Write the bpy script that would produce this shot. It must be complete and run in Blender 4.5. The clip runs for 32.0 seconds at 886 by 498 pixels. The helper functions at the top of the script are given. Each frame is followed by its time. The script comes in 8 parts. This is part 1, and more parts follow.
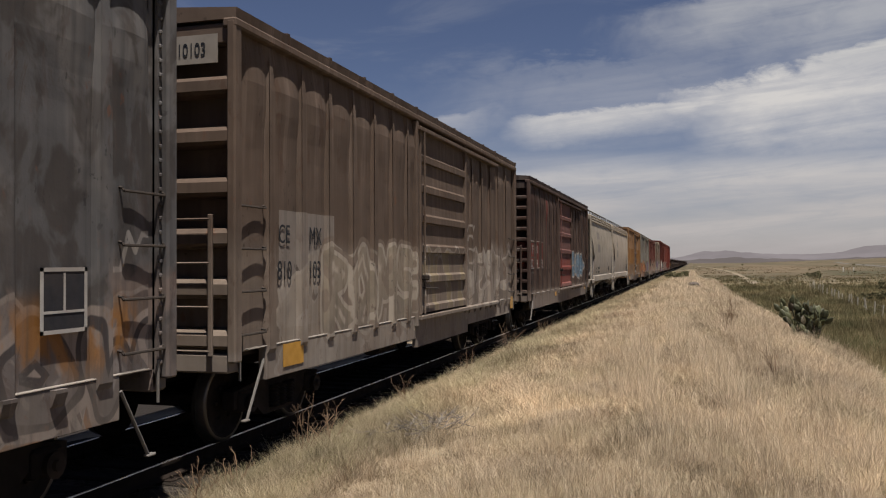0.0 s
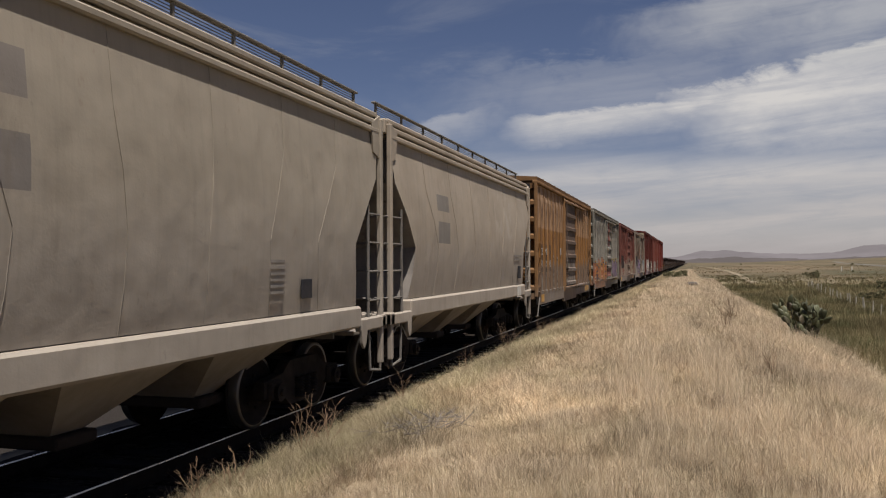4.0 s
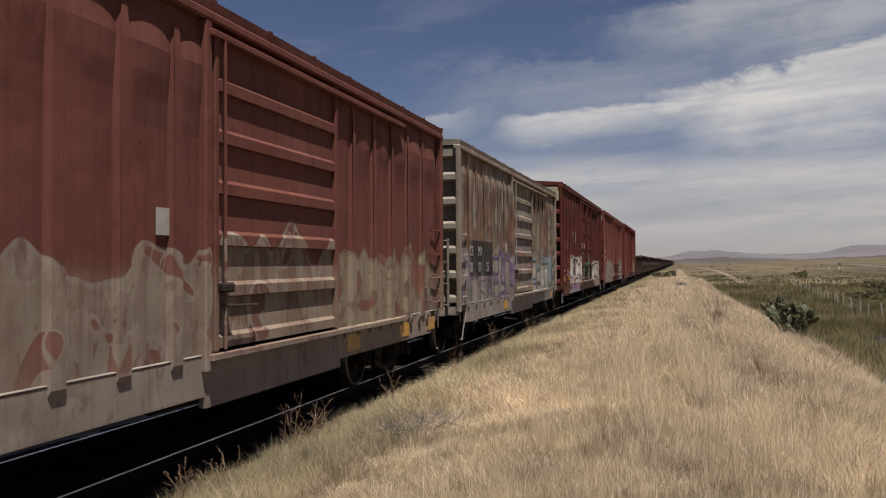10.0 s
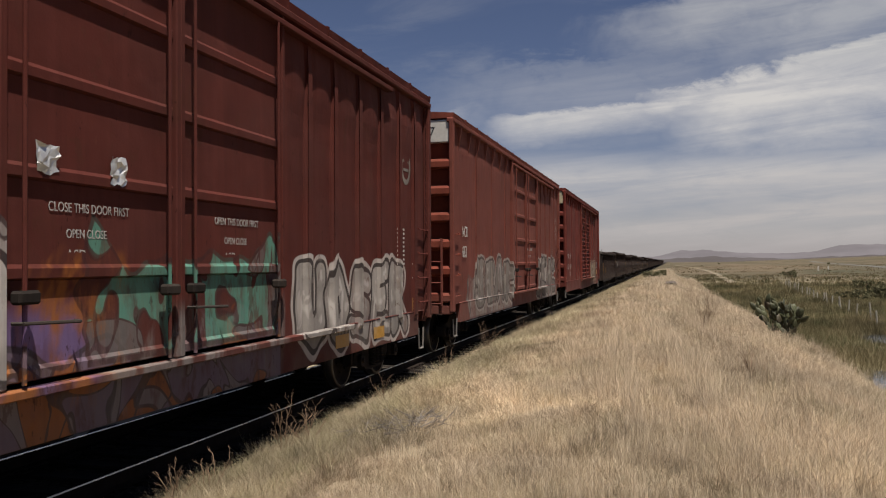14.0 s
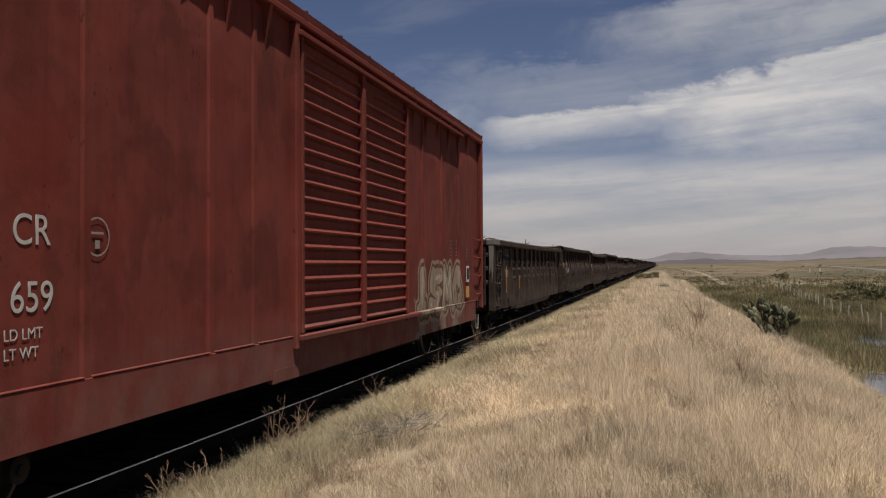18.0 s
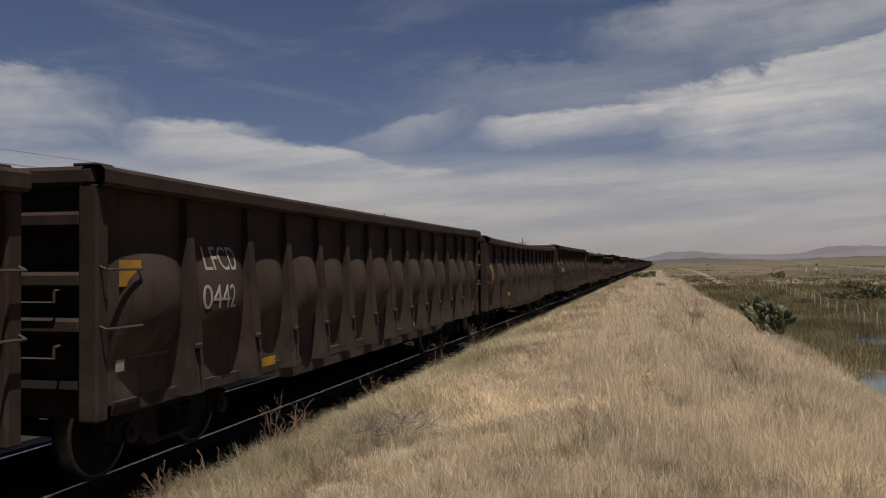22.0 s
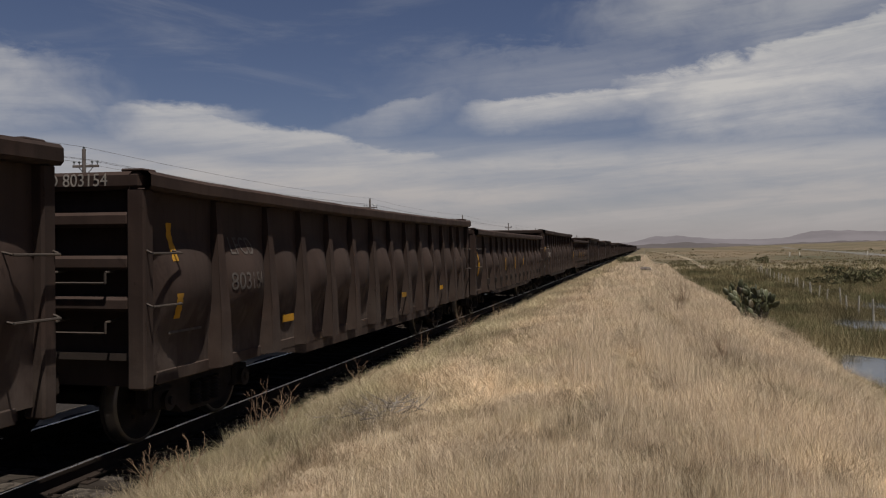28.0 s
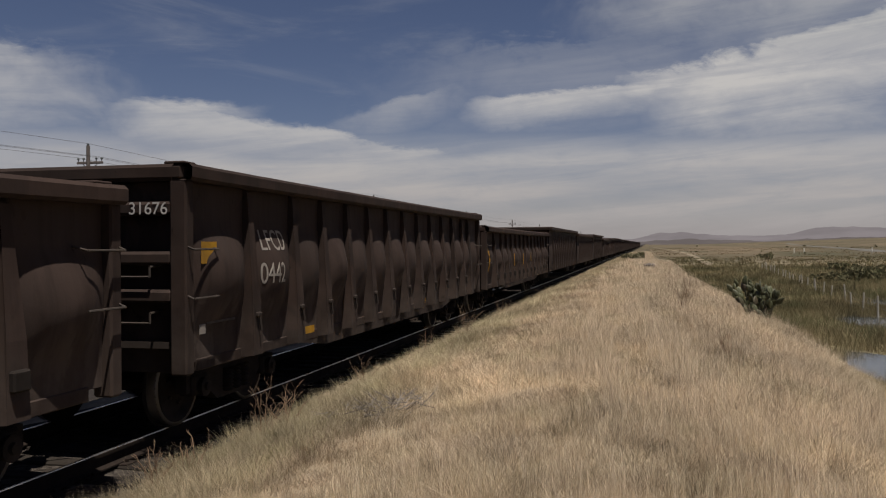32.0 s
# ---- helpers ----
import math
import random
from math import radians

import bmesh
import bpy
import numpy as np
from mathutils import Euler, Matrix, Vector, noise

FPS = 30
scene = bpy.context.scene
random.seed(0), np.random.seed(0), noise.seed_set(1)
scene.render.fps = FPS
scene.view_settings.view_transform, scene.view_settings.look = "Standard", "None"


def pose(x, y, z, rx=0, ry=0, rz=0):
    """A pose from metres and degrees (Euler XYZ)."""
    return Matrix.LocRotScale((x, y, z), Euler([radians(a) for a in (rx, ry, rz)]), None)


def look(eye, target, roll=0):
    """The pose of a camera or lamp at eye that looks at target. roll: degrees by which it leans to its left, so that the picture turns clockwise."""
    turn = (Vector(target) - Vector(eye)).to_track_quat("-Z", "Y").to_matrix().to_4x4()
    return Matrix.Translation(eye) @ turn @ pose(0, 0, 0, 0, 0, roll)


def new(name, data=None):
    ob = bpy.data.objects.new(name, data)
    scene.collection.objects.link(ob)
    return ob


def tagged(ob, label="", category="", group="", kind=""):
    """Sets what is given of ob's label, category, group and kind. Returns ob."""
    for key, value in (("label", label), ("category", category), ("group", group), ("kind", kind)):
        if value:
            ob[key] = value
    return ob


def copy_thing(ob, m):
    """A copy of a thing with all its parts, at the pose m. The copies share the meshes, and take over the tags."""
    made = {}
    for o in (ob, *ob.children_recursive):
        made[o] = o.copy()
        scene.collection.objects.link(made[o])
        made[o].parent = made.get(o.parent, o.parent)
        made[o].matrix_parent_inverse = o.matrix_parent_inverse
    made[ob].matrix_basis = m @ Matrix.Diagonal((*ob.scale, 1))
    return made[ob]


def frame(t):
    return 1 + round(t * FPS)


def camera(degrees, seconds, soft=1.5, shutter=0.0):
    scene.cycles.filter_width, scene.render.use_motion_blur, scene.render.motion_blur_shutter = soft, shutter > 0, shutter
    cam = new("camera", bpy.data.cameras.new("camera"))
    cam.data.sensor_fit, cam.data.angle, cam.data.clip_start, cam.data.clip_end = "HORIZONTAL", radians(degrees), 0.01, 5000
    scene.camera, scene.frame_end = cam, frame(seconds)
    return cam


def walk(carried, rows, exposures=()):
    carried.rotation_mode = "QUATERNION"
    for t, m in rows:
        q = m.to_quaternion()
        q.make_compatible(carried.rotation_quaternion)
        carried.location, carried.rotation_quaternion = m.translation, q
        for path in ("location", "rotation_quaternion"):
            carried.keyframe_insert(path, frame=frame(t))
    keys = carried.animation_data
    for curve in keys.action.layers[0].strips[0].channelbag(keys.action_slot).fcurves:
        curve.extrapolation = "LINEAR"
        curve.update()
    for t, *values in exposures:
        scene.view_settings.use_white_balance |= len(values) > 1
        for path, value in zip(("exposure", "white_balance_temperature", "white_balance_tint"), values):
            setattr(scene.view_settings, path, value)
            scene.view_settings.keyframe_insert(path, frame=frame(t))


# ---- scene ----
from itertools import product

EYE_Z = 2.032
LEAN = -0.305
TRACK_X = -6.016


def aim(turn, tilt):
    return pose(0, 0, EYE_Z, 90 + tilt, 0, turn) @ pose(0, 0, 0, 0, 0, LEAN)


cam = camera(54.26, 32.0, soft=1.15)
walk(cam, [
    (0, aim(16.058, 0.979)), (0.5, aim(16.078, 0.950)), (1, aim(16.043, 0.952)), (1.5, aim(15.984, 0.971)),
    (2, aim(15.954, 0.904)), (2.5, aim(16.057, 0.909)), (3, aim(16.064, 0.945)), (3.5, aim(16.030, 0.953)),
    (5.5, aim(15.772, 0.884)), (6, aim(15.732, 0.867)), (6.5, aim(15.639, 0.862)), (7, aim(15.430, 0.885)),
    (7.5, aim(15.366, 0.897)), (8, aim(15.404, 0.933)), (8.5, aim(15.456, 0.938)), (9, aim(15.483, 0.947)),
    (9.5, aim(15.375, 0.938)), (10, aim(15.283, 0.942)), (10.5, aim(15.156, 0.972)), (11, aim(15.041, 0.926)),
    (11.5, aim(14.946, 0.914)), (12, aim(14.853, 0.917)), (12.5, aim(14.775, 0.926)), (13, aim(14.709, 0.928)),
    (13.5, aim(14.679, 0.929)), (14, aim(14.678, 0.906)), (14.5, aim(14.635, 0.901)), (16.5, aim(14.408, 0.994)),
    (17, aim(14.327, 0.989)), (17.5, aim(14.283, 1.031)), (18, aim(14.211, 1.047)), (18.5, aim(14.213, 1.040)),
    (19, aim(14.163, 1.041)), (19.5, aim(14.134, 1.018)), (20, aim(14.099, 1.013)), (20.5, aim(14.108, 1.022)),
    (21, aim(14.098, 1.002)), (21.5, aim(14.069, 1.002)), (22, aim(14.006, 0.982)), (22.5, aim(13.891, 0.917)),
    (23, aim(13.776, 0.765)), (23.5, aim(13.712, 0.636)), (24, aim(13.648, 0.466)), (24.5, aim(13.558, 0.300)),
    (25, aim(13.513, 0.193)), (25.5, aim(13.374, 0.138)), (27.5, aim(13.075, -0.038)), (28, aim(13.084, -0.041)),
    (28.5, aim(13.149, -0.035)), (29, aim(13.202, -0.019)), (29.5, aim(13.237, -0.101)), (30, aim(13.255, -0.118)),
    (30.5, aim(13.255, -0.195)), (31, aim(13.293, -0.234)), (31.5, aim(13.350, -0.244)), (32, aim(13.336, -0.272)),
], exposures=[(0, 0.66), (18.5, 0.62), (21, 0.38), (32, 0.38)])

# ---- light ----
SUN_DIR = Vector((0.20, -0.24, 1.0)).normalized()
sun_el = math.asin(SUN_DIR.z)
sun_az = math.atan2(SUN_DIR.x, SUN_DIR.y)
sun_data = bpy.data.lights.new("sun", "SUN")
sun_data.energy, sun_data.angle, sun_data.color = 5.0, radians(0.6), (1.0, 0.935, 0.85)
sun = new("sun", sun_data)
sun.matrix_world = look(SUN_DIR * 200, (0, 0, 0))


class Nodes:
    """Short hand for building a node tree."""

    def __init__(self, tree):
        self.tree = tree
        tree.nodes.clear()

    def put(self, kind):
        return self.tree.nodes.new(kind)

    def feed(self, sock, v):
        if v is None:
            return
        if isinstance(v, bpy.types.NodeSocket):
            self.tree.links.new(v, sock)
        elif sock.type == "RGBA":
            sock.default_value = (*v[:3], 1) if not isinstance(v, (int, float)) else (v, v, v, 1)
        elif sock.type == "VECTOR" and isinstance(v, (int, float)):
            sock.default_value = (v, v, v)
        else:
            sock.default_value = v

    def math(self, op, a, b=None, c=None, clamp=False):
        n = self.put("ShaderNodeMath")
        n.operation, n.use_clamp = op, clamp
        for i, v in enumerate((a, b, c)):
            self.feed(n.inputs[i], v)
        return n.outputs[0]

    def mix(self, f, a, b, mode="MIX"):
        n = self.put("ShaderNodeMix")
        n.data_type, n.blend_type = "RGBA", mode
        self.feed(n.inputs[0], f)
        self.feed(n.inputs[6], a)
        self.feed(n.inputs[7], b)
        return n.outputs[2]

    def ramp(self, v, lo, hi, a=0.0, b=1.0):
        n = self.put("ShaderNodeMapRange")
        n.interpolation_type = "SMOOTHSTEP"
        for i, x in enumerate((v, lo, hi, a, b)):
            self.feed(n.inputs[i], x)
        return n.outputs[0]

    def noise(self, vec, scale, detail=3.0, rough=0.55, warp=0.0):
        n = self.put("ShaderNodeTexNoise")
        self.feed(n.inputs["Vector"], vec)
        n.inputs["Scale"].default_value = scale
        n.inputs["Detail"].default_value = detail
        n.inputs["Roughness"].default_value = rough
        n.inputs["Distortion"].default_value = warp
        return n.outputs[0]

    def stretch(self, vec, sx, sy, sz, ox=0.0, oy=0.0, oz=0.0):
        n = self.put("ShaderNodeMapping")
        self.feed(n.inputs[0], vec)
        n.inputs["Scale"].default_value = (sx, sy, sz)
        n.inputs["Location"].default_value = (ox, oy, oz)
        return n.outputs[0]

    def split(self, vec):
        n = self.put("ShaderNodeSeparateXYZ")
        self.feed(n.inputs[0], vec)
        return n.outputs

    def join(self, x, y, z):
        n = self.put("ShaderNodeCombineXYZ")
        for i, v in enumerate((x, y, z)):
            self.feed(n.inputs[i], v)
        return n.outputs[0]

    def stroke(self, vec, a, b):
        """Distance from a straight stroke."""
        ab = [q - p for p, q in zip(a, b)]
        ln = max(1e-6, sum(v * v for v in ab))
        pa = self.vec("SUBTRACT", vec, a)
        h = self.math("MULTIPLY", self.vec("DOT_PRODUCT", pa, ab, 1), 1.0 / ln, clamp=True)
        return self.vec("LENGTH", self.vec("SUBTRACT", pa, self.vec("MULTIPLY", ab, h)), None, 1)

    def vec(self, op, a, b=None, out=0):
        n = self.put("ShaderNodeVectorMath")
        n.operation = op
        self.feed(n.inputs[0], a)
        self.feed(n.inputs[1], b)
        return n.outputs[out]

    def object_place(self):
        return self.put("ShaderNodeTexCoord").outputs["Object"]

    def surface(self, color, rough=0.7, metal=0.0, bump=None, depth=0.02, spec=0.4):
        b = self.put("ShaderNodeBsdfPrincipled")
        self.feed(b.inputs["Base Color"], color)
        self.feed(b.inputs["Roughness"], rough)
        self.feed(b.inputs["Metallic"], metal)
        b.inputs["Specular IOR Level"].default_value = spec
        if bump is not None:
            n = self.put("ShaderNodeBump")
            n.inputs["Distance"].default_value = depth
            n.inputs["Strength"].default_value = 0.7
            self.feed(n.inputs["Height"], bump)
            self.tree.links.new(n.outputs[0], b.inputs["Normal"])
        o = self.put("ShaderNodeOutputMaterial")
        self.tree.links.new(b.outputs[0], o.inputs[0])


def new_material(name):
    m = bpy.data.materials.new(name)
    m.use_nodes = True
    return m, Nodes(m.node_tree)


# ---- sky ----
world = bpy.data.worlds.new("sky")
world.use_nodes = True
scene.world = world
W = Nodes(world.node_tree)
sky = W.put("ShaderNodeTexSky")
sky.sky_type, sky.sun_disc = "NISHITA", False
sky.sun_elevation, sky.sun_rotation = sun_el, sun_az
sky.air_density, sky.dust_density, sky.ozone_density, sky.altitude = 1.0, 1.4, 1.5, 1900
way = W.split(W.put("ShaderNodeTexCoord").outputs["Generated"])
az = W.math("MULTIPLY", W.math("ARCTAN2", way[0], way[1]), 57.2958)
el = W.math("MULTIPLY", W.math("ARCSINE", way[2]), 57.2958)
# clouds lie on a high sheet: the higher the view, the larger they look
flat = W.join(az, el, 0.0)


def cloud_bank(a0, e0, a1, e1, wide, soft, power, tail=3.2):
    """A long drawn-out cloud from one direction (azimuth, elevation) to another, frayed by noise."""
    la, le = a1 - a0, e1 - e0
    ln = math.hypot(la, le)
    u = W.math("ADD", W.math("MULTIPLY", W.math("SUBTRACT", az, a0), la / ln), W.math("MULTIPLY", W.math("SUBTRACT", el, e0), le / ln))
    v = W.math("SUBTRACT", W.math("MULTIPLY", W.math("SUBTRACT", el, e0), la / ln), W.math("MULTIPLY", W.math("SUBTRACT", az, a0), le / ln))
    n1 = W.noise(W.stretch(flat, 0.10, 0.28, 1, a0 * 0.37, e0), 1.0, 5.0, 0.6, 0.6)
    v = W.math("ADD", v, W.math("MULTIPLY", W.math("SUBTRACT", n1, 0.5), wide * 2.4))
    u = W.math("ADD", u, W.math("MULTIPLY", W.math("SUBTRACT", W.noise(W.stretch(flat, 0.22, 0.3, 1, 7.0, a0), 1.0, 4.0, 0.6, 0.4), 0.5), soft * 2.2))
    along = W.math("MULTIPLY", W.ramp(u, -soft, soft * 1.5), W.ramp(u, ln + soft, ln - soft))
    n2 = W.noise(W.stretch(flat, 0.5, 0.95, 1, e0), 1.0, 6.0, 0.66, 0.5)
    v = W.math("ADD", v, W.math("MULTIPLY", W.math("SUBTRACT", n2, 0.5), wide * 1.1))
    across = W.math("MULTIPLY", W.ramp(v, -wide * tail, 0.3 * wide), W.ramp(v, wide * 1.0, wide * 0.3))
    return W.math("MULTIPLY", W.math("MULTIPLY", along, across), power)


BANKS = [(-34.4, 8.7, -12, 5.7, 0.95, 2.6, 0.74, 6.5), (-33.6, 8.75, -27.0, 8.7, 0.7, 2.6, 0.74, 5.0), (-11.8, 9.0, 1.5, 10.2, 0.7, 2.0, 0.9, 3.6), (-0.8, 9.7, 24, 14.4, 1.7, 3.5, 1.0, 4.6),
         (2.0, 13.6, 30, 17.2, 1.7, 4.5, 0.6), (-3, 15.0, 22, 17.4, 1.3, 3.5, 0.62), (-50, 11.4, -36.5, 10.2, 2.3, 4.5, 0.62), (-15, 10.0, 6, 12.6, 2.6, 6.0, 0.26),
         (-20.5, 7.4, -12.5, 10.2, 0.8, 3.0, 0.42), (6, 18.0, 34, 20.5, 1.8, 5.0, 0.85), (26, 9, 60, 12, 3.5, 5.0, 0.8), (-75, 9, -50, 12, 3.0, 5.0, 0.7)]
cover = None
for bank in BANKS:
    c = cloud_bank(*bank)
    cover = c if cover is None else W.math("MAXIMUM", cover, c)
veil = W.noise(W.stretch(flat, 0.055, 0.24, 1), 1.0, 6.0, 0.62, 0.8)
thin = W.ramp(veil, 0.5, 0.8, 0.0, 0.22)
low = W.ramp(el, 8.2, 4.8, 0.0, 0.9)
lowpatch = W.math("MULTIPLY", low, W.ramp(W.noise(W.stretch(flat, 0.045, 0.4, 1, 3.0), 1.0, 5.0, 0.55, 0.4), 0.3, 0.6, 0.6, 1.0))
cover = W.math("MAXIMUM", W.math("MAXIMUM", cover, thin), lowpatch)
fine = W.noise(W.stretch(flat, 0.3, 0.9, 1), 1.0, 5.0, 0.6, 0.5)
streak = W.noise(W.stretch(W.join(az, W.math("SUBTRACT", el, W.math("MULTIPLY", az, 0.09)), 0.0), 0.06, 0.75, 1, 11.0), 1.0, 6.0, 0.62, 0.5)
cover = W.math("MULTIPLY", cover, W.ramp(streak, 0.34, 0.64, 0.74, 1.06))
cover = W.math("MULTIPLY", cover, W.ramp(fine, 0.1, 0.6, 0.75, 1.05), clamp=True)
cloud_tone = W.mix(W.ramp(el, 2.0, 9.0), (3.1, 2.9, 2.84), (4.0, 3.86, 3.76))
cloud_tone = W.mix(W.ramp(el, 10.5, 13.5), cloud_tone, (3.35, 3.32, 3.32))
hue = W.mix(1.0, sky.outputs[0], (0.335, 0.302, 0.335), "MULTIPLY")
tone = W.mix(cover, hue, cloud_tone)
haze = W.ramp(el, 2.4, -0.4)
tone = W.mix(W.math("MULTIPLY", haze, 0.85), tone, (2.45, 2.25, 2.25))
bg = W.put("ShaderNodeBackground")
bg.inputs[1].default_value = 0.1
W.tree.links.new(tone, bg.inputs[0])
W.tree.links.new(bg.outputs[0], W.put("ShaderNodeOutputWorld").inputs[0])


# ---- materials ----
def plain(name, color, rough=0.7, metal=0.0, vary=0.25, scale=9.0, dirt=(0.07, 0.055, 0.045), dirty=0.35, bump=0.0, spec=None):
    m, n = new_material(name)
    p = n.object_place()
    a = n.noise(p, scale, 4)
    b = n.noise(p, scale * 0.17, 3)
    c = n.mix(n.ramp(a, 0.3, 0.75, 0.0, vary), color, tuple(x * 0.55 for x in color))
    c = n.mix(n.ramp(b, 0.45, 0.75, 0.0, dirty), c, dirt)
    n.surface(c, n.ramp(a, 0.2, 0.8, rough - 0.08, min(1.0, rough + 0.12)), metal, a if bump else None, bump, spec if spec is not None else 0.4 if rough < 0.6 else 0.06)
    return m


# strokes of sprayed letters in a unit cell
STROKES = {
    "A": [(0.12, 0.08, 0.45, 0.92), (0.45, 0.92, 0.6, 0.9), (0.6, 0.9, 0.88, 0.08), (0.3, 0.38, 0.72, 0.38)],
    "B": [(0.18, 0.08, 0.18, 0.92), (0.18, 0.92, 0.78, 0.76), (0.78, 0.76, 0.24, 0.52), (0.24, 0.52, 0.85, 0.28), (0.85, 0.28, 0.18, 0.08)],
    "C": [(0.85, 0.85, 0.4, 0.92), (0.4, 0.92, 0.14, 0.55), (0.14, 0.55, 0.35, 0.12), (0.35, 0.12, 0.88, 0.18)],
    "E": [(0.86, 0.9, 0.2, 0.86), (0.2, 0.86, 0.18, 0.12), (0.18, 0.12, 0.88, 0.1), (0.2, 0.5, 0.7, 0.52)],
    "H": [(0.18, 0.08, 0.18, 0.92), (0.82, 0.08, 0.82, 0.92), (0.2, 0.48, 0.8, 0.54)],
    "I": [(0.5, 0.08, 0.48, 0.92), (0.3, 0.1, 0.7, 0.1)],
    "K": [(0.18, 0.08, 0.18, 0.92), (0.85, 0.9, 0.25, 0.45), (0.3, 0.5, 0.88, 0.08)],
    "M": [(0.12, 0.08, 0.2, 0.9), (0.2, 0.9, 0.5, 0.4), (0.5, 0.4, 0.8, 0.9), (0.8, 0.9, 0.9, 0.08)],
    "N": [(0.15, 0.08, 0.18, 0.92), (0.18, 0.92, 0.8, 0.12), (0.8, 0.12, 0.85, 0.92)],
    "O": [(0.5, 0.92, 0.15, 0.6), (0.15, 0.6, 0.2, 0.2), (0.2, 0.2, 0.6, 0.08), (0.6, 0.08, 0.88, 0.4), (0.88, 0.4, 0.5, 0.92)],
    "P": [(0.2, 0.05, 0.18, 0.92), (0.18, 0.92, 0.82, 0.8), (0.82, 0.8, 0.78, 0.5), (0.78, 0.5, 0.22, 0.42)],
    "R": [(0.18, 0.08, 0.18, 0.92), (0.18, 0.92, 0.8, 0.78), (0.8, 0.78, 0.25, 0.48), (0.25, 0.48, 0.9, 0.08)],
    "S": [(0.85, 0.85, 0.35, 0.92), (0.35, 0.92, 0.2, 0.62), (0.2, 0.62, 0.8, 0.42), (0.8, 0.42, 0.6, 0.08), (0.6, 0.08, 0.12, 0.15)],
    "T": [(0.1, 0.9, 0.9, 0.9), (0.5, 0.9, 0.5, 0.06)],
    "U": [(0.15, 0.95, 0.15, 0.3), (0.15, 0.3, 0.5, 0.08), (0.5, 0.08, 0.85, 0.3), (0.85, 0.3, 0.85, 0.95)],
    "W": [(0.1, 0.95, 0.25, 0.1), (0.25, 0.1, 0.5, 0.6), (0.5, 0.6, 0.75, 0.1), (0.75, 0.1, 0.92, 0.95)],
    "Z": [(0.15, 0.9, 0.85, 0.85), (0.85, 0.85, 0.15, 0.15), (0.15, 0.15, 0.9, 0.1)],
}
DULL = (0.655, 0.61, 0.575)  # soot and years of sun on every coat of paint


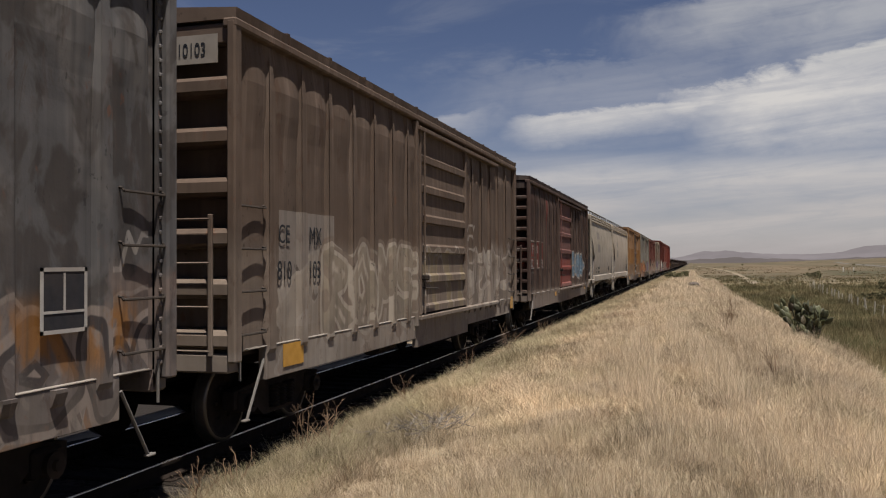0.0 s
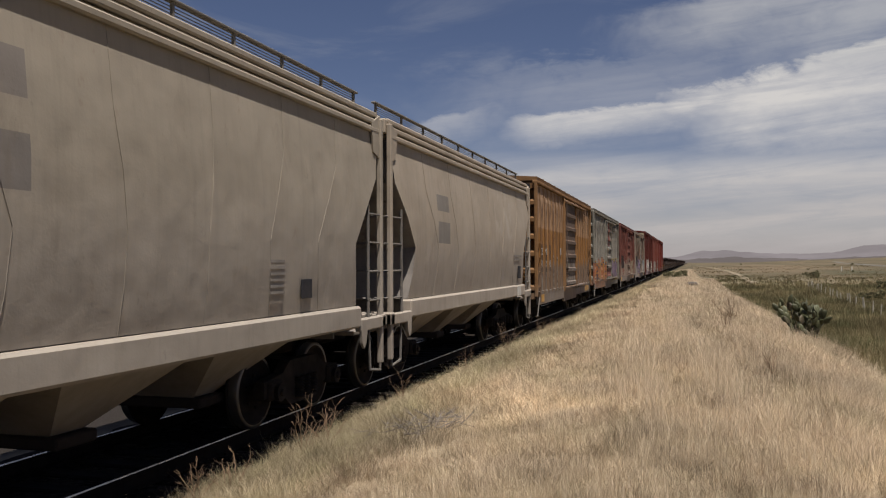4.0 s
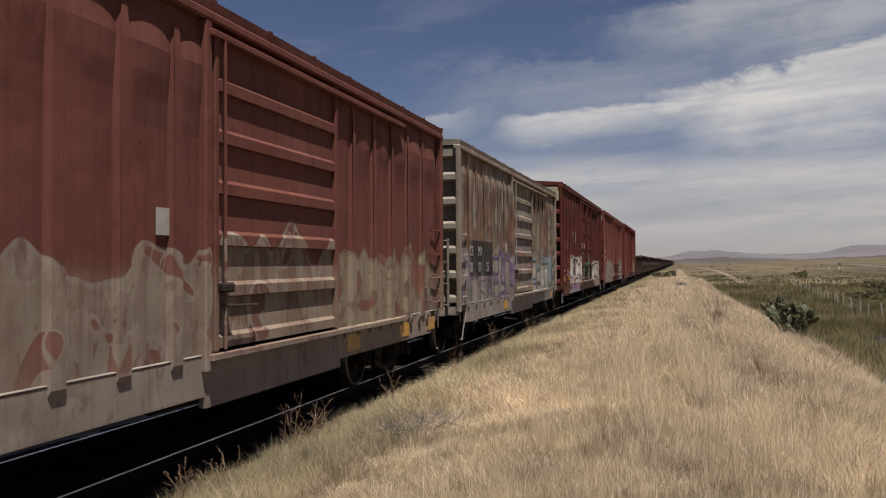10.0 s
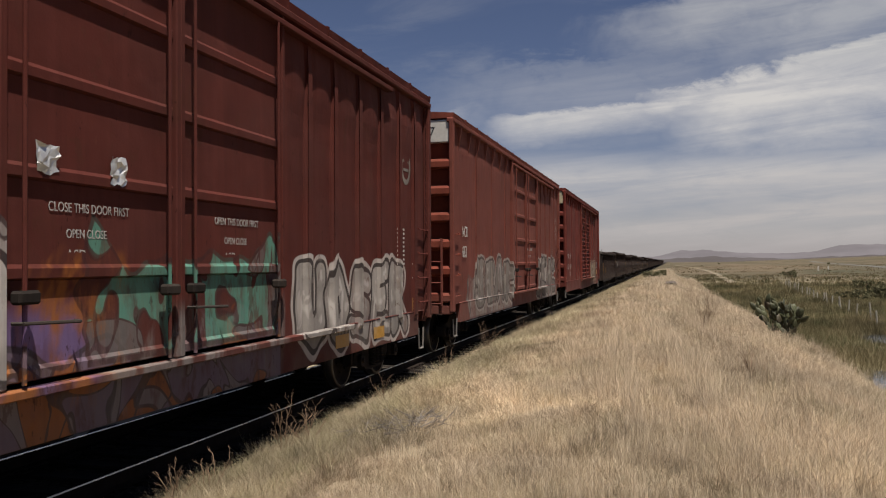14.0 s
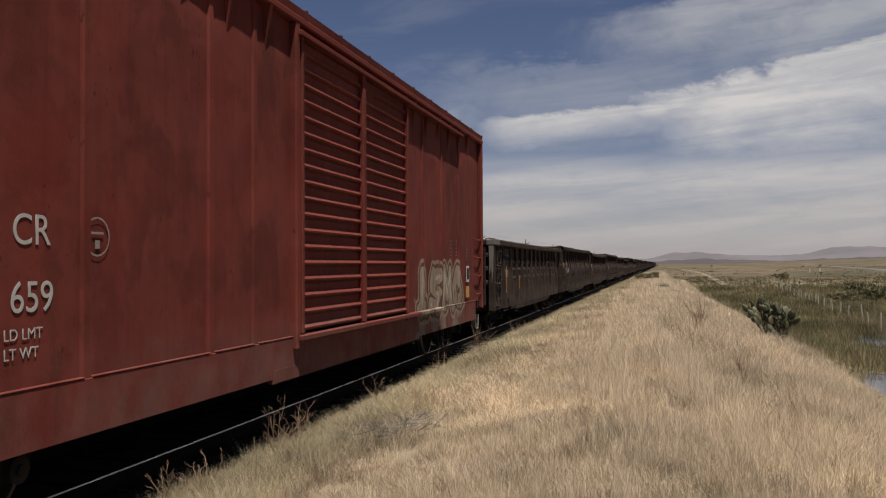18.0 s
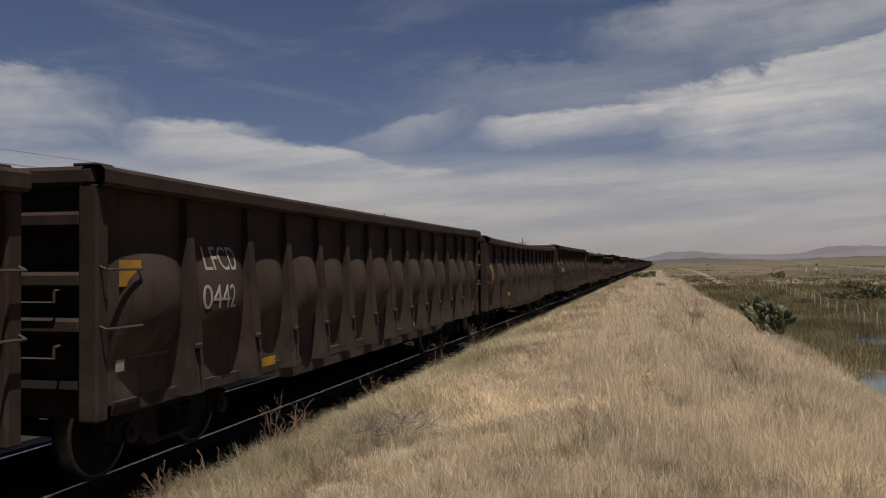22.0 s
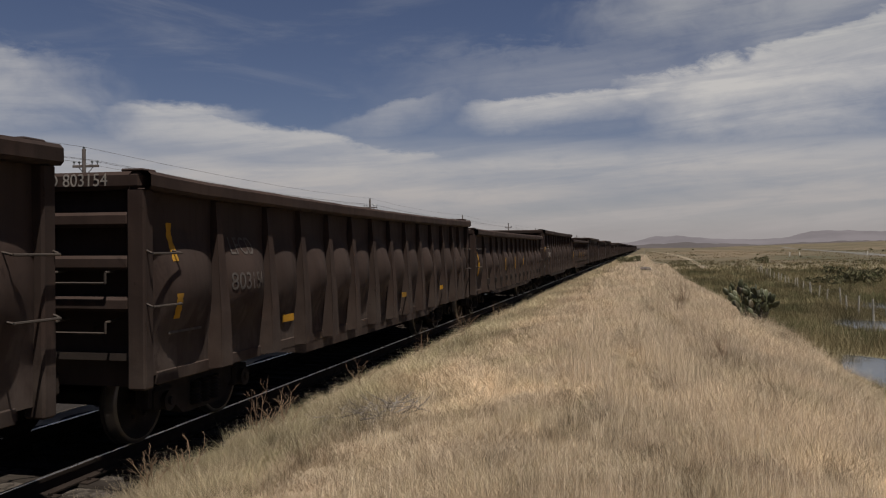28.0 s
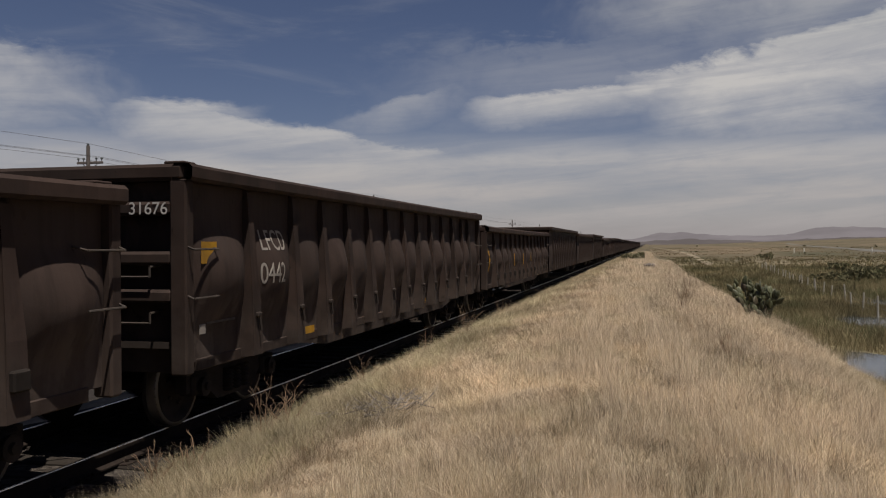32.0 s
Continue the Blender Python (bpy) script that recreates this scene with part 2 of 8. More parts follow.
def paint(name, base, layers=(), rough=0.72, rust=0.3, rust_color=(0.13, 0.055, 0.03), seed=0.0, streak=0.35, stretch=0.016, dusty=0.45, grime=1.0):
    """Weathered railway paint in the thing's own space (y along the car, z up from the rail). Layers are laid one over another."""
    m, n = new_material(name)
    p = n.object_place()
    x, y, z = n.split(p)
    base = tuple(v * w for v, w in zip(base, DULL))
    at = n.stretch(p, 1, 1, 1, 0, seed * 7.3, seed * 3.1)
    # faded, uneven coat
    big = n.noise(n.stretch(at, 0.6, 0.6, 0.9), 1.0, 4, 0.6)
    c = n.mix(n.ramp(big, 0.3, 0.72, 0.0, 0.55), base, tuple(min(1, v * 0.72 + 0.012) for v in base))
    wob = n.math("MULTIPLY", n.math("SUBTRACT", n.noise(at, 2.2, 3), 0.5), 0.5)
    for kind, *a in layers:
        a = [tuple(q * w for q, w in zip(v, DULL)) if isinstance(v, tuple) else v for v in a]
        if kind == "below":
            h, col, soft, amount = a
            f = n.ramp(n.math("ADD", z, n.math("MULTIPLY", wob, soft * 3)), h + soft, h - soft, 0, amount)
            c = n.mix(f, c, col)
        elif kind == "band":
            y0, y1, z0, z1, col, amount = a
            f = n.math("MULTIPLY", n.math("MULTIPLY", n.math("GREATER_THAN", y, y0), n.math("LESS_THAN", y, y1)),
                       n.math("MULTIPLY", n.math("GREATER_THAN", z, z0), n.math("LESS_THAN", z, z1)))
            f = n.math("MULTIPLY", f, n.ramp(n.noise(at, 5.0, 3), 0.25, 0.5, amount * 0.75, amount))
            c = n.mix(f, c, col)
        elif kind == "patch":
            y0, y1, z0, z1, col, amount, scale = a
            f = n.ramp(n.noise(n.stretch(at, 1, 1, 0.6, 0, y0, z0), scale, 4, 0.6, 0.4), 0.45, 0.56, 0, amount)
            f = n.math("MULTIPLY", f, n.math("MULTIPLY", n.ramp(y, y0 - 0.2, y0 + 0.2), n.ramp(y, y1 + 0.2, y1 - 0.2)))
            f = n.math("MULTIPLY", f, n.math("MULTIPLY", n.ramp(z, z0 - 0.15, z0 + 0.15), n.ramp(z, z1 + 0.15, z1 - 0.15)))
            c = n.mix(f, c, col)
        elif kind == "runs":
            col, amount, z0, z1 = a
            f = n.ramp(n.noise(n.stretch(at, 3.0, 7.0, 0.35), 1.0, 3, 0.6), 0.5, 0.68, 0, amount)
            f = n.math("MULTIPLY", f, n.ramp(n.math("ADD", z, n.math("MULTIPLY", wob, 2)), z0, z1))
            c = n.mix(f, c, col)
        elif kind == "tag":
            # sprayed letters: fat strokes, each letter with a dark rim, a light edge round the whole
            y0, y1, z0, z1, fill, rim, glow, word, k = a
            rr = random.Random(int(k * 17) + 3)
            ww = n.put("ShaderNodeTexNoise")
            n.feed(ww.inputs["Vector"], n.stretch(p, 1, 1, 1, 0, k * 3.7, k))
            ww.inputs["Scale"].default_value, ww.inputs["Detail"].default_value = 1.5, 1.0
            wc = n.split(ww.outputs["Color"])
            at2 = n.join(n.math("ADD", y, n.math("MULTIPLY", n.math("SUBTRACT", wc[0], 0.5), 0.3)), n.math("ADD", z, n.math("MULTIPLY", n.math("SUBTRACT", wc[1], 0.5), 0.3)), 0.0)
            wide, tall = (y1 - y0) / len(word), (z1 - z0)
            fat = min(wide * 0.165, tall * 0.135)
            ds, d = [], None
            for q, sign in enumerate(word):
                drop, size, dq = rr.uniform(0.0, 0.1), rr.uniform(0.84, 0.98), None
                for g0, h0, g1, h1 in STROKES[sign]:
                    pa = (y0 + wide * (q + 0.5 + (g0 - 0.5) * 0.92), z0 + fat + (tall - 2 * fat) * (drop + size * h0), 0)
                    pb = (y0 + wide * (q + 0.5 + (g1 - 0.5) * 0.92), z0 + fat + (tall - 2 * fat) * (drop + size * h1), 0)
                    e = n.stroke(at2, pa, pb)
                    dq = e if dq is None else n.math("MINIMUM", dq, e)
                ds.append(dq)
                d = dq if d is None else n.math("MINIMUM", d, dq)
            worn = n.ramp(n.noise(at, 4.0, 4, 0.65), 0.26, 0.44, 0.45, 1.0)
            c = n.mix(n.math("MULTIPLY", worn, n.ramp(d, fat + 0.145, fat + 0.125, 0, 0.9)), c, glow)
            shade = n.mix(n.ramp(n.noise(at, 2.3, 3), 0.35, 0.65), fill, tuple(q * 0.74 for q in fill))
            shade = n.mix(n.ramp(n.noise(n.stretch(at, 1, 1, 0.6, 4, 8), 3.0, 2, 0.5, 1.0), 0.60, 0.63, 0, 0.8), shade, glow)
            shade = n.mix(n.ramp(n.math("ADD", z, wob), z0 + tall * 0.55, z0 + tall * 0.1, 0, 0.6), shade, tuple(q * 0.5 + 0.02 for q in fill))
            light = n.ramp(n.noise(n.stretch(at, 1, 1, 0.7, 5, 2), 2.4, 2), 0.5, 0.58)
            for dq in ds:
                c = n.mix(n.math("MULTIPLY", worn, n.ramp(dq, fat + 0.075, fat + 0.06, 0, 0.95)), c, rim)
                c = n.mix(n.math("MULTIPLY", worn, n.ramp(dq, fat + 0.008, fat - 0.004, 0, 0.95)), c, shade)
                c = n.mix(n.math("MULTIPLY", light, n.ramp(dq, fat * 0.42, fat * 0.12, 0, 0.75)), c, tuple(min(0.5, q * 1.25 + 0.07) for q in fill))
        elif kind == "piece":
            # a large sprayed picture: ragged head, curling fields of three colours between drawn lines
            y0, y1, z0, z1, ca, cb, cc, line, amount, scale, k = a
            edge = n.math("ADD", z1, n.math("MULTIPLY", n.math("SUBTRACT", n.noise(n.stretch(p, 0, 1, 0.12, 0, k * 3.1, k), 1.5, 0.6, 0.5), 0.5), 1.3))
            side_ = n.math("MULTIPLY", n.math("SUBTRACT", n.noise(n.stretch(p, 0, 0.3, 1, 0, k, k * 2.3), 1.8, 2.0), 0.5), 0.9)
            ya, yb = n.math("SUBTRACT", n.math("ADD", y, side_), y0), n.math("SUBTRACT", y1, n.math("ADD", y, side_))
            inside = n.math("MINIMUM", n.math("MINIMUM", ya, yb), n.math("MINIMUM", n.math("SUBTRACT", edge, z), n.math("SUBTRACT", z, z0)))
            n1 = n.noise(n.stretch(p, 1, 1, 0.62, 0, k * 5.3, k * 1.7), scale, 1.0, 0.45, 1.5)
            n2 = n.noise(n.stretch(p, 1, 0.8, 1.0, 0, k * 2.9, k * 4.1), scale * 0.8, 1.0, 0.45, 1.2)
            g = n.mix(n.ramp(n1, 0.485, 0.5), ca, cb)
            g = n.mix(n.ramp(n2, 0.585, 0.6), g, cc)
            thin = n.math("MINIMUM", n.math("ABSOLUTE", n.math("SUBTRACT", n1, 0.492)), n.math("ABSOLUTE", n.math("SUBTRACT", n2, 0.592)))
            g = n.mix(n.ramp(thin, 0.016, 0.009, 0, 0.85), g, line)
            g = n.mix(n.ramp(inside, 0.07, 0.05, 0, 0.85), g, line)
            worn = n.ramp(n.noise(n.stretch(at, 1, 1.4, 0.5), 3.2, 5, 0.68), 0.34, 0.52, 0.4, 1.0)
            c = n.mix(n.math("MULTIPLY", n.math("MULTIPLY", n.ramp(inside, 0.0, 0.02), worn), amount), c, g)
        elif kind == "scrawl":
            # thin sprayed lines
            y0, y1, z0, z1, col, amount, k = a
            rr = random.Random(int(k * 13) + 5)
            d, px, pz = None, y0, z0
            for q in range(5):
                qx, qz = y0 + (y1 - y0) * (q + 1) / 5, rr.choice((z0, z1, (z0 + z1) / 2))
                e = n.stroke(n.join(y, z, n.math("MULTIPLY", wob, 0.0)), (px, pz, 0), (qx, qz, 0))
                d = e if d is None else n.math("MINIMUM", d, e)
                px, pz = qx, qz
            c = n.mix(n.math("MULTIPLY", n.ramp(n.math("ADD", d, n.math("MULTIPLY", wob, 0.1)), 0.03, 0.016), amount), c, col)
        elif kind == "stain":
            # a peeled sheet in every panel, with a ragged arched head
            y0, y1, z0, z1, col, amount, pitch, off = a
            u = n.math("ABSOLUTE", n.math("SUBTRACT", n.math("FRACT", n.math("DIVIDE", n.math("SUBTRACT", y, off), pitch)), 0.5))
            rag = n.noise(n.stretch(at, 1, 1.3, 0.5), 1.3, 4, 0.55)
            top = n.math("SUBTRACT", n.math("ADD", z1, n.math("MULTIPLY", n.math("SUBTRACT", rag, 0.5), 1.9)), n.math("MULTIPLY", n.math("MULTIPLY", u, u), 2.0))
            low_ = n.math("ADD", z0, n.math("MULTIPLY", n.math("SUBTRACT", n.noise(n.stretch(at, 1, 3.5, 0.6, 3, 5), 1.3, 3), 0.5), 1.2))
            f = n.math("MULTIPLY", n.ramp(n.math("SUBTRACT", top, z), 0.0, 0.05), n.ramp(n.math("SUBTRACT", z, low_), 0.0, 0.35))
            f = n.math("MULTIPLY", f, n.math("MULTIPLY", n.ramp(y, y0, y0 + 0.1), n.ramp(y, y1, y1 - 0.1)))
            slit = n.ramp(n.noise(n.stretch(at, 1, 2.6, 0.2, 7, 2), 1.0, 3, 0.6), 0.58, 0.61, 1.0, 0.15)
            c = n.mix(n.math("MULTIPLY", n.math("MULTIPLY", f, slit), amount), c, col)
    # rust spots, then vertical grime
    spots = n.ramp(n.noise(n.stretch(at, 1, 1, 0.55), 6.0, 5, 0.66), 0.62, 0.70, 0, 1.0)
    area = n.ramp(n.noise(at, 0.7, 2), 0.42, 0.62, 0.15, 1.0)
    c = n.mix(n.math("MULTIPLY", n.math("MULTIPLY", spots, area), rust), c, rust_color)
    # peeled blots with soft lower ends, small scuffs
    zone = n.ramp(n.noise(n.stretch(at, 1, 1, 0.8, 6, 1), 0.8, 3), 0.42, 0.58)
    blot = n.ramp(n.noise(n.stretch(at, 1, 1.3, 0.55, 2, 9), 2.6, 6, 0.7, 0.5), 0.555, 0.60, 0, 0.55 * grime)
    c = n.mix(n.math("MULTIPLY", blot, zone), c, tuple(v * 0.42 + w * 0.25 for v, w in zip(base, rust_color)))
    scuff = n.ramp(n.noise(n.stretch(at, 1, 2.2, 0.9, 3, 3), 9.0, 4, 0.62), 0.63, 0.67, 0, 0.7 * grime)
    c = n.mix(n.math("MULTIPLY", scuff, n.ramp(n.noise(at, 1.3, 2), 0.48, 0.62)), c, tuple(v * 0.35 for v in base))
    smear = n.ramp(n.noise(n.stretch(at, 1.5, 2.4, 0.22, 8, 4), 1.0, 5, 0.62), 0.52, 0.72, 0, 0.4 * grime)
    c = n.mix(smear, c, tuple(min(1, v * 1.3 + 0.005) for v in base))
    runs = n.ramp(n.noise(n.stretch(at, 4.0, 9.0, 0.28), 1.0, 4, 0.6), 0.45, 0.75, 0, streak)
    c = n.mix(runs, c, tuple(v * 0.45 for v in base))
    dust = n.ramp(n.math("ADD", z, wob), 1.55, 0.75, 0.0, dusty)
    dust = n.math("MULTIPLY", dust, n.ramp(n.noise(n.stretch(at, 1, 1, 0.8, 2, 5), 2.1, 5, 0.62), 0.32, 0.62, 0.15, 1.15), clamp=True)
    c = n.mix(dust, c, (0.165, 0.138, 0.116))
    fine = n.noise(at, 38.0, 2)
    dent = n.noise(n.stretch(at, 1, 1.0, 0.7), 1.6, 2, 0.5)
    n.surface(c, n.ramp(big, 0.2, 0.8, rough, min(1, rough + 0.2)), 0.0, n.math("ADD", n.math("ADD", n.math("MULTIPLY", big, 1.5), n.math("MULTIPLY", dent, 3.0)), n.math("MULTIPLY", fine, 0.1)), stretch, 0.12)
    return m


def coats(name, base, layers=(), door=(7.7, 7.7), **more):
    """One weathered coat in three lots: before the door, on the door and after it, each with the figures sprayed there."""
    out = []
    for k, part_name in enumerate(("front", "door", "rear")):
        mine = [v for v in layers if v[0] not in ("tag", "scrawl", "piece") or (0 if v[2] <= door[0] + 0.3 else 1 if v[1] < door[1] - 1.5 else 2) == k]
        out.append(paint(name + "_" + part_name, base, mine, **more))
    return tuple(out)


M_black = plain("sooty_underframe", (0.034, 0.027, 0.0235), 0.9, 0, 0.3, 7, (0.05, 0.04, 0.034), 0.4, 0.004)
M_truck = plain("oily_cast_steel", (0.02, 0.0165, 0.0145), 0.85, 0.0, 0.35, 9, (0.06, 0.046, 0.038), 0.5, 0.004)
M_tread = plain("polished_wheel_tread", (0.13, 0.12, 0.11), 0.4, 0.8, 0.2, 6, (0.2, 0.16, 0.13), 0.3)
# rail web colour is near-black to carry the shade beneath the cars
M_rail = plain("shade_dark_rusty_web", (0.02, 0.015, 0.0125), 0.85, 0.1, 0.4, 8, (0.03, 0.022, 0.018), 0.5)
M_shine = plain("worn_rail_head", (0.62, 0.60, 0.58), 0.28, 1.0, 0.15, 3, (0.3, 0.26, 0.22), 0.25)
M_steel = plain("galvanised_steel", (0.42, 0.40, 0.37), 0.55, 0.3, 0.3, 12, (0.2, 0.15, 0.11), 0.4)
M_yellow = plain("faded_yellow_reflector", (0.42, 0.215, 0.03), 0.5, 0, 0.3, 10, (0.25, 0.18, 0.1), 0.5)
M_white = plain("chalky_white_lettering", (0.48, 0.46, 0.43), 0.7, 0, 0.3, 14, (0.3, 0.27, 0.24), 0.4)
M_dusty_white = plain("dusty_white_lettering", (0.36, 0.34, 0.32), 0.7, 0, 0.4, 10, (0.16, 0.13, 0.11), 0.5)
M_ink = plain("dark_lettering", (0.03, 0.03, 0.035), 0.7, 0, 0.3, 14)
M_roof = plain("sun_bleached_roof_steel", (0.33, 0.31, 0.29), 0.6, 0.3, 0.35, 4, (0.14, 0.08, 0.05), 0.55)
M_seam = plain("dusty_seam_steel", (0.24, 0.215, 0.19), 0.7, 0.1, 0.4, 6, (0.10, 0.08, 0.065), 0.6)
M_faded = plain("worn_away_lettering", (0.075, 0.066, 0.06), 0.8, 0, 0.6, 9, (0.06, 0.05, 0.045), 0.8)
M_old_yellow = plain("worn_yellow_stripe", (0.36, 0.19, 0.02), 0.7, 0, 0.5, 7, (0.09, 0.06, 0.03), 0.8)
M_stencil = plain("dulled_stencil_paint", (0.19, 0.12, 0.105), 0.8, 0, 0.5, 8, (0.13, 0.05, 0.04), 0.6)
M_rung = plain("dull_guard_steel", (0.15, 0.14, 0.13), 0.7, 0.2, 0.3, 12, (0.1, 0.08, 0.06), 0.4)
M_foil = plain("silvery_sheet", (0.7, 0.69, 0.67), 0.35, 0.6, 0.2, 8)
M_worn = plain("scraped_bare_steel", (0.15, 0.135, 0.125), 0.7, 0.1, 0.6, 5, (0.05, 0.037, 0.03), 0.8)
M_grab = plain("grimy_handhold_steel", (0.05, 0.042, 0.037), 0.7, 0.2, 0.3, 12, (0.06, 0.045, 0.035), 0.4)
M_plate = plain("black_number_plate", (0.025, 0.026, 0.03), 0.6, 0, 0.3, 6, (0.12, 0.10, 0.085), 0.4)


# ---- mesh helpers ----
class Solid:
    """Collects faces of one part."""

    def __init__(self):
        self.v, self.f = [], []

    def add(self, verts, faces):
        k = len(self.v)
        self.v += verts
        self.f += [tuple(k + i for i in q) for q in faces]
        return self

    def box(self, x0, x1, y0, y1, z0, z1):
        v = [(x, y, z) for x in (x0, x1) for y in (y0, y1) for z in (z0, z1)]
        return self.add(v, [(0, 1, 3, 2), (4, 6, 7, 5), (0, 4, 5, 1), (2, 3, 7, 6), (0, 2, 6, 4), (1, 5, 7, 3)])

    def soft(self, x0, x1, y0, y1, z0, z1, c=0.012):
        """A box with chamfered edges."""
        X, Y, Z = (x0, x1), (y0, y1), (z0, z1)
        c = min(c, (x1 - x0) * 0.4, (y1 - y0) * 0.4, (z1 - z0) * 0.4)
        v, ids = [], {}
        for i, j, k in product((0, 1), repeat=3):
            sx, sy, sz = (1 - 2 * i) * c, (1 - 2 * j) * c, (1 - 2 * k) * c
            for a in range(3):
                ids[i, j, k, a] = len(v)
                v.append((X[i] + (sx if a != 0 else 0), Y[j] + (sy if a != 1 else 0), Z[k] + (sz if a != 2 else 0)))
        f = []
        for a in range(3):
            b, d = (a + 1) % 3, (a + 2) % 3
            for s in (0, 1):
                ring = []
                for p, q in ((0, 0), (1, 0), (1, 1), (0, 1)):
                    key = [0, 0, 0]
                    key[a], key[b], key[d] = s, p, q
                    ring.append(ids[(*key, a)])
                f.append(tuple(ring if s else ring[::-1]))
            for p, q in product((0, 1), repeat=2):
                e = []
                for s, w in ((0, b), (1, b), (1, d), (0, d)):
                    key = [0, 0, 0]
                    key[a], key[b], key[d] = s, p, q
                    e.append(ids[(*key, w)])
                f.append(tuple(e if (p + q) % 2 else e[::-1]))
        for i, j, k in product((0, 1), repeat=3):
            t = [ids[i, j, k, a] for a in range(3)]
            f.append(tuple(t if (i + j + k) % 2 else t[::-1]))
        return self.add(v, f)

    def prism(self, outline, axis, lo, hi):
        """An outline of pairs (the two other axes, in order) drawn out along an axis."""
        n, v = len(outline), []
        for h in (lo, hi):
            for a, b in outline:
                v.append(((h, a, b), (a, h, b), (a, b, h))[axis])
        f = [tuple(range(n))[::-1], tuple(range(n, 2 * n))] + [(i, (i + 1) % n, n + (i + 1) % n, n + i) for i in range(n)]
        return self.add(v, f)

    def rod(self, p, q, r, n=6, r2=None):
        p, q = Vector(p), Vector(q)
        u = (q - p).orthogonal().normalized()
        w = (q - p).normalized().cross(u)
        r2 = r if r2 is None else r2
        v = [tuple(e + (u * math.cos(6.28319 * i / n) + w * math.sin(6.28319 * i / n)) * s) for e, s in ((p, r), (q, r2)) for i in range(n)]
        f = [tuple(range(n))[::-1], tuple(range(n, 2 * n))] + [(i, (i + 1) % n, n + (i + 1) % n, n + i) for i in range(n)]
        return self.add(v, f)

    def pipe(self, points, r, n=6):
        for p, q in zip(points, points[1:]):
            self.rod(p, q, r, n)
        return self

    def grid(self, rows):
        """A sheet from rows of points."""
        w = len(rows[0])
        return self.add([p for r in rows for p in r], [(i * w + j, i * w + j + 1, (i + 1) * w + j + 1, (i + 1) * w + j)
                                                       for i in range(len(rows) - 1) for j in range(w - 1)])

    def lathe(self, profile, at, axis=0, n=28):
        """Pairs (along the axis, radius) turned round an axis through a point."""
        rows = []
        for i in range(n + 1):
            a = 6.283185 * i / n
            row = []
            for h, r in profile:
                c, s = math.cos(a) * r, math.sin(a) * r
                d = ((h, c, s), (c, h, s), (c, s, h))[axis]
                row.append((at[0] + d[0], at[1] + d[1], at[2] + d[2]))
            rows.append(row)
        return self.grid(rows)

    def mesh(self, name, smooth=False):
        me = bpy.data.meshes.new(name)
        me.from_pydata(self.v, [], self.f)
        me.validate()
        if smooth:
            me.polygons.foreach_set("use_smooth", [True] * len(me.polygons))
        return me


def part(name, body, material, parent, label="", smooth=False, place=None):
    me = body.mesh(name, smooth) if isinstance(body, Solid) else body
    if not me.materials:
        me.materials.append(material)
    ob = new(name, me)
    ob.parent = parent
    if place is not None:
        ob.matrix_basis = place
    if label:
        ob["label"] = label
    return ob


def thing(name, label, category, group="", place=None):
    ob = new(name)
    ob.empty_display_size = 0.3
    if place is not None:
        ob.matrix_basis = place
    return tagged(ob, label, category, group)


def letters(text, size, place, material, parent, name="lettering", label="", narrow=1.0):
    """Writing in the built-in font, as a mesh in the plane of its place."""
    cu = bpy.data.curves.new("writing", "FONT")
    cu.body, cu.size, cu.extrude = text, size, 0.0012
    cu.align_x = "LEFT"
    ob = bpy.data.objects.new("writing", cu)
    scene.collection.objects.link(ob)
    bpy.context.view_layer.update()
    me = bpy.data.meshes.new_from_object(ob.evaluated_get(bpy.context.evaluated_depsgraph_get()))
    bpy.data.objects.remove(ob)
    me.materials.clear()
    return part(name, me, material, parent, label, place=place @ Matrix.Diagonal((narrow, 1, 1, 1)))


def on_flank(x, y, z):
    """A place on the side that faces the grass: writing runs along the car."""
    return Matrix(((0, 0, 1, x), (1, 0, 0, y), (0, 1, 0, z), (0, 0, 0, 1)))


def on_end(x, y, z):
    """A place on the end that faces the camera."""
    return Matrix(((1, 0, 0, x), (0, 0, -1, y), (0, 1, 0, z), (0, 0, 0, 1)))


# ---- running gear ----
WHEEL_R = 0.457
WHEELSETS = []


def wheel_profile():
    return [(-0.02, 0.0), (-0.02, 0.12), (0.0, 0.14), (0.02, 0.36), (-0.03, 0.38), (-0.03, WHEEL_R - 0.01), (-0.02, WHEEL_R),
            (0.09, WHEEL_R), (0.095, WHEEL_R + 0.025), (0.125, WHEEL_R + 0.02), (0.125, 0.38), (0.08, 0.36), (0.06, 0.14), (0.09, 0.11), (0.09, 0.0)]


_disc, _tread = Solid(), Solid()
for s in (1, -1):
    prof = [(s * (0.79 - a), r) for a, r in wheel_profile()]
    _disc.lathe(prof, (0, 0, 0), 0, 32)
_disc.rod((-1.05, 0, 0), (1.05, 0, 0), 0.08, 10)
for s in (1, -1):
    for k in range(6):
        a = k * 1.0472
        _disc.rod((s * 0.80, 0.2 * math.cos(a), 0.2 * math.sin(a)), (s * 0.822, 0.2 * math.cos(a), 0.2 * math.sin(a)), 0.025, 6)
_tread.lathe([(0.79 + 0.032, WHEEL_R - 0.045), (0.79 + 0.032, WHEEL_R - 0.008), (0.79 + 0.018, WHEEL_R + 0.002), (0.79 - 0.088, WHEEL_R + 0.003)], (0, 0, 0), 0, 32)
ME_DISC, ME_TREAD = _disc.mesh("wheelset", True), _tread.mesh("tread", True)

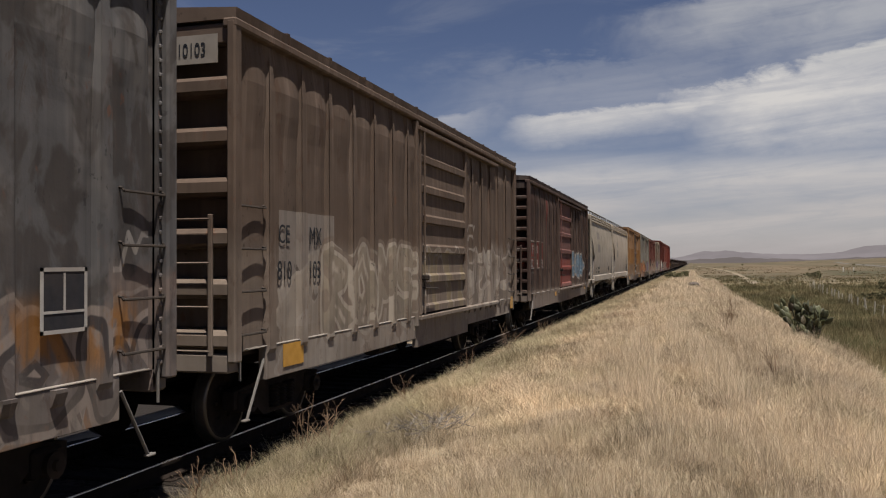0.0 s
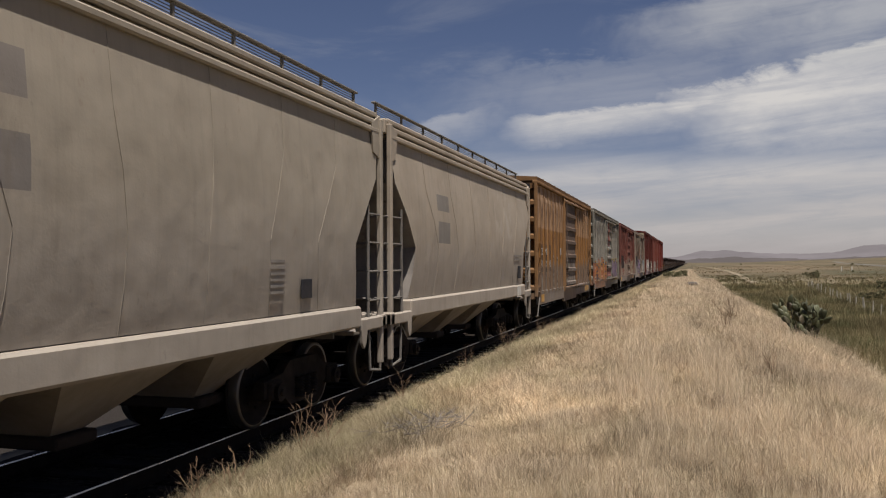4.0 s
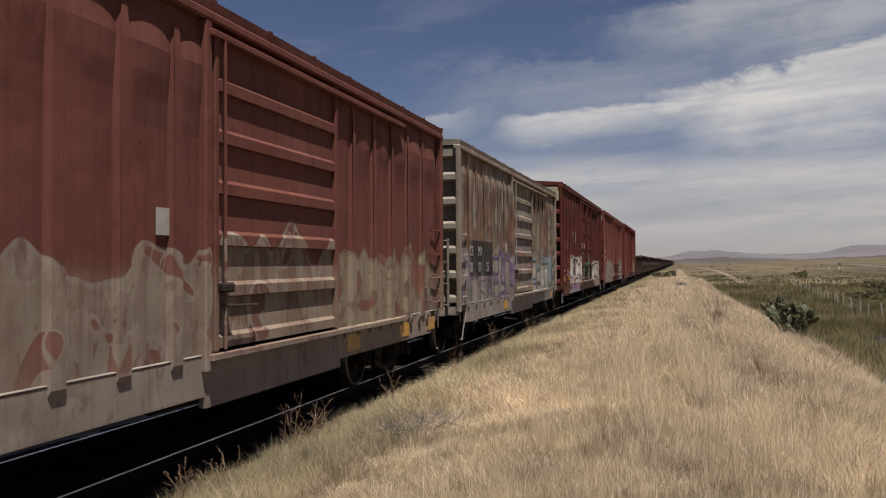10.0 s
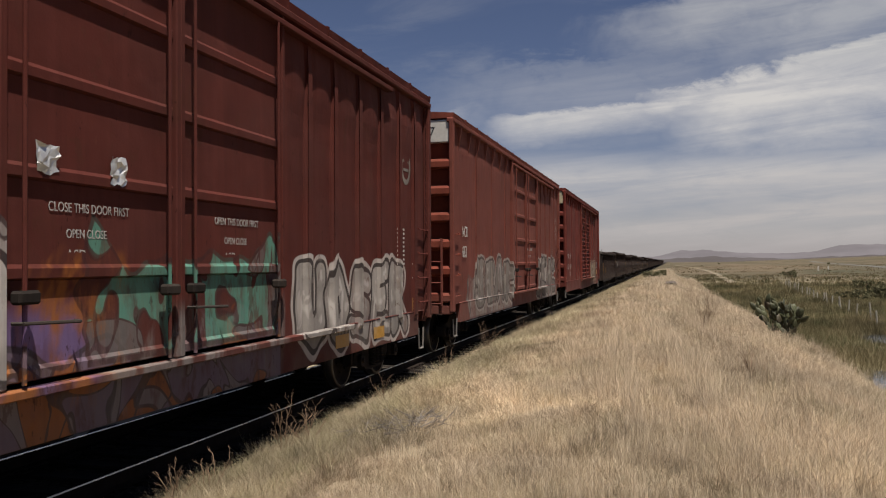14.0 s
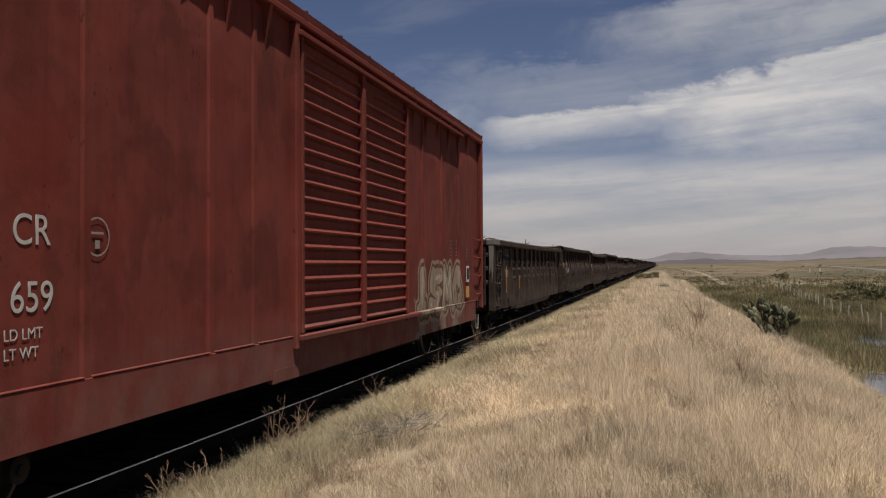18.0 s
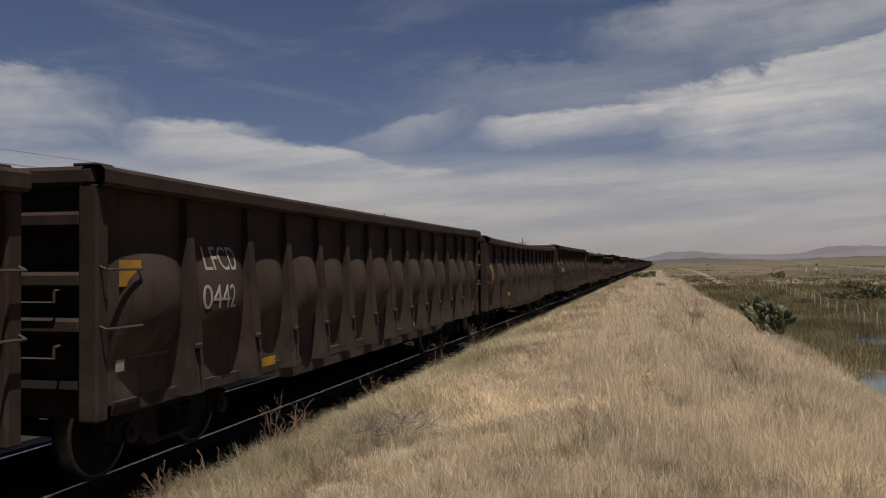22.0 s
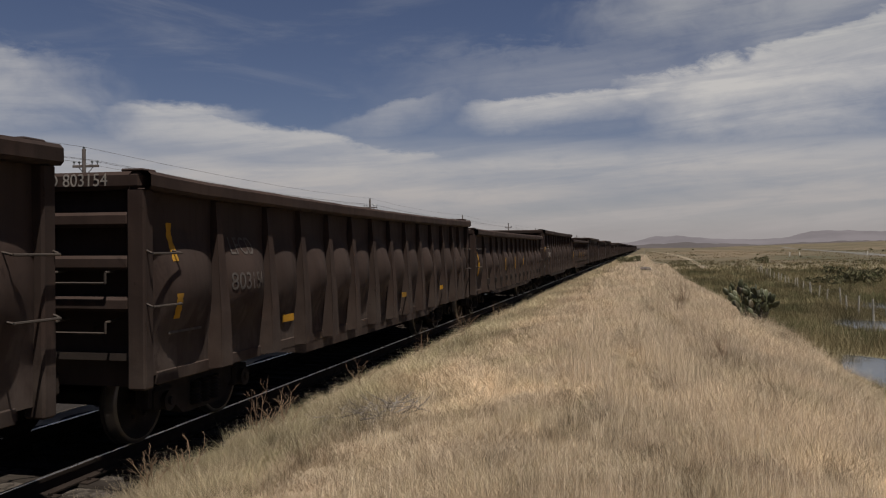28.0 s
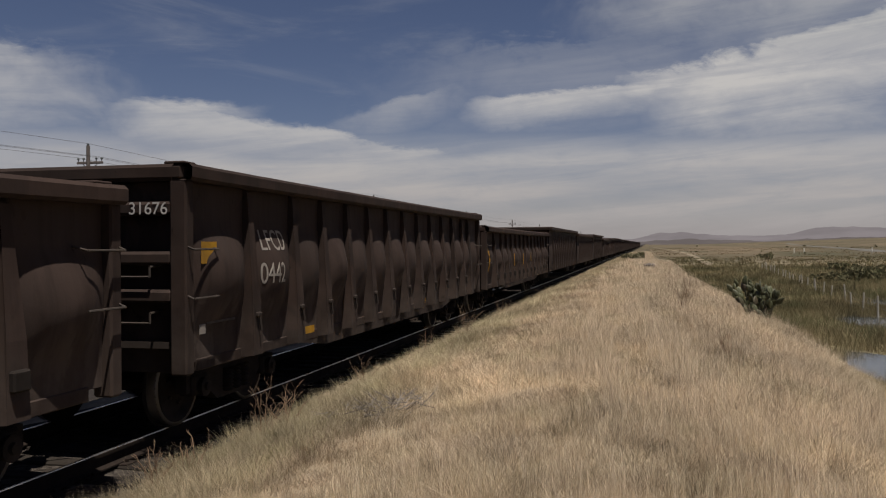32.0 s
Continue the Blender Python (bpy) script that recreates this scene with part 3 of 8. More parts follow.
_frame = Solid()
_outline = [(-1.12, 0.40), (-1.12, 0.60), (-0.62, 0.66), (-0.42, 0.80), (0.42, 0.80), (0.62, 0.66), (1.12, 0.60), (1.12, 0.40), (0.7, 0.44), (0.42, 0.24), (-0.42, 0.24), (-0.7, 0.44)]
_frame.prism(_outline, 0, 0.93, 1.07)
_frame.soft(0.90, 1.12, -1.04, -0.70, 0.36, 0.60, 0.03).soft(0.90, 1.12, 0.70, 1.04, 0.36, 0.60, 0.03)
ME_FRAME = _frame.mesh("side_frame")
_coil, _p = Solid(), []
for k in range(7):
    _p += [(-0.14 + k * 0.042, 0.06), (-0.119 + k * 0.042, 0.088)]
ME_COIL = _coil.lathe(_p, (0, 0, 0.44), 2, 10).mesh("spring")
_cap = Solid().lathe([(0.0, 0.0), (0.0, 0.10), (0.06, 0.11), (0.06, 0.05), (0.09, 0.045), (0.09, 0.0)], (1.12, 0, WHEEL_R), 0, 14)
ME_CAP = _cap.mesh("bearing_cap")
ME_BOLSTER = Solid().soft(-1.0, 1.0, -0.22, 0.22, 0.5, 0.78, 0.04).rod((0, 0, 0.78), (0, 0, 0.95), 0.3, 14).mesh("bolster")
_beam = Solid()
for dy in (-0.38, 0.38):
    _beam.soft(-0.85, 0.85, dy - 0.05, dy + 0.05, 0.3, 0.42, 0.02)
    for sx in (-0.78, 0.78):
        _beam.soft(sx - 0.07, sx + 0.07, dy + (0.04 if dy > 0 else -0.1), dy + (0.1 if dy > 0 else -0.04), 0.3, 0.58, 0.02)
ME_BEAM = _beam.mesh("brake_beam")
MIRROR = Matrix.Diagonal((-1, 1, 1, 1))


def truck(car, y):
    t = part("truck", ME_BOLSTER, M_truck, car, "grimy cast steel truck", place=pose(0, y, 0))
    for m in (Matrix(), pose(0, 0, 0, 0, 0, 180)):
        part("side_frame", ME_FRAME, M_truck, t, place=m)
        for dy in (-0.2, 0.0, 0.2):
            part("spring", ME_COIL, M_truck, t, place=m @ pose(1.08, dy, 0))
        for dy in (-0.87, 0.87):
            part("bearing_cap", ME_CAP, M_truck, t, place=m @ pose(0, dy, 0))
    part("brake_beam", ME_BEAM, M_truck, t)
    for dy in (-0.87, 0.87):
        w = part("wheelset", ME_DISC, M_truck, t, place=pose(0, dy, WHEEL_R))
        w["rolls"] = dy
        for q in (0, 180):
            part("tread", ME_TREAD, M_tread, t, "rail-polished bright tread", place=pose(0, dy, WHEEL_R, 0, 0, q))


def coupler(car, y, way):
    s = Solid().soft(-0.09, 0.09, min(y, y + way * 0.5), max(y, y + way * 0.5), 0.76, 0.94, 0.02)
    e = y + way * 0.5
    s.soft(-0.17, 0.11, min(e, e + way * 0.16), max(e, e + way * 0.16), 0.68, 1.0, 0.04)
    s.soft(0.03, 0.17, min(e + way * 0.06, e + way * 0.26), max(e + way * 0.06, e + way * 0.26), 0.70, 0.98, 0.04)
    s.rod((0.0, e, 0.7), (0.55, y, 0.82), 0.016)
    s.pipe([(-0.25, y, 0.78), (-0.28, y + way * 0.2, 0.6), (-0.22, y + way * 0.45, 0.42), (-0.16, y + way * 0.6, 0.4)], 0.028, 8)
    part("coupler", s, M_truck, car, "rusty knuckle coupler with air hose")


def underframe(car, L, top, width=1.35, deep=0.62):
    s = Solid().soft(-0.2, 0.2, 0.25, L - 0.25, 0.68, top, 0.02)
    s.box(-width, width, 0.12, L - 0.12, top - 0.07, top)
    for k in range(1, 8):
        y = L * k / 8
        s.box(-width, width, y - 0.05, y + 0.05, top - 0.28, top - 0.07)
    part("underframe", s, M_black, car)
    g = Solid().rod((0.55, L * 0.44, deep), (0.55, L * 0.44 + 0.9, deep), 0.2, 14)
    part("air_reservoir", g, M_black, car)
    part("brake_rod", Solid().pipe([(0.45, 2.4, 0.6), (0.45, L * 0.4, 0.66), (0.3, L - 2.4, 0.6)], 0.018), M_black, car)


def grab(car, name, pts, material, r=0.013):
    part(name, Solid().pipe(pts, r), material, car)


def flank_grabs(car, y0, y1, x, heights, material):
    for z in heights:
        grab(car, "grab_iron", [(x - 0.05, y0, z + 0.04), (x + 0.05, y0, z + 0.02), (x + 0.06, y0, z), (x + 0.06, y1, z), (x + 0.05, y1, z + 0.02), (x - 0.05, y1, z + 0.04)], material)


def end_ladder(car, y, x0, x1, z0, z1, n, material):
    s = Solid().soft(x0 - 0.025, x0 + 0.025, y - 0.03, y + 0.01, z0, z1, 0.008)
    part("ladder_stile", s, material, car)
    part("ladder_stile", Solid().soft(x1 - 0.025, x1 + 0.025, y - 0.03, y + 0.01, z0, z1, 0.008), material, car)
    for k in range(n):
        z = z0 + 0.05 + (z1 - z0 - 0.1) * k / (n - 1)
        part("ladder_rung", Solid().rod((x0, y - 0.02, z), (x1, y - 0.02, z), 0.014), material, car)


def stirrup(car, x, y0, y1, top, foot, material):
    part("stirrup_step", Solid().pipe([(x, y0, top), (x, y0 + 0.04, foot), (x, y1, foot), (x, y1 + 0.05, top)], 0.018).soft(x - 0.03, x + 0.03, y0 + 0.04, y1, foot - 0.012, foot + 0.012), material, car, "bent steel stirrup step")


# ---- boxcars ----
def boxcar(label, y0, L, eave, coat, posts, door, ribs, sill, door_coat=None, end_coat=None, roof_coat=None, grip=None, trim=None,
           dash=True, sill_drop=None, end_ribs=6, double=None, top_panel=None, bulge=0.02, cap=None, post_depth=0.072, gussets=(), post_coat=None, group="boxcars in the train"):
    """A box car: posts are the places of the side posts before and after the door, sill the height of its lower edge."""
    car = thing("boxcar", label, "boxcar", group, pose(TRACK_X, y0, 0))
    coat, mid_coat, rear_coat = coat if isinstance(coat, tuple) else (coat, coat, coat)
    door_coat, end_coat, roof_coat = door_coat or mid_coat, end_coat or coat, roof_coat or trim or coat
    grip, trim = grip or M_steel, trim or coat
    xs, floor = 1.47, 1.12
    wall_top = eave - 0.10
    d0, d1 = door
    underframe(car, L, floor)
    stations = [0.30, *posts[0], d0]
    after = [d1, *posts[1], L - 0.30]

    def panel_sheet(a, b, side):
        rows = []
        swell = (post_depth - 0.015) * (0.55 + 0.5 * abs(math.sin(a * 7.1 + y0)))
        for i in range(15):
            v = i / 14
            out = [bulge * max(0.0, math.sin(3.1416 * v)) ** 0.7 * math.sin(3.1416 * u / 10) + swell * math.exp(-((v - 0.85) / 0.13) ** 2) * min(1.0, (1 - v) * 12) * math.sin(3.1416 * u / 10) ** 0.5 for u in range(10)] + [0.0]
            rows.append([(side * (xs + q), a + (b - a) * u / 10, floor + (wall_top - floor) * v) for u, q in enumerate(out)])
            if side < 0:
                rows[-1].reverse()
        s = Solid().grid([r[::-1] for r in rows])
        s.box(min(side * (xs - 0.03), side * (xs - 0.05)), max(side * (xs - 0.03), side * (xs - 0.05)), a, b, floor, wall_top)
        return s

    for side in (1, -1):
        for seq, hue in ((stations, coat), (after, rear_coat)):
            for a, b in zip(seq, seq[1:]):
                part("side_panel", panel_sheet(a, b, side), hue, car)
        for y in stations[1:-1] + after[1:-1]:
            # pressed post: shallow under the eave, full depth lower down
            pd = post_depth
            o = [(side * xs, floor - 0.16), (side * (xs + pd), floor - 0.02), (side * (xs + pd), wall_top - 0.5), (side * (xs + pd * 0.6), wall_top - 0.02), (side * xs, wall_top)]
            s, n, w = Solid(), len(o), 0.105 if pd > 0.05 else 0.06
            v = [(px, y + sg * (w if i in (0, 4) else w * (0.8 if i == 1 else 0.62 if i == 2 else 0.25)), pz) for sg in (-1, 1) for i, (px, pz) in enumerate(o)]
            s.add(v, [tuple(range(n)), tuple(range(n, 2 * n))[::-1]] + [(i, n + i, n + (i + 1) % n, (i + 1) % n) for i in range(n)])
            part("side_post", s, post_coat or (coat if y < d0 else rear_coat), car)
        for y in gussets:
            v = [(side * xs, y - 0.07, wall_top), (side * xs, y + 0.07, wall_top), (side * (xs + 0.10), y - 0.04, wall_top), (side * (xs + 0.10), y + 0.04, wall_top), (side * (xs + 0.002), y, wall_top - 0.62)]
            part("eave_gusset", Solid().add(v, [(0, 1, 3, 2), (0, 2, 4), (2, 3, 4), (3, 1, 4), (1, 0, 4)]), coat, car)
        for y, w in ((0.07, 0.075), (L - 0.07, 0.075)):
            part("corner_post", Solid().soft(min(side * (xs - 0.01), side * (xs + 0.095)), max(side * (xs - 0.01), side * (xs + 0.095)), y - w, y + w, sill + 0.25, eave - 0.02, 0.02), trim, car)
            strip = Solid()
            for q in range(26):
                z = sill + 0.4 + (eave - sill - 0.6) * q / 25
                strip.soft(min(side * (xs + 0.03), side * (xs + 0.055)), max(side * (xs + 0.03), side * (xs + 0.055)), y + (0.09 if y < 1 else -0.13), y + (0.13 if y < 1 else -0.09), z - 0.02, z + 0.02, 0.01)
            strip.box(min(side * xs, side * (xs + 0.032)), max(side * xs, side * (xs + 0.032)), y + (0.08 if y < 1 else -0.14), y + (0.14 if y < 1 else -0.08), sill + 0.3, eave - 0.12)
            part("rivet_strip", strip, trim, car)
        for a, b in ((0.18, 0.32), (L - 0.32, L - 0.18)):
            part("end_sheet", Solid().box(min(side * xs, side * (xs - 0.03)), max(side * xs, side * (xs - 0.03)), a, b, floor, wall_top), coat, car)
        part("eave_rail", Solid().soft(min(side * (xs - 0.06), side * (xs + 0.105)), max(side * (xs - 0.06), side * (xs + 0.105)), 0.0, L, wall_top, eave, 0.02), trim, car)
        for a, b, hue in ((0.75, d0, coat), (d0, d1, mid_coat), (d1, L - 0.75, rear_coat)):
            part("side_sill", Solid().soft(min(side * (xs - 0.05), side * (xs + 0.045)), max(side * (xs - 0.05), side * (xs + 0.045)), a, b, sill - 0.01, floor + 0.01, 0.006), hue, car)
        if sill_drop:
            a, b, low = sill_drop
            o = [(a, sill + 0.10), (a, low), (b, low), (b, sill + 0.10)]
            part("sill_girder", Solid().prism(o, 0, min(side * (xs - 0.02), side * (xs + 0.05)), max(side * (xs - 0.02), side * (xs + 0.05))), mid_coat, car)
        for seq in (stations, after):
            for a, b in zip(seq, seq[1:]):
                part("floor_seam", Solid().soft(min(side * xs, side * (xs + 0.05)), max(side * xs, side * (xs + 0.05)), a + 0.05, b - 0.05, floor + 0.012, floor + 0.026, 0.005), M_seam if dash else coat, car)
        if dash:
            for k in range(9):
                y = d1 + 0.35 + 0.5 * k
                part("sill_bracket", Solid().prism([(side * (xs + 0.044), floor - 0.13), (side * (xs + 0.065), floor - 0.11), (side * (xs + 0.1), floor - 0.02), (side * (xs + 0.1), floor + 0.005), (side * (xs + 0.044), floor + 0.005)], 1, y, y + 0.13), rear_coat, car)
        # doors
        leaves = [(d0, d1)] if not double else [(d0, (d0 + d1) / 2), ((d0 + d1) / 2, d1)]
        for a, b in leaves:
            zb, zt = floor + 0.06, wall_top - 0.16
            outer = xs + 0.05
            body = Solid().box(min(side * (xs - 0.03), side * (xs + 0.02)), max(side * (xs - 0.03), side * (xs + 0.02)), a, b, zb, zt)
            leaf = part("door", body, door_coat, car, "weathered sliding door")
            n = ribs
            for k in range(n):
                z0, z1 = zb + (zt - zb) * k / n, zb + (zt - zb) * (k + 1) / n
                if double == "louvre":
                    o = [(xs + 0.02, z0 + 0.01), (xs + 0.075, z0 + 0.03), (xs + 0.078, z0 + 0.05), (xs + 0.025, z0 + 0.10), (xs + 0.03, z1 - 0.01), (xs + 0.02, z1)]
                elif double == "plug":
                    o = [(xs + 0.02, z0), (outer + 0.022, z0 + 0.02), (outer + 0.022, z0 + 0.09), (outer, z0 + 0.12), (outer - 0.012, z1), (xs + 0.02, z1)]
                else:
                    o = [(xs + 0.02, z0), (outer + 0.045, z0 + 0.01), (outer + 0.045, z0 + 0.12), (outer + 0.005, z0 + 0.16), (outer - 0.005, z1), (xs + 0.02, z1)]
                part("door_panel", Solid().prism([(side * p, q) for p, q in o], 1, a + 0.07, b - 0.07), door_coat, leaf)
            for y in (a + 0.035, b - 0.035):
                part("door_edge", Solid().soft(min(side * xs, side * (outer + 0.06)), max(side * xs, side * (outer + 0.06)), y - 0.04, y + 0.04, zb - 0.02, zt + 0.02, 0.012), trim, leaf)
            bars = [0.16] if not double else [0.22, (b - a) - 0.22]
            if double != "louvre":
                for off in bars:
                    part("lock_bar", Solid().rod((side * (outer + 0.09), a + off - 0.02, zb), (side * (outer + 0.09), a + off - 0.02, zt), 0.018, 8), door_coat, leaf)
                    part("lock_keeper", Solid().soft(min(side * (outer + 0.04), side * (outer + 0.14)), max(side * (outer + 0.04), side * (outer + 0.14)), a + off - 0.12, a + off + 0.1, 1.75, 1.85, 0.02), M_truck, leaf)
                part("door_handle", Solid().pipe([(side * (outer + 0.05), a + 0.12, 1.62), (side * (outer + 0.13), a + 0.14, 1.62), (side * (outer + 0.13), a + 0.75, 1.60), (side * (outer + 0.05), a + 0.78, 1.60)], 0.014), M_grab, leaf)
        for a, b, zt in ((d0 - 0.1, min(L - 0.4, d1 + (d1 - d0) * (0.9 if not double else 0.5)), floor + 0.02), (d0 - 0.1, min(L - 0.4, d1 + (d1 - d0) * 0.9), wall_top - 0.1)):
            part("door_track", Solid().soft(min(side * (xs + 0.02), side * (xs + 0.15)), max(side * (xs + 0.02), side * (xs + 0.15)), a, b, zt - 0.06, zt + 0.01, 0.01), rear_coat, car)
        part("door_post", Solid().soft(min(side * (xs - 0.02), side * (xs + 0.10)), max(side * (xs - 0.02), side * (xs + 0.10)), d0 - 0.16, d0 - 0.03, floor - 0.15, wall_top, 0.02), trim, car)
        part("door_post", Solid().soft(min(side * (xs - 0.02), side * (xs + 0.075)), max(side * (xs - 0.02), side * (xs + 0.075)), d1 + 0.01, d1 + 0.08, floor - 0.1, wall_top, 0.015), trim, car)
        for ya, yb in ((0.14, 0.72), (L - 0.72, L - 0.14)):
            flank_grabs(car, ya, yb, side * xs if side > 0 else -xs - 0.12, (1.30, 1.75, 2.2, 2.65), grip)
            if dash:
                hang, foot = (ya + 0.06, ya + 0.12) if ya < 1 else (yb - 0.06, yb - 0.12)
                far = yb if ya < 1 else ya
                px = side * (xs + 0.03)
                part("stirrup_step", Solid().rod((px, hang, sill + 0.42), (px, hang, sill + 0.05), 0.014).rod((px, far, sill + 0.22), (px, foot + (far - foot) * 0.18, 0.40), 0.016).soft(px - 0.03, px + 0.03, min(foot, foot + (far - foot) * 0.25), max(foot, foot + (far - foot) * 0.25), 0.385, 0.41), M_rung, car, "slanting bar step under the corner")
            else:
                stirrup(car, side * (xs + 0.03), ya + 0.02, yb - 0.28, sill + 0.1, 0.44, M_rung)
    # ends with deep horizontal pressings
    for yb, way in ((0.2, -1), (L - 0.2, 1)):
        part("end_plate", Solid().box(-xs, xs, min(yb, yb - way * 0.04), max(yb, yb - way * 0.04), floor - 0.15, eave - 0.02), end_coat, car, "dark shaded pressed steel end")
        zlo, zhi = floor + 0.02, eave - (0.28 if cap is None else cap)
        for k in range(end_ribs):
            z0 = zlo + (zhi - zlo) * k / end_ribs
            hgt = (zhi - zlo) / end_ribs
            d = 0.20
            o = [(yb, z0 + hgt * 0.02), (yb + way * d * 0.75, z0 + hgt * 0.05), (yb + way * d, z0 + hgt * 0.12), (yb + way * d, z0 + hgt * 0.32), (yb + way * d * 0.8, z0 + hgt * 0.40), (yb, z0 + hgt * 0.47)]
            part("end_rib", Solid().prism(o, 0, -xs, xs), end_coat, car)
        part("end_header", Solid().soft(-xs, xs, min(yb, yb + way * 0.16), max(yb, yb + way * 0.16), eave - (0.26 if cap is None else cap - 0.02), eave - 0.04, 0.02), top_panel or end_coat, car)
        part("end_sill", Solid().soft(-xs, xs, min(yb - way * 0.05, yb + way * 0.18), max(yb - way * 0.05, yb + way * 0.18), floor - 0.2, floor, 0.02), trim, car)
        end_ladder(car, yb + way * 0.23, 0.66, 1.3, floor - 0.02, 2.55, 4, trim)
        part("end_platform", Solid().soft(-0.75, 0.75, min(yb + way * 0.17, yb + way * 0.42), max(yb + way * 0.17, yb + way * 0.42), 1.06, 1.09, 0.008), M_rung, car)
        coupler(car, yb, way)
    part("brake_wheel", Solid().lathe([(0, 0.26), (0.02, 0.28), (0.04, 0.26), (0.02, 0.24), (0, 0.26)], (-0.7, L + 0.06, 2.2), 1, 20).rod((-0.95, L + 0.08, 2.2), (-0.45, L + 0.08, 2.2), 0.012).rod((-0.7, L + 0.08, 1.95), (-0.7, L + 0.08, 2.45), 0.012).rod((-0.7, L - 0.1, 2.2), (-0.7, L + 0.1, 2.2), 0.03), M_truck, car)
    # roof sheets with seams
    n = max(8, round(L / 1.25))
    for k in range(n):
        a, b = 0.02 + (L - 0.04) * k / n, 0.02 + (L - 0.04) * (k + 1) / n
        o = [(-xs - 0.085, eave - 0.01), (xs + 0.085, eave - 0.01), (xs + 0.10, eave + 0.10), (0, eave + 0.22), (-xs - 0.10, eave + 0.10)]
        part("roof_sheet", Solid().prism(o, 1, a, b - 0.03), roof_coat, car)
        part("roof_seam", Solid().prism([(p, q + 0.025) for p, q in o], 1, b - 0.05, b + 0.01), roof_coat, car)
    for y in (1.95, L - 1.95):
        truck(car, y)
    return car


def number_bars(car, spots, w, h, x, material, name="lettering"):
    """Marks of a company, as plain blocks of the letters' size."""
    for y, z in spots:
        s = Solid()
        t = w * 0.24
        s.box(x, x + 0.004, y, y + t, z, z + h).box(x, x + 0.004, y + w - t, y + w, z, z + h)
        s.box(x, x + 0.004, y + t, y + w - t, z + h - t, z + h).box(x, x + 0.004, y + t, y + w - t, z, z + t)
        part(name, s, material, car)


def flank_box(car, name, y0, y1, z0, z1, x, material, label=""):
    return part(name, Solid().box(x, x + 0.006, y0, y1, z0, z1), material, car, label)


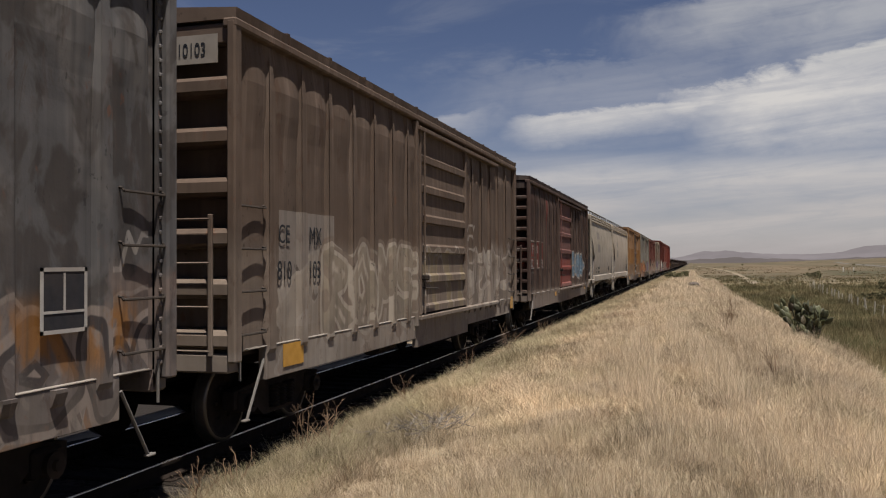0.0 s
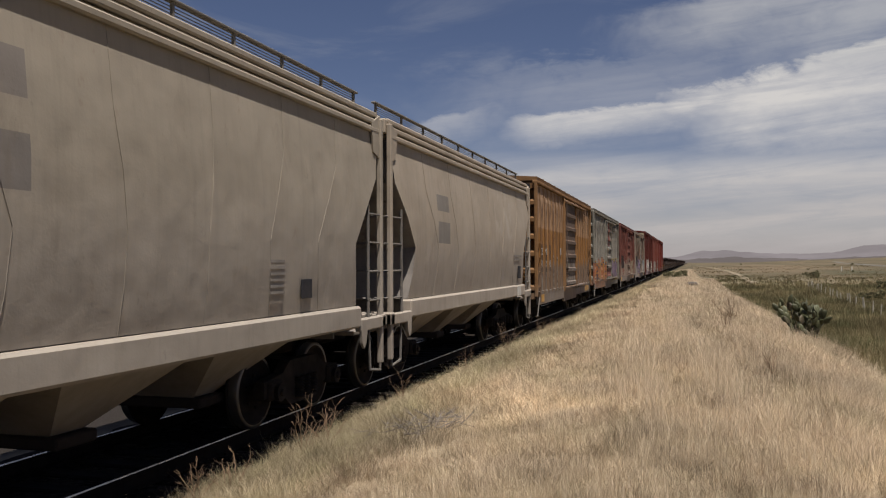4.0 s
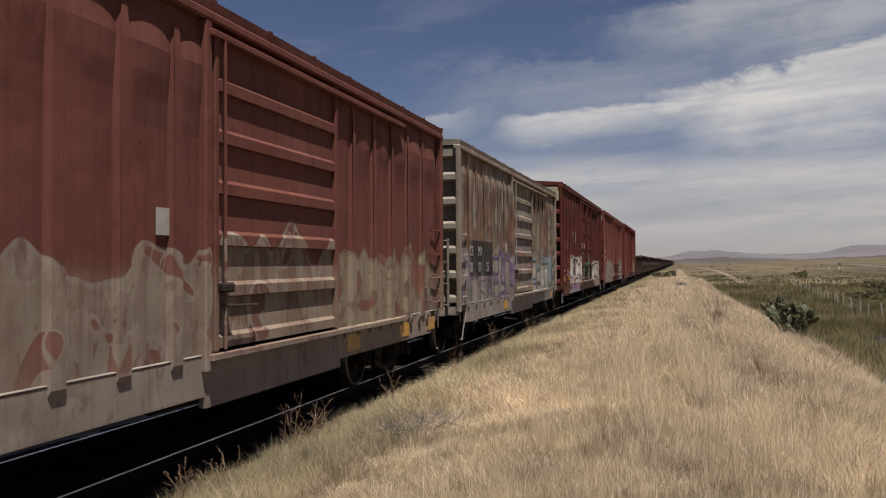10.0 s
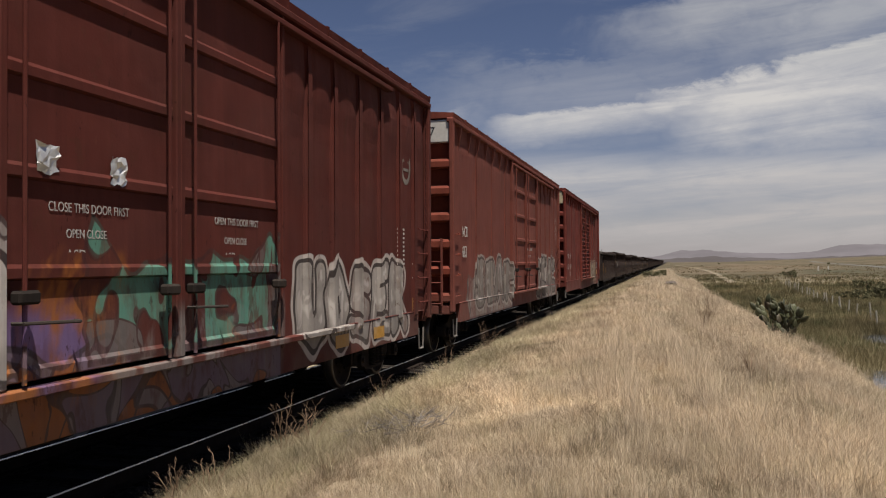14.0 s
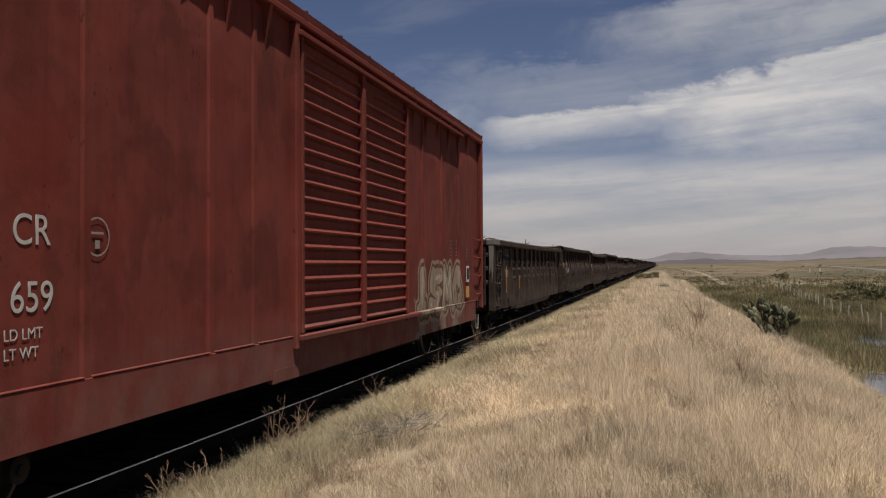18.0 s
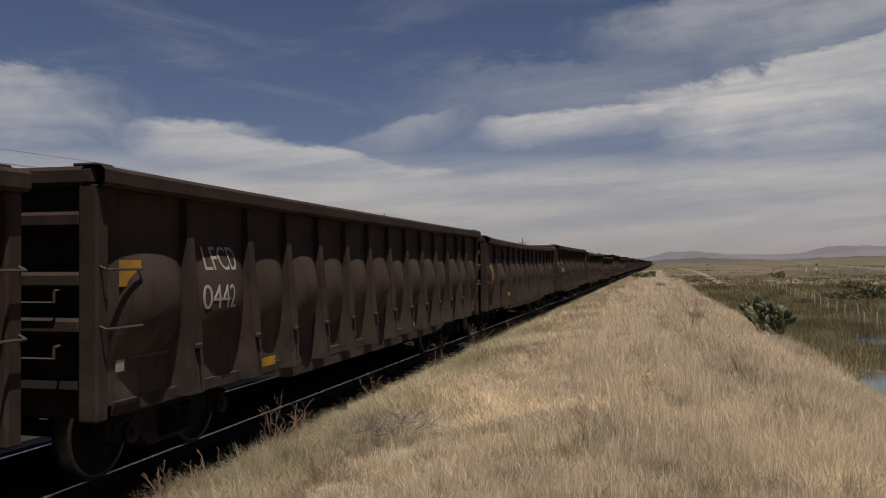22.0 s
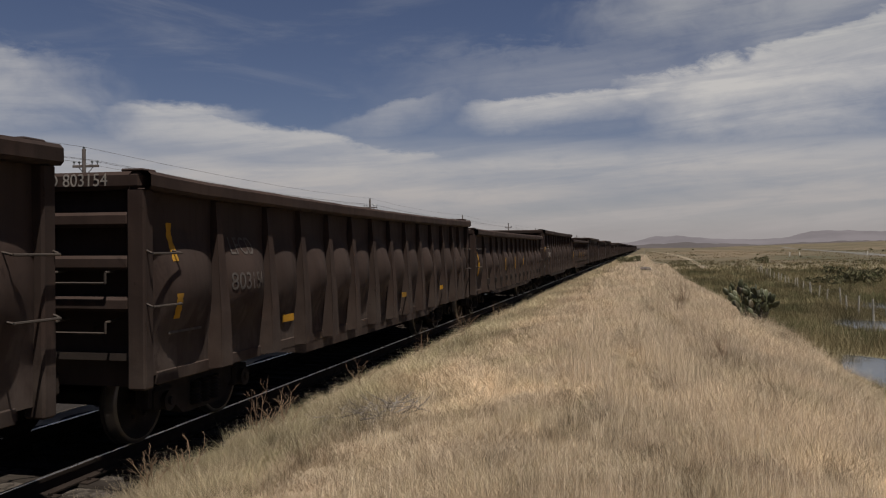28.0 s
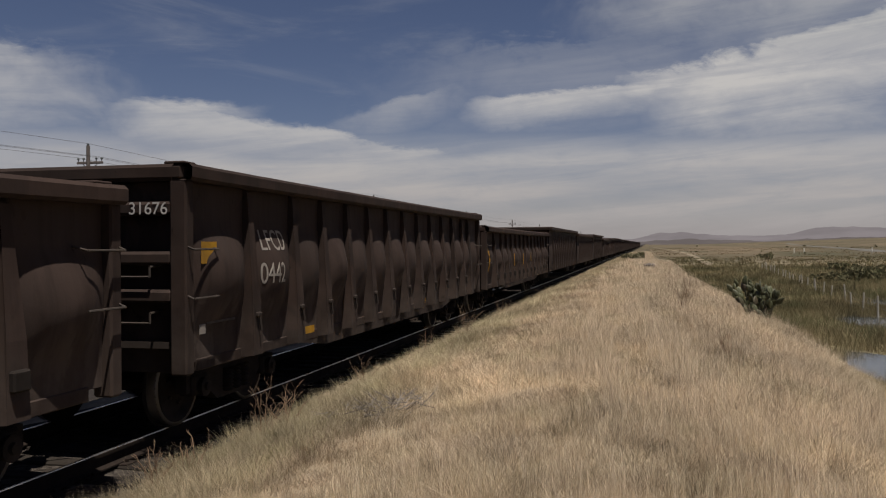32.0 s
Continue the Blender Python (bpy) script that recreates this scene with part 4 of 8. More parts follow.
# ---- covered hoppers ----
def hopper(label, y0, L, coat, end_coat, eave=4.3):
    car = thing("covered_hopper", label, "hopper car", "covered hoppers in the train", pose(TRACK_X, y0, 0))
    # half cross-section from the eave down to the sill, and how far the end edge lies in at each height
    half = [(1.36, eave), (1.47, eave - 0.06), (1.50, eave - 0.35), (1.56, 3.3), (1.60, 2.8), (1.60, 2.3), (1.57, 1.85), (1.52, 1.45)]
    inset = [0.16, 0.16, 0.18, 0.30, 0.80, 1.22, 1.14, 1.02]
    for side in (1, -1):
        n = 7
        cuts = [k / n for k in range(n + 1)]
        for a, b in zip(cuts, cuts[1:]):
            rows = []
            for (x, z), e in zip(half, inset):
                lo, hi = e, L - e
                rows.append([(side * x, lo + (hi - lo) * (a + (b - a) * q / 2) , z) for q in range(3)])
            part("side_sheet", Solid().grid(rows), coat, car, smooth=True)
        for k in range(1, n):
            s = Solid()
            pts = [(side * (x + 0.004), e + (L - 2 * e) * k / n, z) for (x, z), e in zip(half, inset)]
            s.pipe(pts[1:], 0.003, 5)
            part("weld_seam", s, coat, car)
        # stepped roof edge mouldings
        for j, (dz, dx) in enumerate(((0.0, 0.02), (-0.12, 0.045), (-0.24, 0.055))):
            part("eave_moulding", Solid().soft(min(side * (1.40), side * (1.50 + dx)), max(side * 1.40, side * (1.50 + dx)), 0.12, L - 0.12, eave - 0.09 + dz, eave - 0.005 + dz, 0.02), coat, car)
        part("side_sill", Solid().soft(min(side * 1.40, side * 1.60), max(side * 1.40, side * 1.60), 1.0, L - 1.0, 1.14, 1.44, 0.03), coat, car)
        part("end_sill_wing", Solid().soft(min(side * 0.9, side * 1.60), max(side * 0.9, side * 1.60), 0.0, 0.16, 1.08, 1.28, 0.02), coat, car)
        part("end_sill_wing", Solid().soft(min(side * 0.9, side * 1.60), max(side * 0.9, side * 1.60), L - 0.16, L, 1.08, 1.28, 0.02), coat, car)
        for a, b in ((0.0, 1.02), (L - 1.02, L)):
            part("end_step_sill", Solid().soft(min(side * 1.50, side * 1.60), max(side * 1.50, side * 1.60), a, b, 1.08, 1.26, 0.02), coat, car)
            part("jacking_pad", Solid().prism([(q, w) for q, w in ((0.78, 1.1), (1.0, 1.1), (0.98, 0.92), (0.9, 0.84), (0.82, 0.92))] if a == 0 else [(L - q, w) for q, w in ((0.78, 1.1), (1.0, 1.1), (0.98, 0.92), (0.9, 0.84), (0.82, 0.92))], 0, min(side * 1.56, side * 1.6), max(side * 1.56, side * 1.6)), coat, car)
        for y, w in ((0.10, 1), (L - 0.10, -1)):
            part("corner_upright", Solid().soft(min(side * 1.50, side * 1.58), max(side * 1.50, side * 1.58), y - 0.05, y + 0.05, 0.55, eave - 0.1, 0.015), coat, car, "light grey steel upright")
            part("ladder_upright", Solid().soft(min(side * 1.53, side * 1.57), max(side * 1.53, side * 1.57), y + w * 0.52 - 0.02, y + w * 0.52 + 0.02, 1.15, 2.9, 0.01), M_rung, car)
            part("gusset", Solid().prism([(y, eave - 0.05), (y + w * 0.35, eave - 0.2), (y + w * 0.28, eave - 0.62), (y, eave - 0.7)], 0, min(side * 1.52, side * 1.55), max(side * 1.52, side * 1.55)), coat, car)
            for k in range(4):
                z = 1.5 + 0.42 * k
                part("ladder_rung", Solid().rod((side * 1.55, y, z), (side * 1.55, y + w * 0.54, z), 0.014), M_rung, car)
            part("stirrup_step", Solid().pipe([(side * 1.55, y, 1.1), (side * 1.55, y + w * 0.04, 0.45), (side * 1.55, y + w * 0.45, 0.50), (side * 1.55, y + w * 0.50, 1.1)], 0.02), M_rung, car)
        # roof walkway guard with its posts and netting
        for k in range(10):
            y = 0.35 + (L - 0.7) * k / 9
            part("guard_post", Solid().soft(min(side * 1.20, side * 1.24), max(side * 1.20, side * 1.24), y - 0.02, y + 0.02, eave - 0.02, eave + 0.28, 0.008), M_rung, car)
        net = Solid()
        for j in range(7):
            net.rod((side * 1.22, 0.3, eave + 0.05 + 0.034 * j), (side * 1.22, L - 0.3, eave + 0.05 + 0.034 * j), 0.006, 4)
        part("guard_netting", net, M_rung, car, "fine steel walkway netting")
        part("guard_rail", Solid().soft(min(side * 1.18, side * 1.26), max(side * 1.18, side * 1.26), 0.25, L - 0.25, eave + 0.27, eave + 0.30, 0.008), M_rung, car)
    roof = Solid()
    arc = [(-1.48 + 2.96 * k / 10, eave - 0.05 + 0.22 * math.sin(3.1416 * k / 10)) for k in range(11)]
    roof.prism(arc + [(1.4, eave - 0.12), (-1.4, eave - 0.12)], 1, 0.14, L - 0.14)
    part("roof", roof, coat, car)
    for k in range(18):
        a, b = 0.3 + (L - 0.6) * k / 18, 0.3 + (L - 0.6) * (k + 1) / 18 - 0.03
        for x in (-0.80, 0.45):
            part("walkway_grating", Solid().box(x, x + 0.35, a, b, eave + 0.2, eave + 0.23), M_rung, car)
    part("loading_hatch", Solid().soft(-0.3, 0.3, 0.9, L - 0.9, eave + 0.08, eave + 0.22, 0.04), coat, car)
    for y, w in ((0.0, 1), (L, -1)):
        # sloping end sheet and the braces under it
        rows = [[(s * x, y + w * (e + 0.02), z) for s in (1, 0.5, 0, -0.5, -1)] for (x, z), e in zip(half, inset)]
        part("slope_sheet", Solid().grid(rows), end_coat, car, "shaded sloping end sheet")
        part("number_board", Solid().box(0.35, 1.36, y - w * 0.02, y - w * 0.008, 3.52, 4.02), coat, car)
        part("number_field", Solid().box(0.72, 1.16, y - w * 0.026, y - w * 0.02, 3.6, 3.94), M_rung, car)
        part("end_header", Solid().soft(-1.5, 1.5, y + min(0, w) * 0.16, y + max(0, w) * 0.16, eave - 0.25, eave - 0.02, 0.02), coat, car)
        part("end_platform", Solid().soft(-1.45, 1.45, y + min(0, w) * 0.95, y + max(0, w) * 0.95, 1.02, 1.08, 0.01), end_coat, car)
        for x in (0.78, -0.1):
            part("ladder_stile", Solid().soft(x - 0.03, x + 0.03, y + w * 0.02 - 0.03, y + w * 0.02 + 0.03, 1.1, eave - 0.2, 0.01), coat, car)
        for k in range(4):
            z = 1.5 + 0.42 * k
            part("ladder_rung", Solid().rod((0.78, y + w * 0.02, z), (1.54, y + w * 0.02, z), 0.014), M_rung, car)
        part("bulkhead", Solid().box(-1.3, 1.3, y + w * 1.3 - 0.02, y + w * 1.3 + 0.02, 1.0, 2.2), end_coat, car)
        part("brake_gear", Solid().soft(0.45, 0.85, y + w * 0.35 - 0.15, y + w * 0.35 + 0.15, 1.08, 1.3, 0.05).rod((0.2, y + w * 0.3, 1.2), (0.9, y + w * 0.3, 1.25), 0.05, 10), M_truck, car)
        coupler(car, y, -w)
        truck(car, y + w * 1.75)
    for k in range(3):
        yc = L * (k + 0.5) / 3 * 0.62 + L * 0.19
        h = Solid()
        top = [(-1.45, yc - 1.15, 1.3), (1.45, yc - 1.15, 1.3), (1.45, yc + 1.15, 1.3), (-1.45, yc + 1.15, 1.3)]
        low = [(-0.5, yc - 0.22, 0.5), (0.5, yc - 0.22, 0.5), (0.5, yc + 0.22, 0.5), (-0.5, yc + 0.22, 0.5)]
        h.add(top + low, [(0, 1, 2, 3), (7, 6, 5, 4), (0, 4, 5, 1), (1, 5, 6, 2), (2, 6, 7, 3), (3, 7, 4, 0)])
        part("hopper_bay", h, coat, car)
        part("discharge_gate", Solid().soft(-0.55, 0.62, yc - 0.28, yc + 0.28, 0.38, 0.5, 0.02), M_black, car)
    part("centre_sill", Solid().soft(-0.2, 0.2, 0.3, L - 0.3, 0.72, 1.05, 0.02), M_black, car)
    return car


# ---- gondolas ----
def panel_out(top, j, u, z, bulge=0.145, low=0.72):
    """How far a pressed panel bulges at a share of its width and a height."""
    v = (z - low - 0.1) / (top - 0.26 - low)
    k = max(0.0, math.sin(3.1416 * min(1, max(0, (v - 0.15) / 0.62)))) ** 1.25
    return 1.40 + bulge * (1.16 + 0.3 * math.sin(j * 2.3 + top * 9)) * k * max(0.0, math.sin(3.1416 * min(1.0, max(0.0, u))))


def gondola(label, y0, L, top, coat, posts=13, bulge=0.145, stake_boxes=False, slots=False, panel_coat=None, sag=0.02):
    car = thing("gondola", label, "gondola", "gondolas in the train", pose(TRACK_X, y0, 0))
    xs, low = 1.40, 0.72
    underframe(car, L, 1.05, 1.3)
    ys = [1.5 + 1.06 * k + (0.25 if 0 < k < 12 else 0.0) for k in range(posts)]
    edge = [0.1] + ys + [L - 0.1]
    for side in (1, -1):
        for j, (a, b) in enumerate(zip(edge, edge[1:])):
            rows = []
            for i in range(17):
                v = i / 16
                z = low + 0.1 + (top - 0.26 - low) * v
                k = max(0.0, math.sin(3.1416 * min(1, max(0, (v - 0.15) / 0.62)))) ** 1.25
                amount = bulge * (1.16 + 0.3 * math.sin(j * 2.3 + top * 9))
                rows.append([(side * (xs + amount * k * max(0.0, math.sin(3.1416 * u / 12))), a + (b - a) * u / 12, z) for u in range(13)])
            s = Solid().grid(rows)
            s.box(min(side * (xs - 0.03), side * (xs - 0.05)), max(side * (xs - 0.03), side * (xs - 0.05)), a, b, low + 0.1, top - 0.2)
            part("side_panel", s, panel_coat or coat, car, smooth=True)
            if slots and j != 1 and j < len(edge) - 2:
                for q in range(3):
                    # a rounded swelling across the panel
                    z, ra = 1.52 + 0.25 * q, []
                    for w in range(9):
                        t = w / 8
                        ra.append([(side * (xs + 0.02 + (0.10 - 0.02 * q) * max(0.0, math.sin(3.1416 * t)) ** 0.7 * max(0.0, math.sin(3.1416 * u / 8)) ** 0.5), a + 0.14 + (b - a - 0.28) * u / 8, z + 0.17 * t) for u in range(9)])
                    part("pressed_lip", Solid().grid(ra), coat, car, smooth=True)
        for y in ys:
            o = [(side * (xs - 0.01), low + 0.02), (side * (xs + 0.17), low + 0.04), (side * (xs + 0.155), 1.35), (side * (xs + 0.06), top - 0.22), (side * (xs - 0.01), top - 0.16)]
            wd = [0.14, 0.125, 0.105, 0.05, 0.05]
            v = [(px, y + sg * w, pz) for sg in (-1, 1) for (px, pz), w in zip(o, wd)]
            s = Solid().add(v, [(0, 1, 2, 3, 4), (9, 8, 7, 6, 5)] + [(i, 5 + i, 5 + (i + 1) % 5, (i + 1) % 5) for i in range(5)])
            part("side_stake", s, coat, car)
            if stake_boxes:
                part("stake_pocket", Solid().soft(min(side * (xs + 0.1), side * (xs + 0.21)), max(side * (xs + 0.1), side * (xs + 0.21)), y - 0.09, y + 0.09, 0.98, 1.14, 0.015), M_truck, car)
        rim = []
        for i in range(41):
            # the beaten rim hangs a little between the ends
            q = i / 40
            dz = -sag * max(0.0, math.sin(3.1416 * q)) ** 0.55 + sag * 0.04 * math.sin(i * i * 0.37 + top * 30) * (0 < i < 40)
            dx = sag * 0.06 * math.sin(i * i * 0.21 + 2)
            rim.append([(side * (xs + dx + ox), L * q, top + dz + oz) for ox, oz in ((-0.06, -0.17), (-0.06, -0.035), (-0.03, 0.0), (0.135, 0.0), (0.17, -0.035), (0.17, -0.14), (0.14, -0.17), (-0.06, -0.17))])
        part("top_chord", Solid().grid(rim), coat, car)
        part("side_sill", Solid().soft(min(side * (xs - 0.03), side * (xs + 0.012)), max(side * (xs - 0.03), side * (xs + 0.012)), 0.35, L - 0.35, low, low + 0.13, 0.01), coat, car)
        part("belly_girder", Solid().prism([(2.9, low + 0.02), (4.1, low - 0.13), (L - 4.1, low - 0.13), (L - 2.9, low + 0.02)], 0, min(side * (xs - 0.02), side * (xs + 0.008)), max(side * (xs - 0.02), side * (xs + 0.008))), coat, car)
        for y, w in ((0.0, 1), (L, -1)):
            part("corner_post", Solid().soft(min(side * 1.31, side * 1.5), max(side * 1.31, side * 1.5), y + min(0, w) * 0.16, y + max(0, w) * 0.16, low, top - 0.16, 0.02), coat, car)
            for k in range(2):
                z = 1.5 + 0.5 * k
                a, b = y + w * 0.04, y + w * 0.56
                part("grab_iron", Solid().pipe([(side * 1.49, a, z + 0.03), (side * 1.56, a, z), (side * 1.56, b, z), (side * 1.42, b, z + 0.03)], 0.012), M_grab, car)
    for y, w in ((0.0, 1), (L, -1)):
        part("end_plate", Solid().box(-1.3, 1.3, y + w * 0.22 - 0.015, y + w * 0.22 + 0.015, low, top - 0.05), coat, car, "deeply shaded steel end")
        for z in (1.52, 1.91, top - 0.45):
            part("end_rib", Solid().soft(-1.32, 1.32, y + min(0.02 * w, w * 0.21), y + max(0.02 * w, w * 0.21), z - 0.07, z + 0.07, 0.03), coat, car)
        part("end_chord", Solid().soft(-1.46, 1.46, y + min(0, w) * 0.22, y + max(0, w) * 0.22, top - 0.17, top, 0.035), coat, car)
        part("end_sill", Solid().soft(-0.45, 0.45, y + min(0, w) * 0.2, y + max(0, w) * 0.2, low - 0.1, low + 0.12, 0.02), M_black, car)
        for z in (1.25, 1.72):
            grab(car, "grab_iron", [(0.55, y + w * 0.2, z + 0.12), (0.55, y - w * 0.02, z + 0.1), (0.55, y - w * 0.02, z), (1.1, y - w * 0.02, z), (1.1, y - w * 0.02, z + 0.1), (1.1, y + w * 0.2, z + 0.12)], M_grab)
        part("corner_cap", Solid().soft(1.22, 1.45, y + min(0.05 * w, w * 0.3), y + max(0.05 * w, w * 0.3), top, top + 0.03, 0.012), coat, car)
        coupler(car, y, -w)
        truck(car, y + w * 1.85)
    heap = Solid()
    rng = random.Random(int(top * 100))
    rows = []
    for i in range(25):
        rows.append([(-1.33 + 2.66 * j / 8, 0.3 + (L - 0.6) * i / 24, top - 0.55 + 0.28 * rng.random()) for j in range(9)])
    part("load", heap.grid(rows), M_black, car, "dark bulk load below the rim")
    return car


TRAVEL = [(0, -0.00), (1, 9.75), (2, 19.51), (3, 29.25), (3.5, 34.10), (5.5, 53.49), (6, 58.33), (7, 67.97), (8, 77.49), (9, 86.77), (10, 95.92), (11, 105.02), (12, 114.05), (13, 123.04), (14, 131.99), (14.5, 136.46), (16.5, 154.30), (17, 158.75), (18, 167.61), (19, 176.44), (20, 185.12), (21, 193.61), (22, 201.86), (23, 210.12), (24, 218.42), (25, 226.72), (25.5, 230.85), (27.5, 247.19), (28, 251.24), (29, 259.26), (30, 267.29), (31, 275.36), (32, 283.49)]
CARS = []

GREY = (0.34, 0.33, 0.31)
# ---- the cars of the train, first to last ----
P_slate = coats("slate_grey_car_paint", (0.13, 0.134, 0.145), [("patch", 0, 15, 1.7, 4.6, (0.24, 0.235, 0.235), 0.55, 0.7), ("patch", 0, 15, 1.2, 4.6, (0.055, 0.045, 0.04), 0.6, 2.4), ("scrawl", 13.9, 14.4, 2.0, 2.3, (0.4, 0.39, 0.38), 0.8, 5), ("patch", 0, 15, 0.8, 2.0, (0.27, 0.22, 0.2), 0.8, 1.6), ("piece", 9.4, 14.6, 0.7, 1.75, (0.27, 0.24, 0.23), (0.12, 0.10, 0.095), (0.33, 0.16, 0.06), (0.40, 0.37, 0.35), 0.75, 1.5, 1.0), ("tag", 9.6, 14.5, 0.8, 1.6, (0.22, 0.2, 0.2), (0.06, 0.055, 0.06), (0.34, 0.30, 0.28), "SKROW", 1.0),
    ("patch", 11.5, 14.2, 1.2, 1.75, (0.36, 0.17, 0.04), 0.8, 2.2)], rust=0.75, seed=1, streak=0.5, door=(5.6, 8.8))
car = boxcar("slate grey steel boxcar with sprayed figures low down", -7.88, 14.7, 4.55, P_slate, ([0.77, 1.6, 2.4, 3.2, 4.0, 4.8], [9.6, 10.7, 11.7, 12.7, 13.75]), (5.6, 8.8), 6, 0.78, grip=M_grab)
flank_box(car, "data_panel", 13.08, 13.52, 1.55, 2.0, 1.51, M_ink)
for a, b, c, d in ((13.05, 13.55, 1.99, 2.02), (13.05, 13.55, 1.53, 1.56), (13.05, 13.08, 1.53, 2.02), (13.52, 13.55, 1.53, 2.02), (13.08, 13.52, 1.68, 1.70), (13.29, 13.31, 1.70, 1.98)):
    flank_box(car, "data_panel_line", a, b, c, d, 1.514, M_dusty_white)
CARS.append((car, -7.88))

P_umber = coats("umber_car_paint", (0.142, 0.108, 0.088), [("runs", (0.27, 0.22, 0.19), 0.4, 2.4, 3.6), ("patch", 9.4, 14.4, 0.9, 2.5, (0.33, 0.30, 0.28), 0.6, 1.2), ("below", 2.25, (0.27, 0.235, 0.205), 0.2, 0.55),
    ("band", 1.12, 2.62, 1.3, 2.66, (0.30, 0.28, 0.265), 0.85), ("piece", 1.0, 6.1, 0.6, 2.15, (0.40, 0.365, 0.32), (0.24, 0.20, 0.17), (0.47, 0.44, 0.40), (0.46, 0.44, 0.40), 0.75, 1.2, 2.0), ("tag", 2.3, 6.1, 0.95, 2.4, (0.36, 0.32, 0.265), (0.46, 0.43, 0.38), (0.24, 0.20, 0.17), "ROMS", 2.0),
    ("piece", 6.3, 9.3, 0.6, 2.3, (0.20, 0.17, 0.15), (0.29, 0.25, 0.165), (0.13, 0.11, 0.10), (0.38, 0.36, 0.33), 0.75, 1.0, 5.0), ("piece", 9.5, 14.3, 0.75, 2.35, (0.36, 0.33, 0.30), (0.21, 0.185, 0.165), (0.44, 0.42, 0.39), (0.47, 0.45, 0.42), 0.8, 1.3, 7.0), ("scrawl", 9.75, 10.35, 2.72, 2.84, (0.42, 0.40, 0.38), 0.8, 6), ("scrawl", 9.75, 10.0, 2.52, 2.62, (0.42, 0.40, 0.38), 0.8, 8), ("scrawl", 9.75, 10.4, 2.3, 2.42, (0.42, 0.40, 0.38), 0.8, 9),
    ("below", 1.12, (0.33, 0.31, 0.29), 0.05, 0.5)], rust=0.45, seed=2, door=(6.2, 9.35))
car = boxcar("dull umber boxcar with pale sprayed figures", 7.85, 14.65, 4.57, P_umber, ([0.86, 1.69, 2.5, 3.32, 4.15, 4.97, 5.7], [10.02, 10.88, 11.74, 12.6, 13.48]), (6.2, 9.35), 6, 0.78, sill_drop=(6.1, 9.6, 0.62), grip=M_grab)
flank_box(car, "sill_reflector", 1.15, 1.68, 0.86, 1.12, 1.518, M_yellow)
flank_box(car, "sill_reflector", 14.0, 14.3, 0.88, 1.18, 1.518, M_yellow)
letters("10103", 0.2, on_end(0.86, 0.03, 4.2), M_plate, car, narrow=0.7)
for y, z, w in ((1.08, 2.28, "CE"), (1.9, 2.28, "MX"), (1.05, 1.86, "810"), (1.88, 1.86, "103")):
    letters(w, 0.31, on_flank(1.50, y, z), M_plate, car, narrow=0.8)
part("number_board", Solid().box(0.2, 1.34, 0.035, 0.045, 4.12, 4.42), M_seam, car)
CARS.append((car, 7.85))

P_wine = paint("dark_wine_car_paint", (0.046, 0.027, 0.023), [("patch", 0, 14, 2.6, 4.2, (0.07, 0.034, 0.026), 0.5, 1.0), ("band", 0.1, 2.62, 1.88, 2.7, (0.205, 0.043, 0.034), 0.9), ("band", 2.96, 3.4, 1.8, 4.05, (0.19, 0.043, 0.034), 0.8),
    ("tag", 9.0, 13.05, 1.42, 2.48, (0.15, 0.25, 0.365), (0.135, 0.215, 0.315), (0.36, 0.355, 0.35), "OHO", 3.0), ("runs", (0.30, 0.29, 0.28), 0.25, 1.0, 1.7), ("below", 1.2, (0.27, 0.235, 0.215), 0.06, 0.85)], rust=0.5, seed=3)
P_wine_post = paint("dusty_wine_post_paint", (0.08, 0.055, 0.048), [("patch", 0, 14, 1.2, 4.5, (0.125, 0.095, 0.083), 0.6, 2.4), ("tag", 9.0, 13.05, 1.42, 2.48, (0.18, 0.28, 0.385), (0.17, 0.25, 0.34), (0.40, 0.395, 0.385), "OHO", 3.0), ("below", 1.2, (0.27, 0.235, 0.215), 0.06, 0.85)], rust=0.6, seed=32)
P_wine_door = paint("faded_wine_door_paint", (0.17, 0.085, 0.08), [("below", 2.2, (0.215, 0.058, 0.05), 0.04, 0.85), ("below", 1.3, (0.36, 0.2, 0.19), 0.06, 0.7)], rust=0.4, seed=4)
car = boxcar("dark wine-red boxcar with red lettering panels and pale blue sprayed figures", 24.5, 14.45, 4.45, P_wine, ([1.14, 2.04, 2.92, 3.8, 4.68, 5.33], [9.7, 10.52, 11.36, 12.25, 13.2]), (5.68, 8.9), 5, 0.69, door_coat=P_wine_door, sill_drop=(5.6, 9.2, 0.66), end_ribs=10, grip=M_grab, post_coat=P_wine_post, trim=P_wine_post, roof_coat=P_wine)
for y, w in ((0.55, "87"), (1.33, "34"), (2.2, "68")):
    letters(w, 0.33, on_flank(1.495, y, 1.92), M_dusty_white, car, narrow=0.95)
for y, w in ((0.76, "F"), (1.42, "X"), (2.2, "E")):
    letters(w, 0.34, on_flank(1.495, y, 2.33), M_dusty_white, car, narrow=0.95)
for y, w in ((0.16, 0.85), (1.16, 0.78), (2.04, 0.5)):
    for z in (1.88, 2.68):
        flank_box(car, "panel_line", y, y + w, z, z + 0.02, 1.495, M_dusty_white)
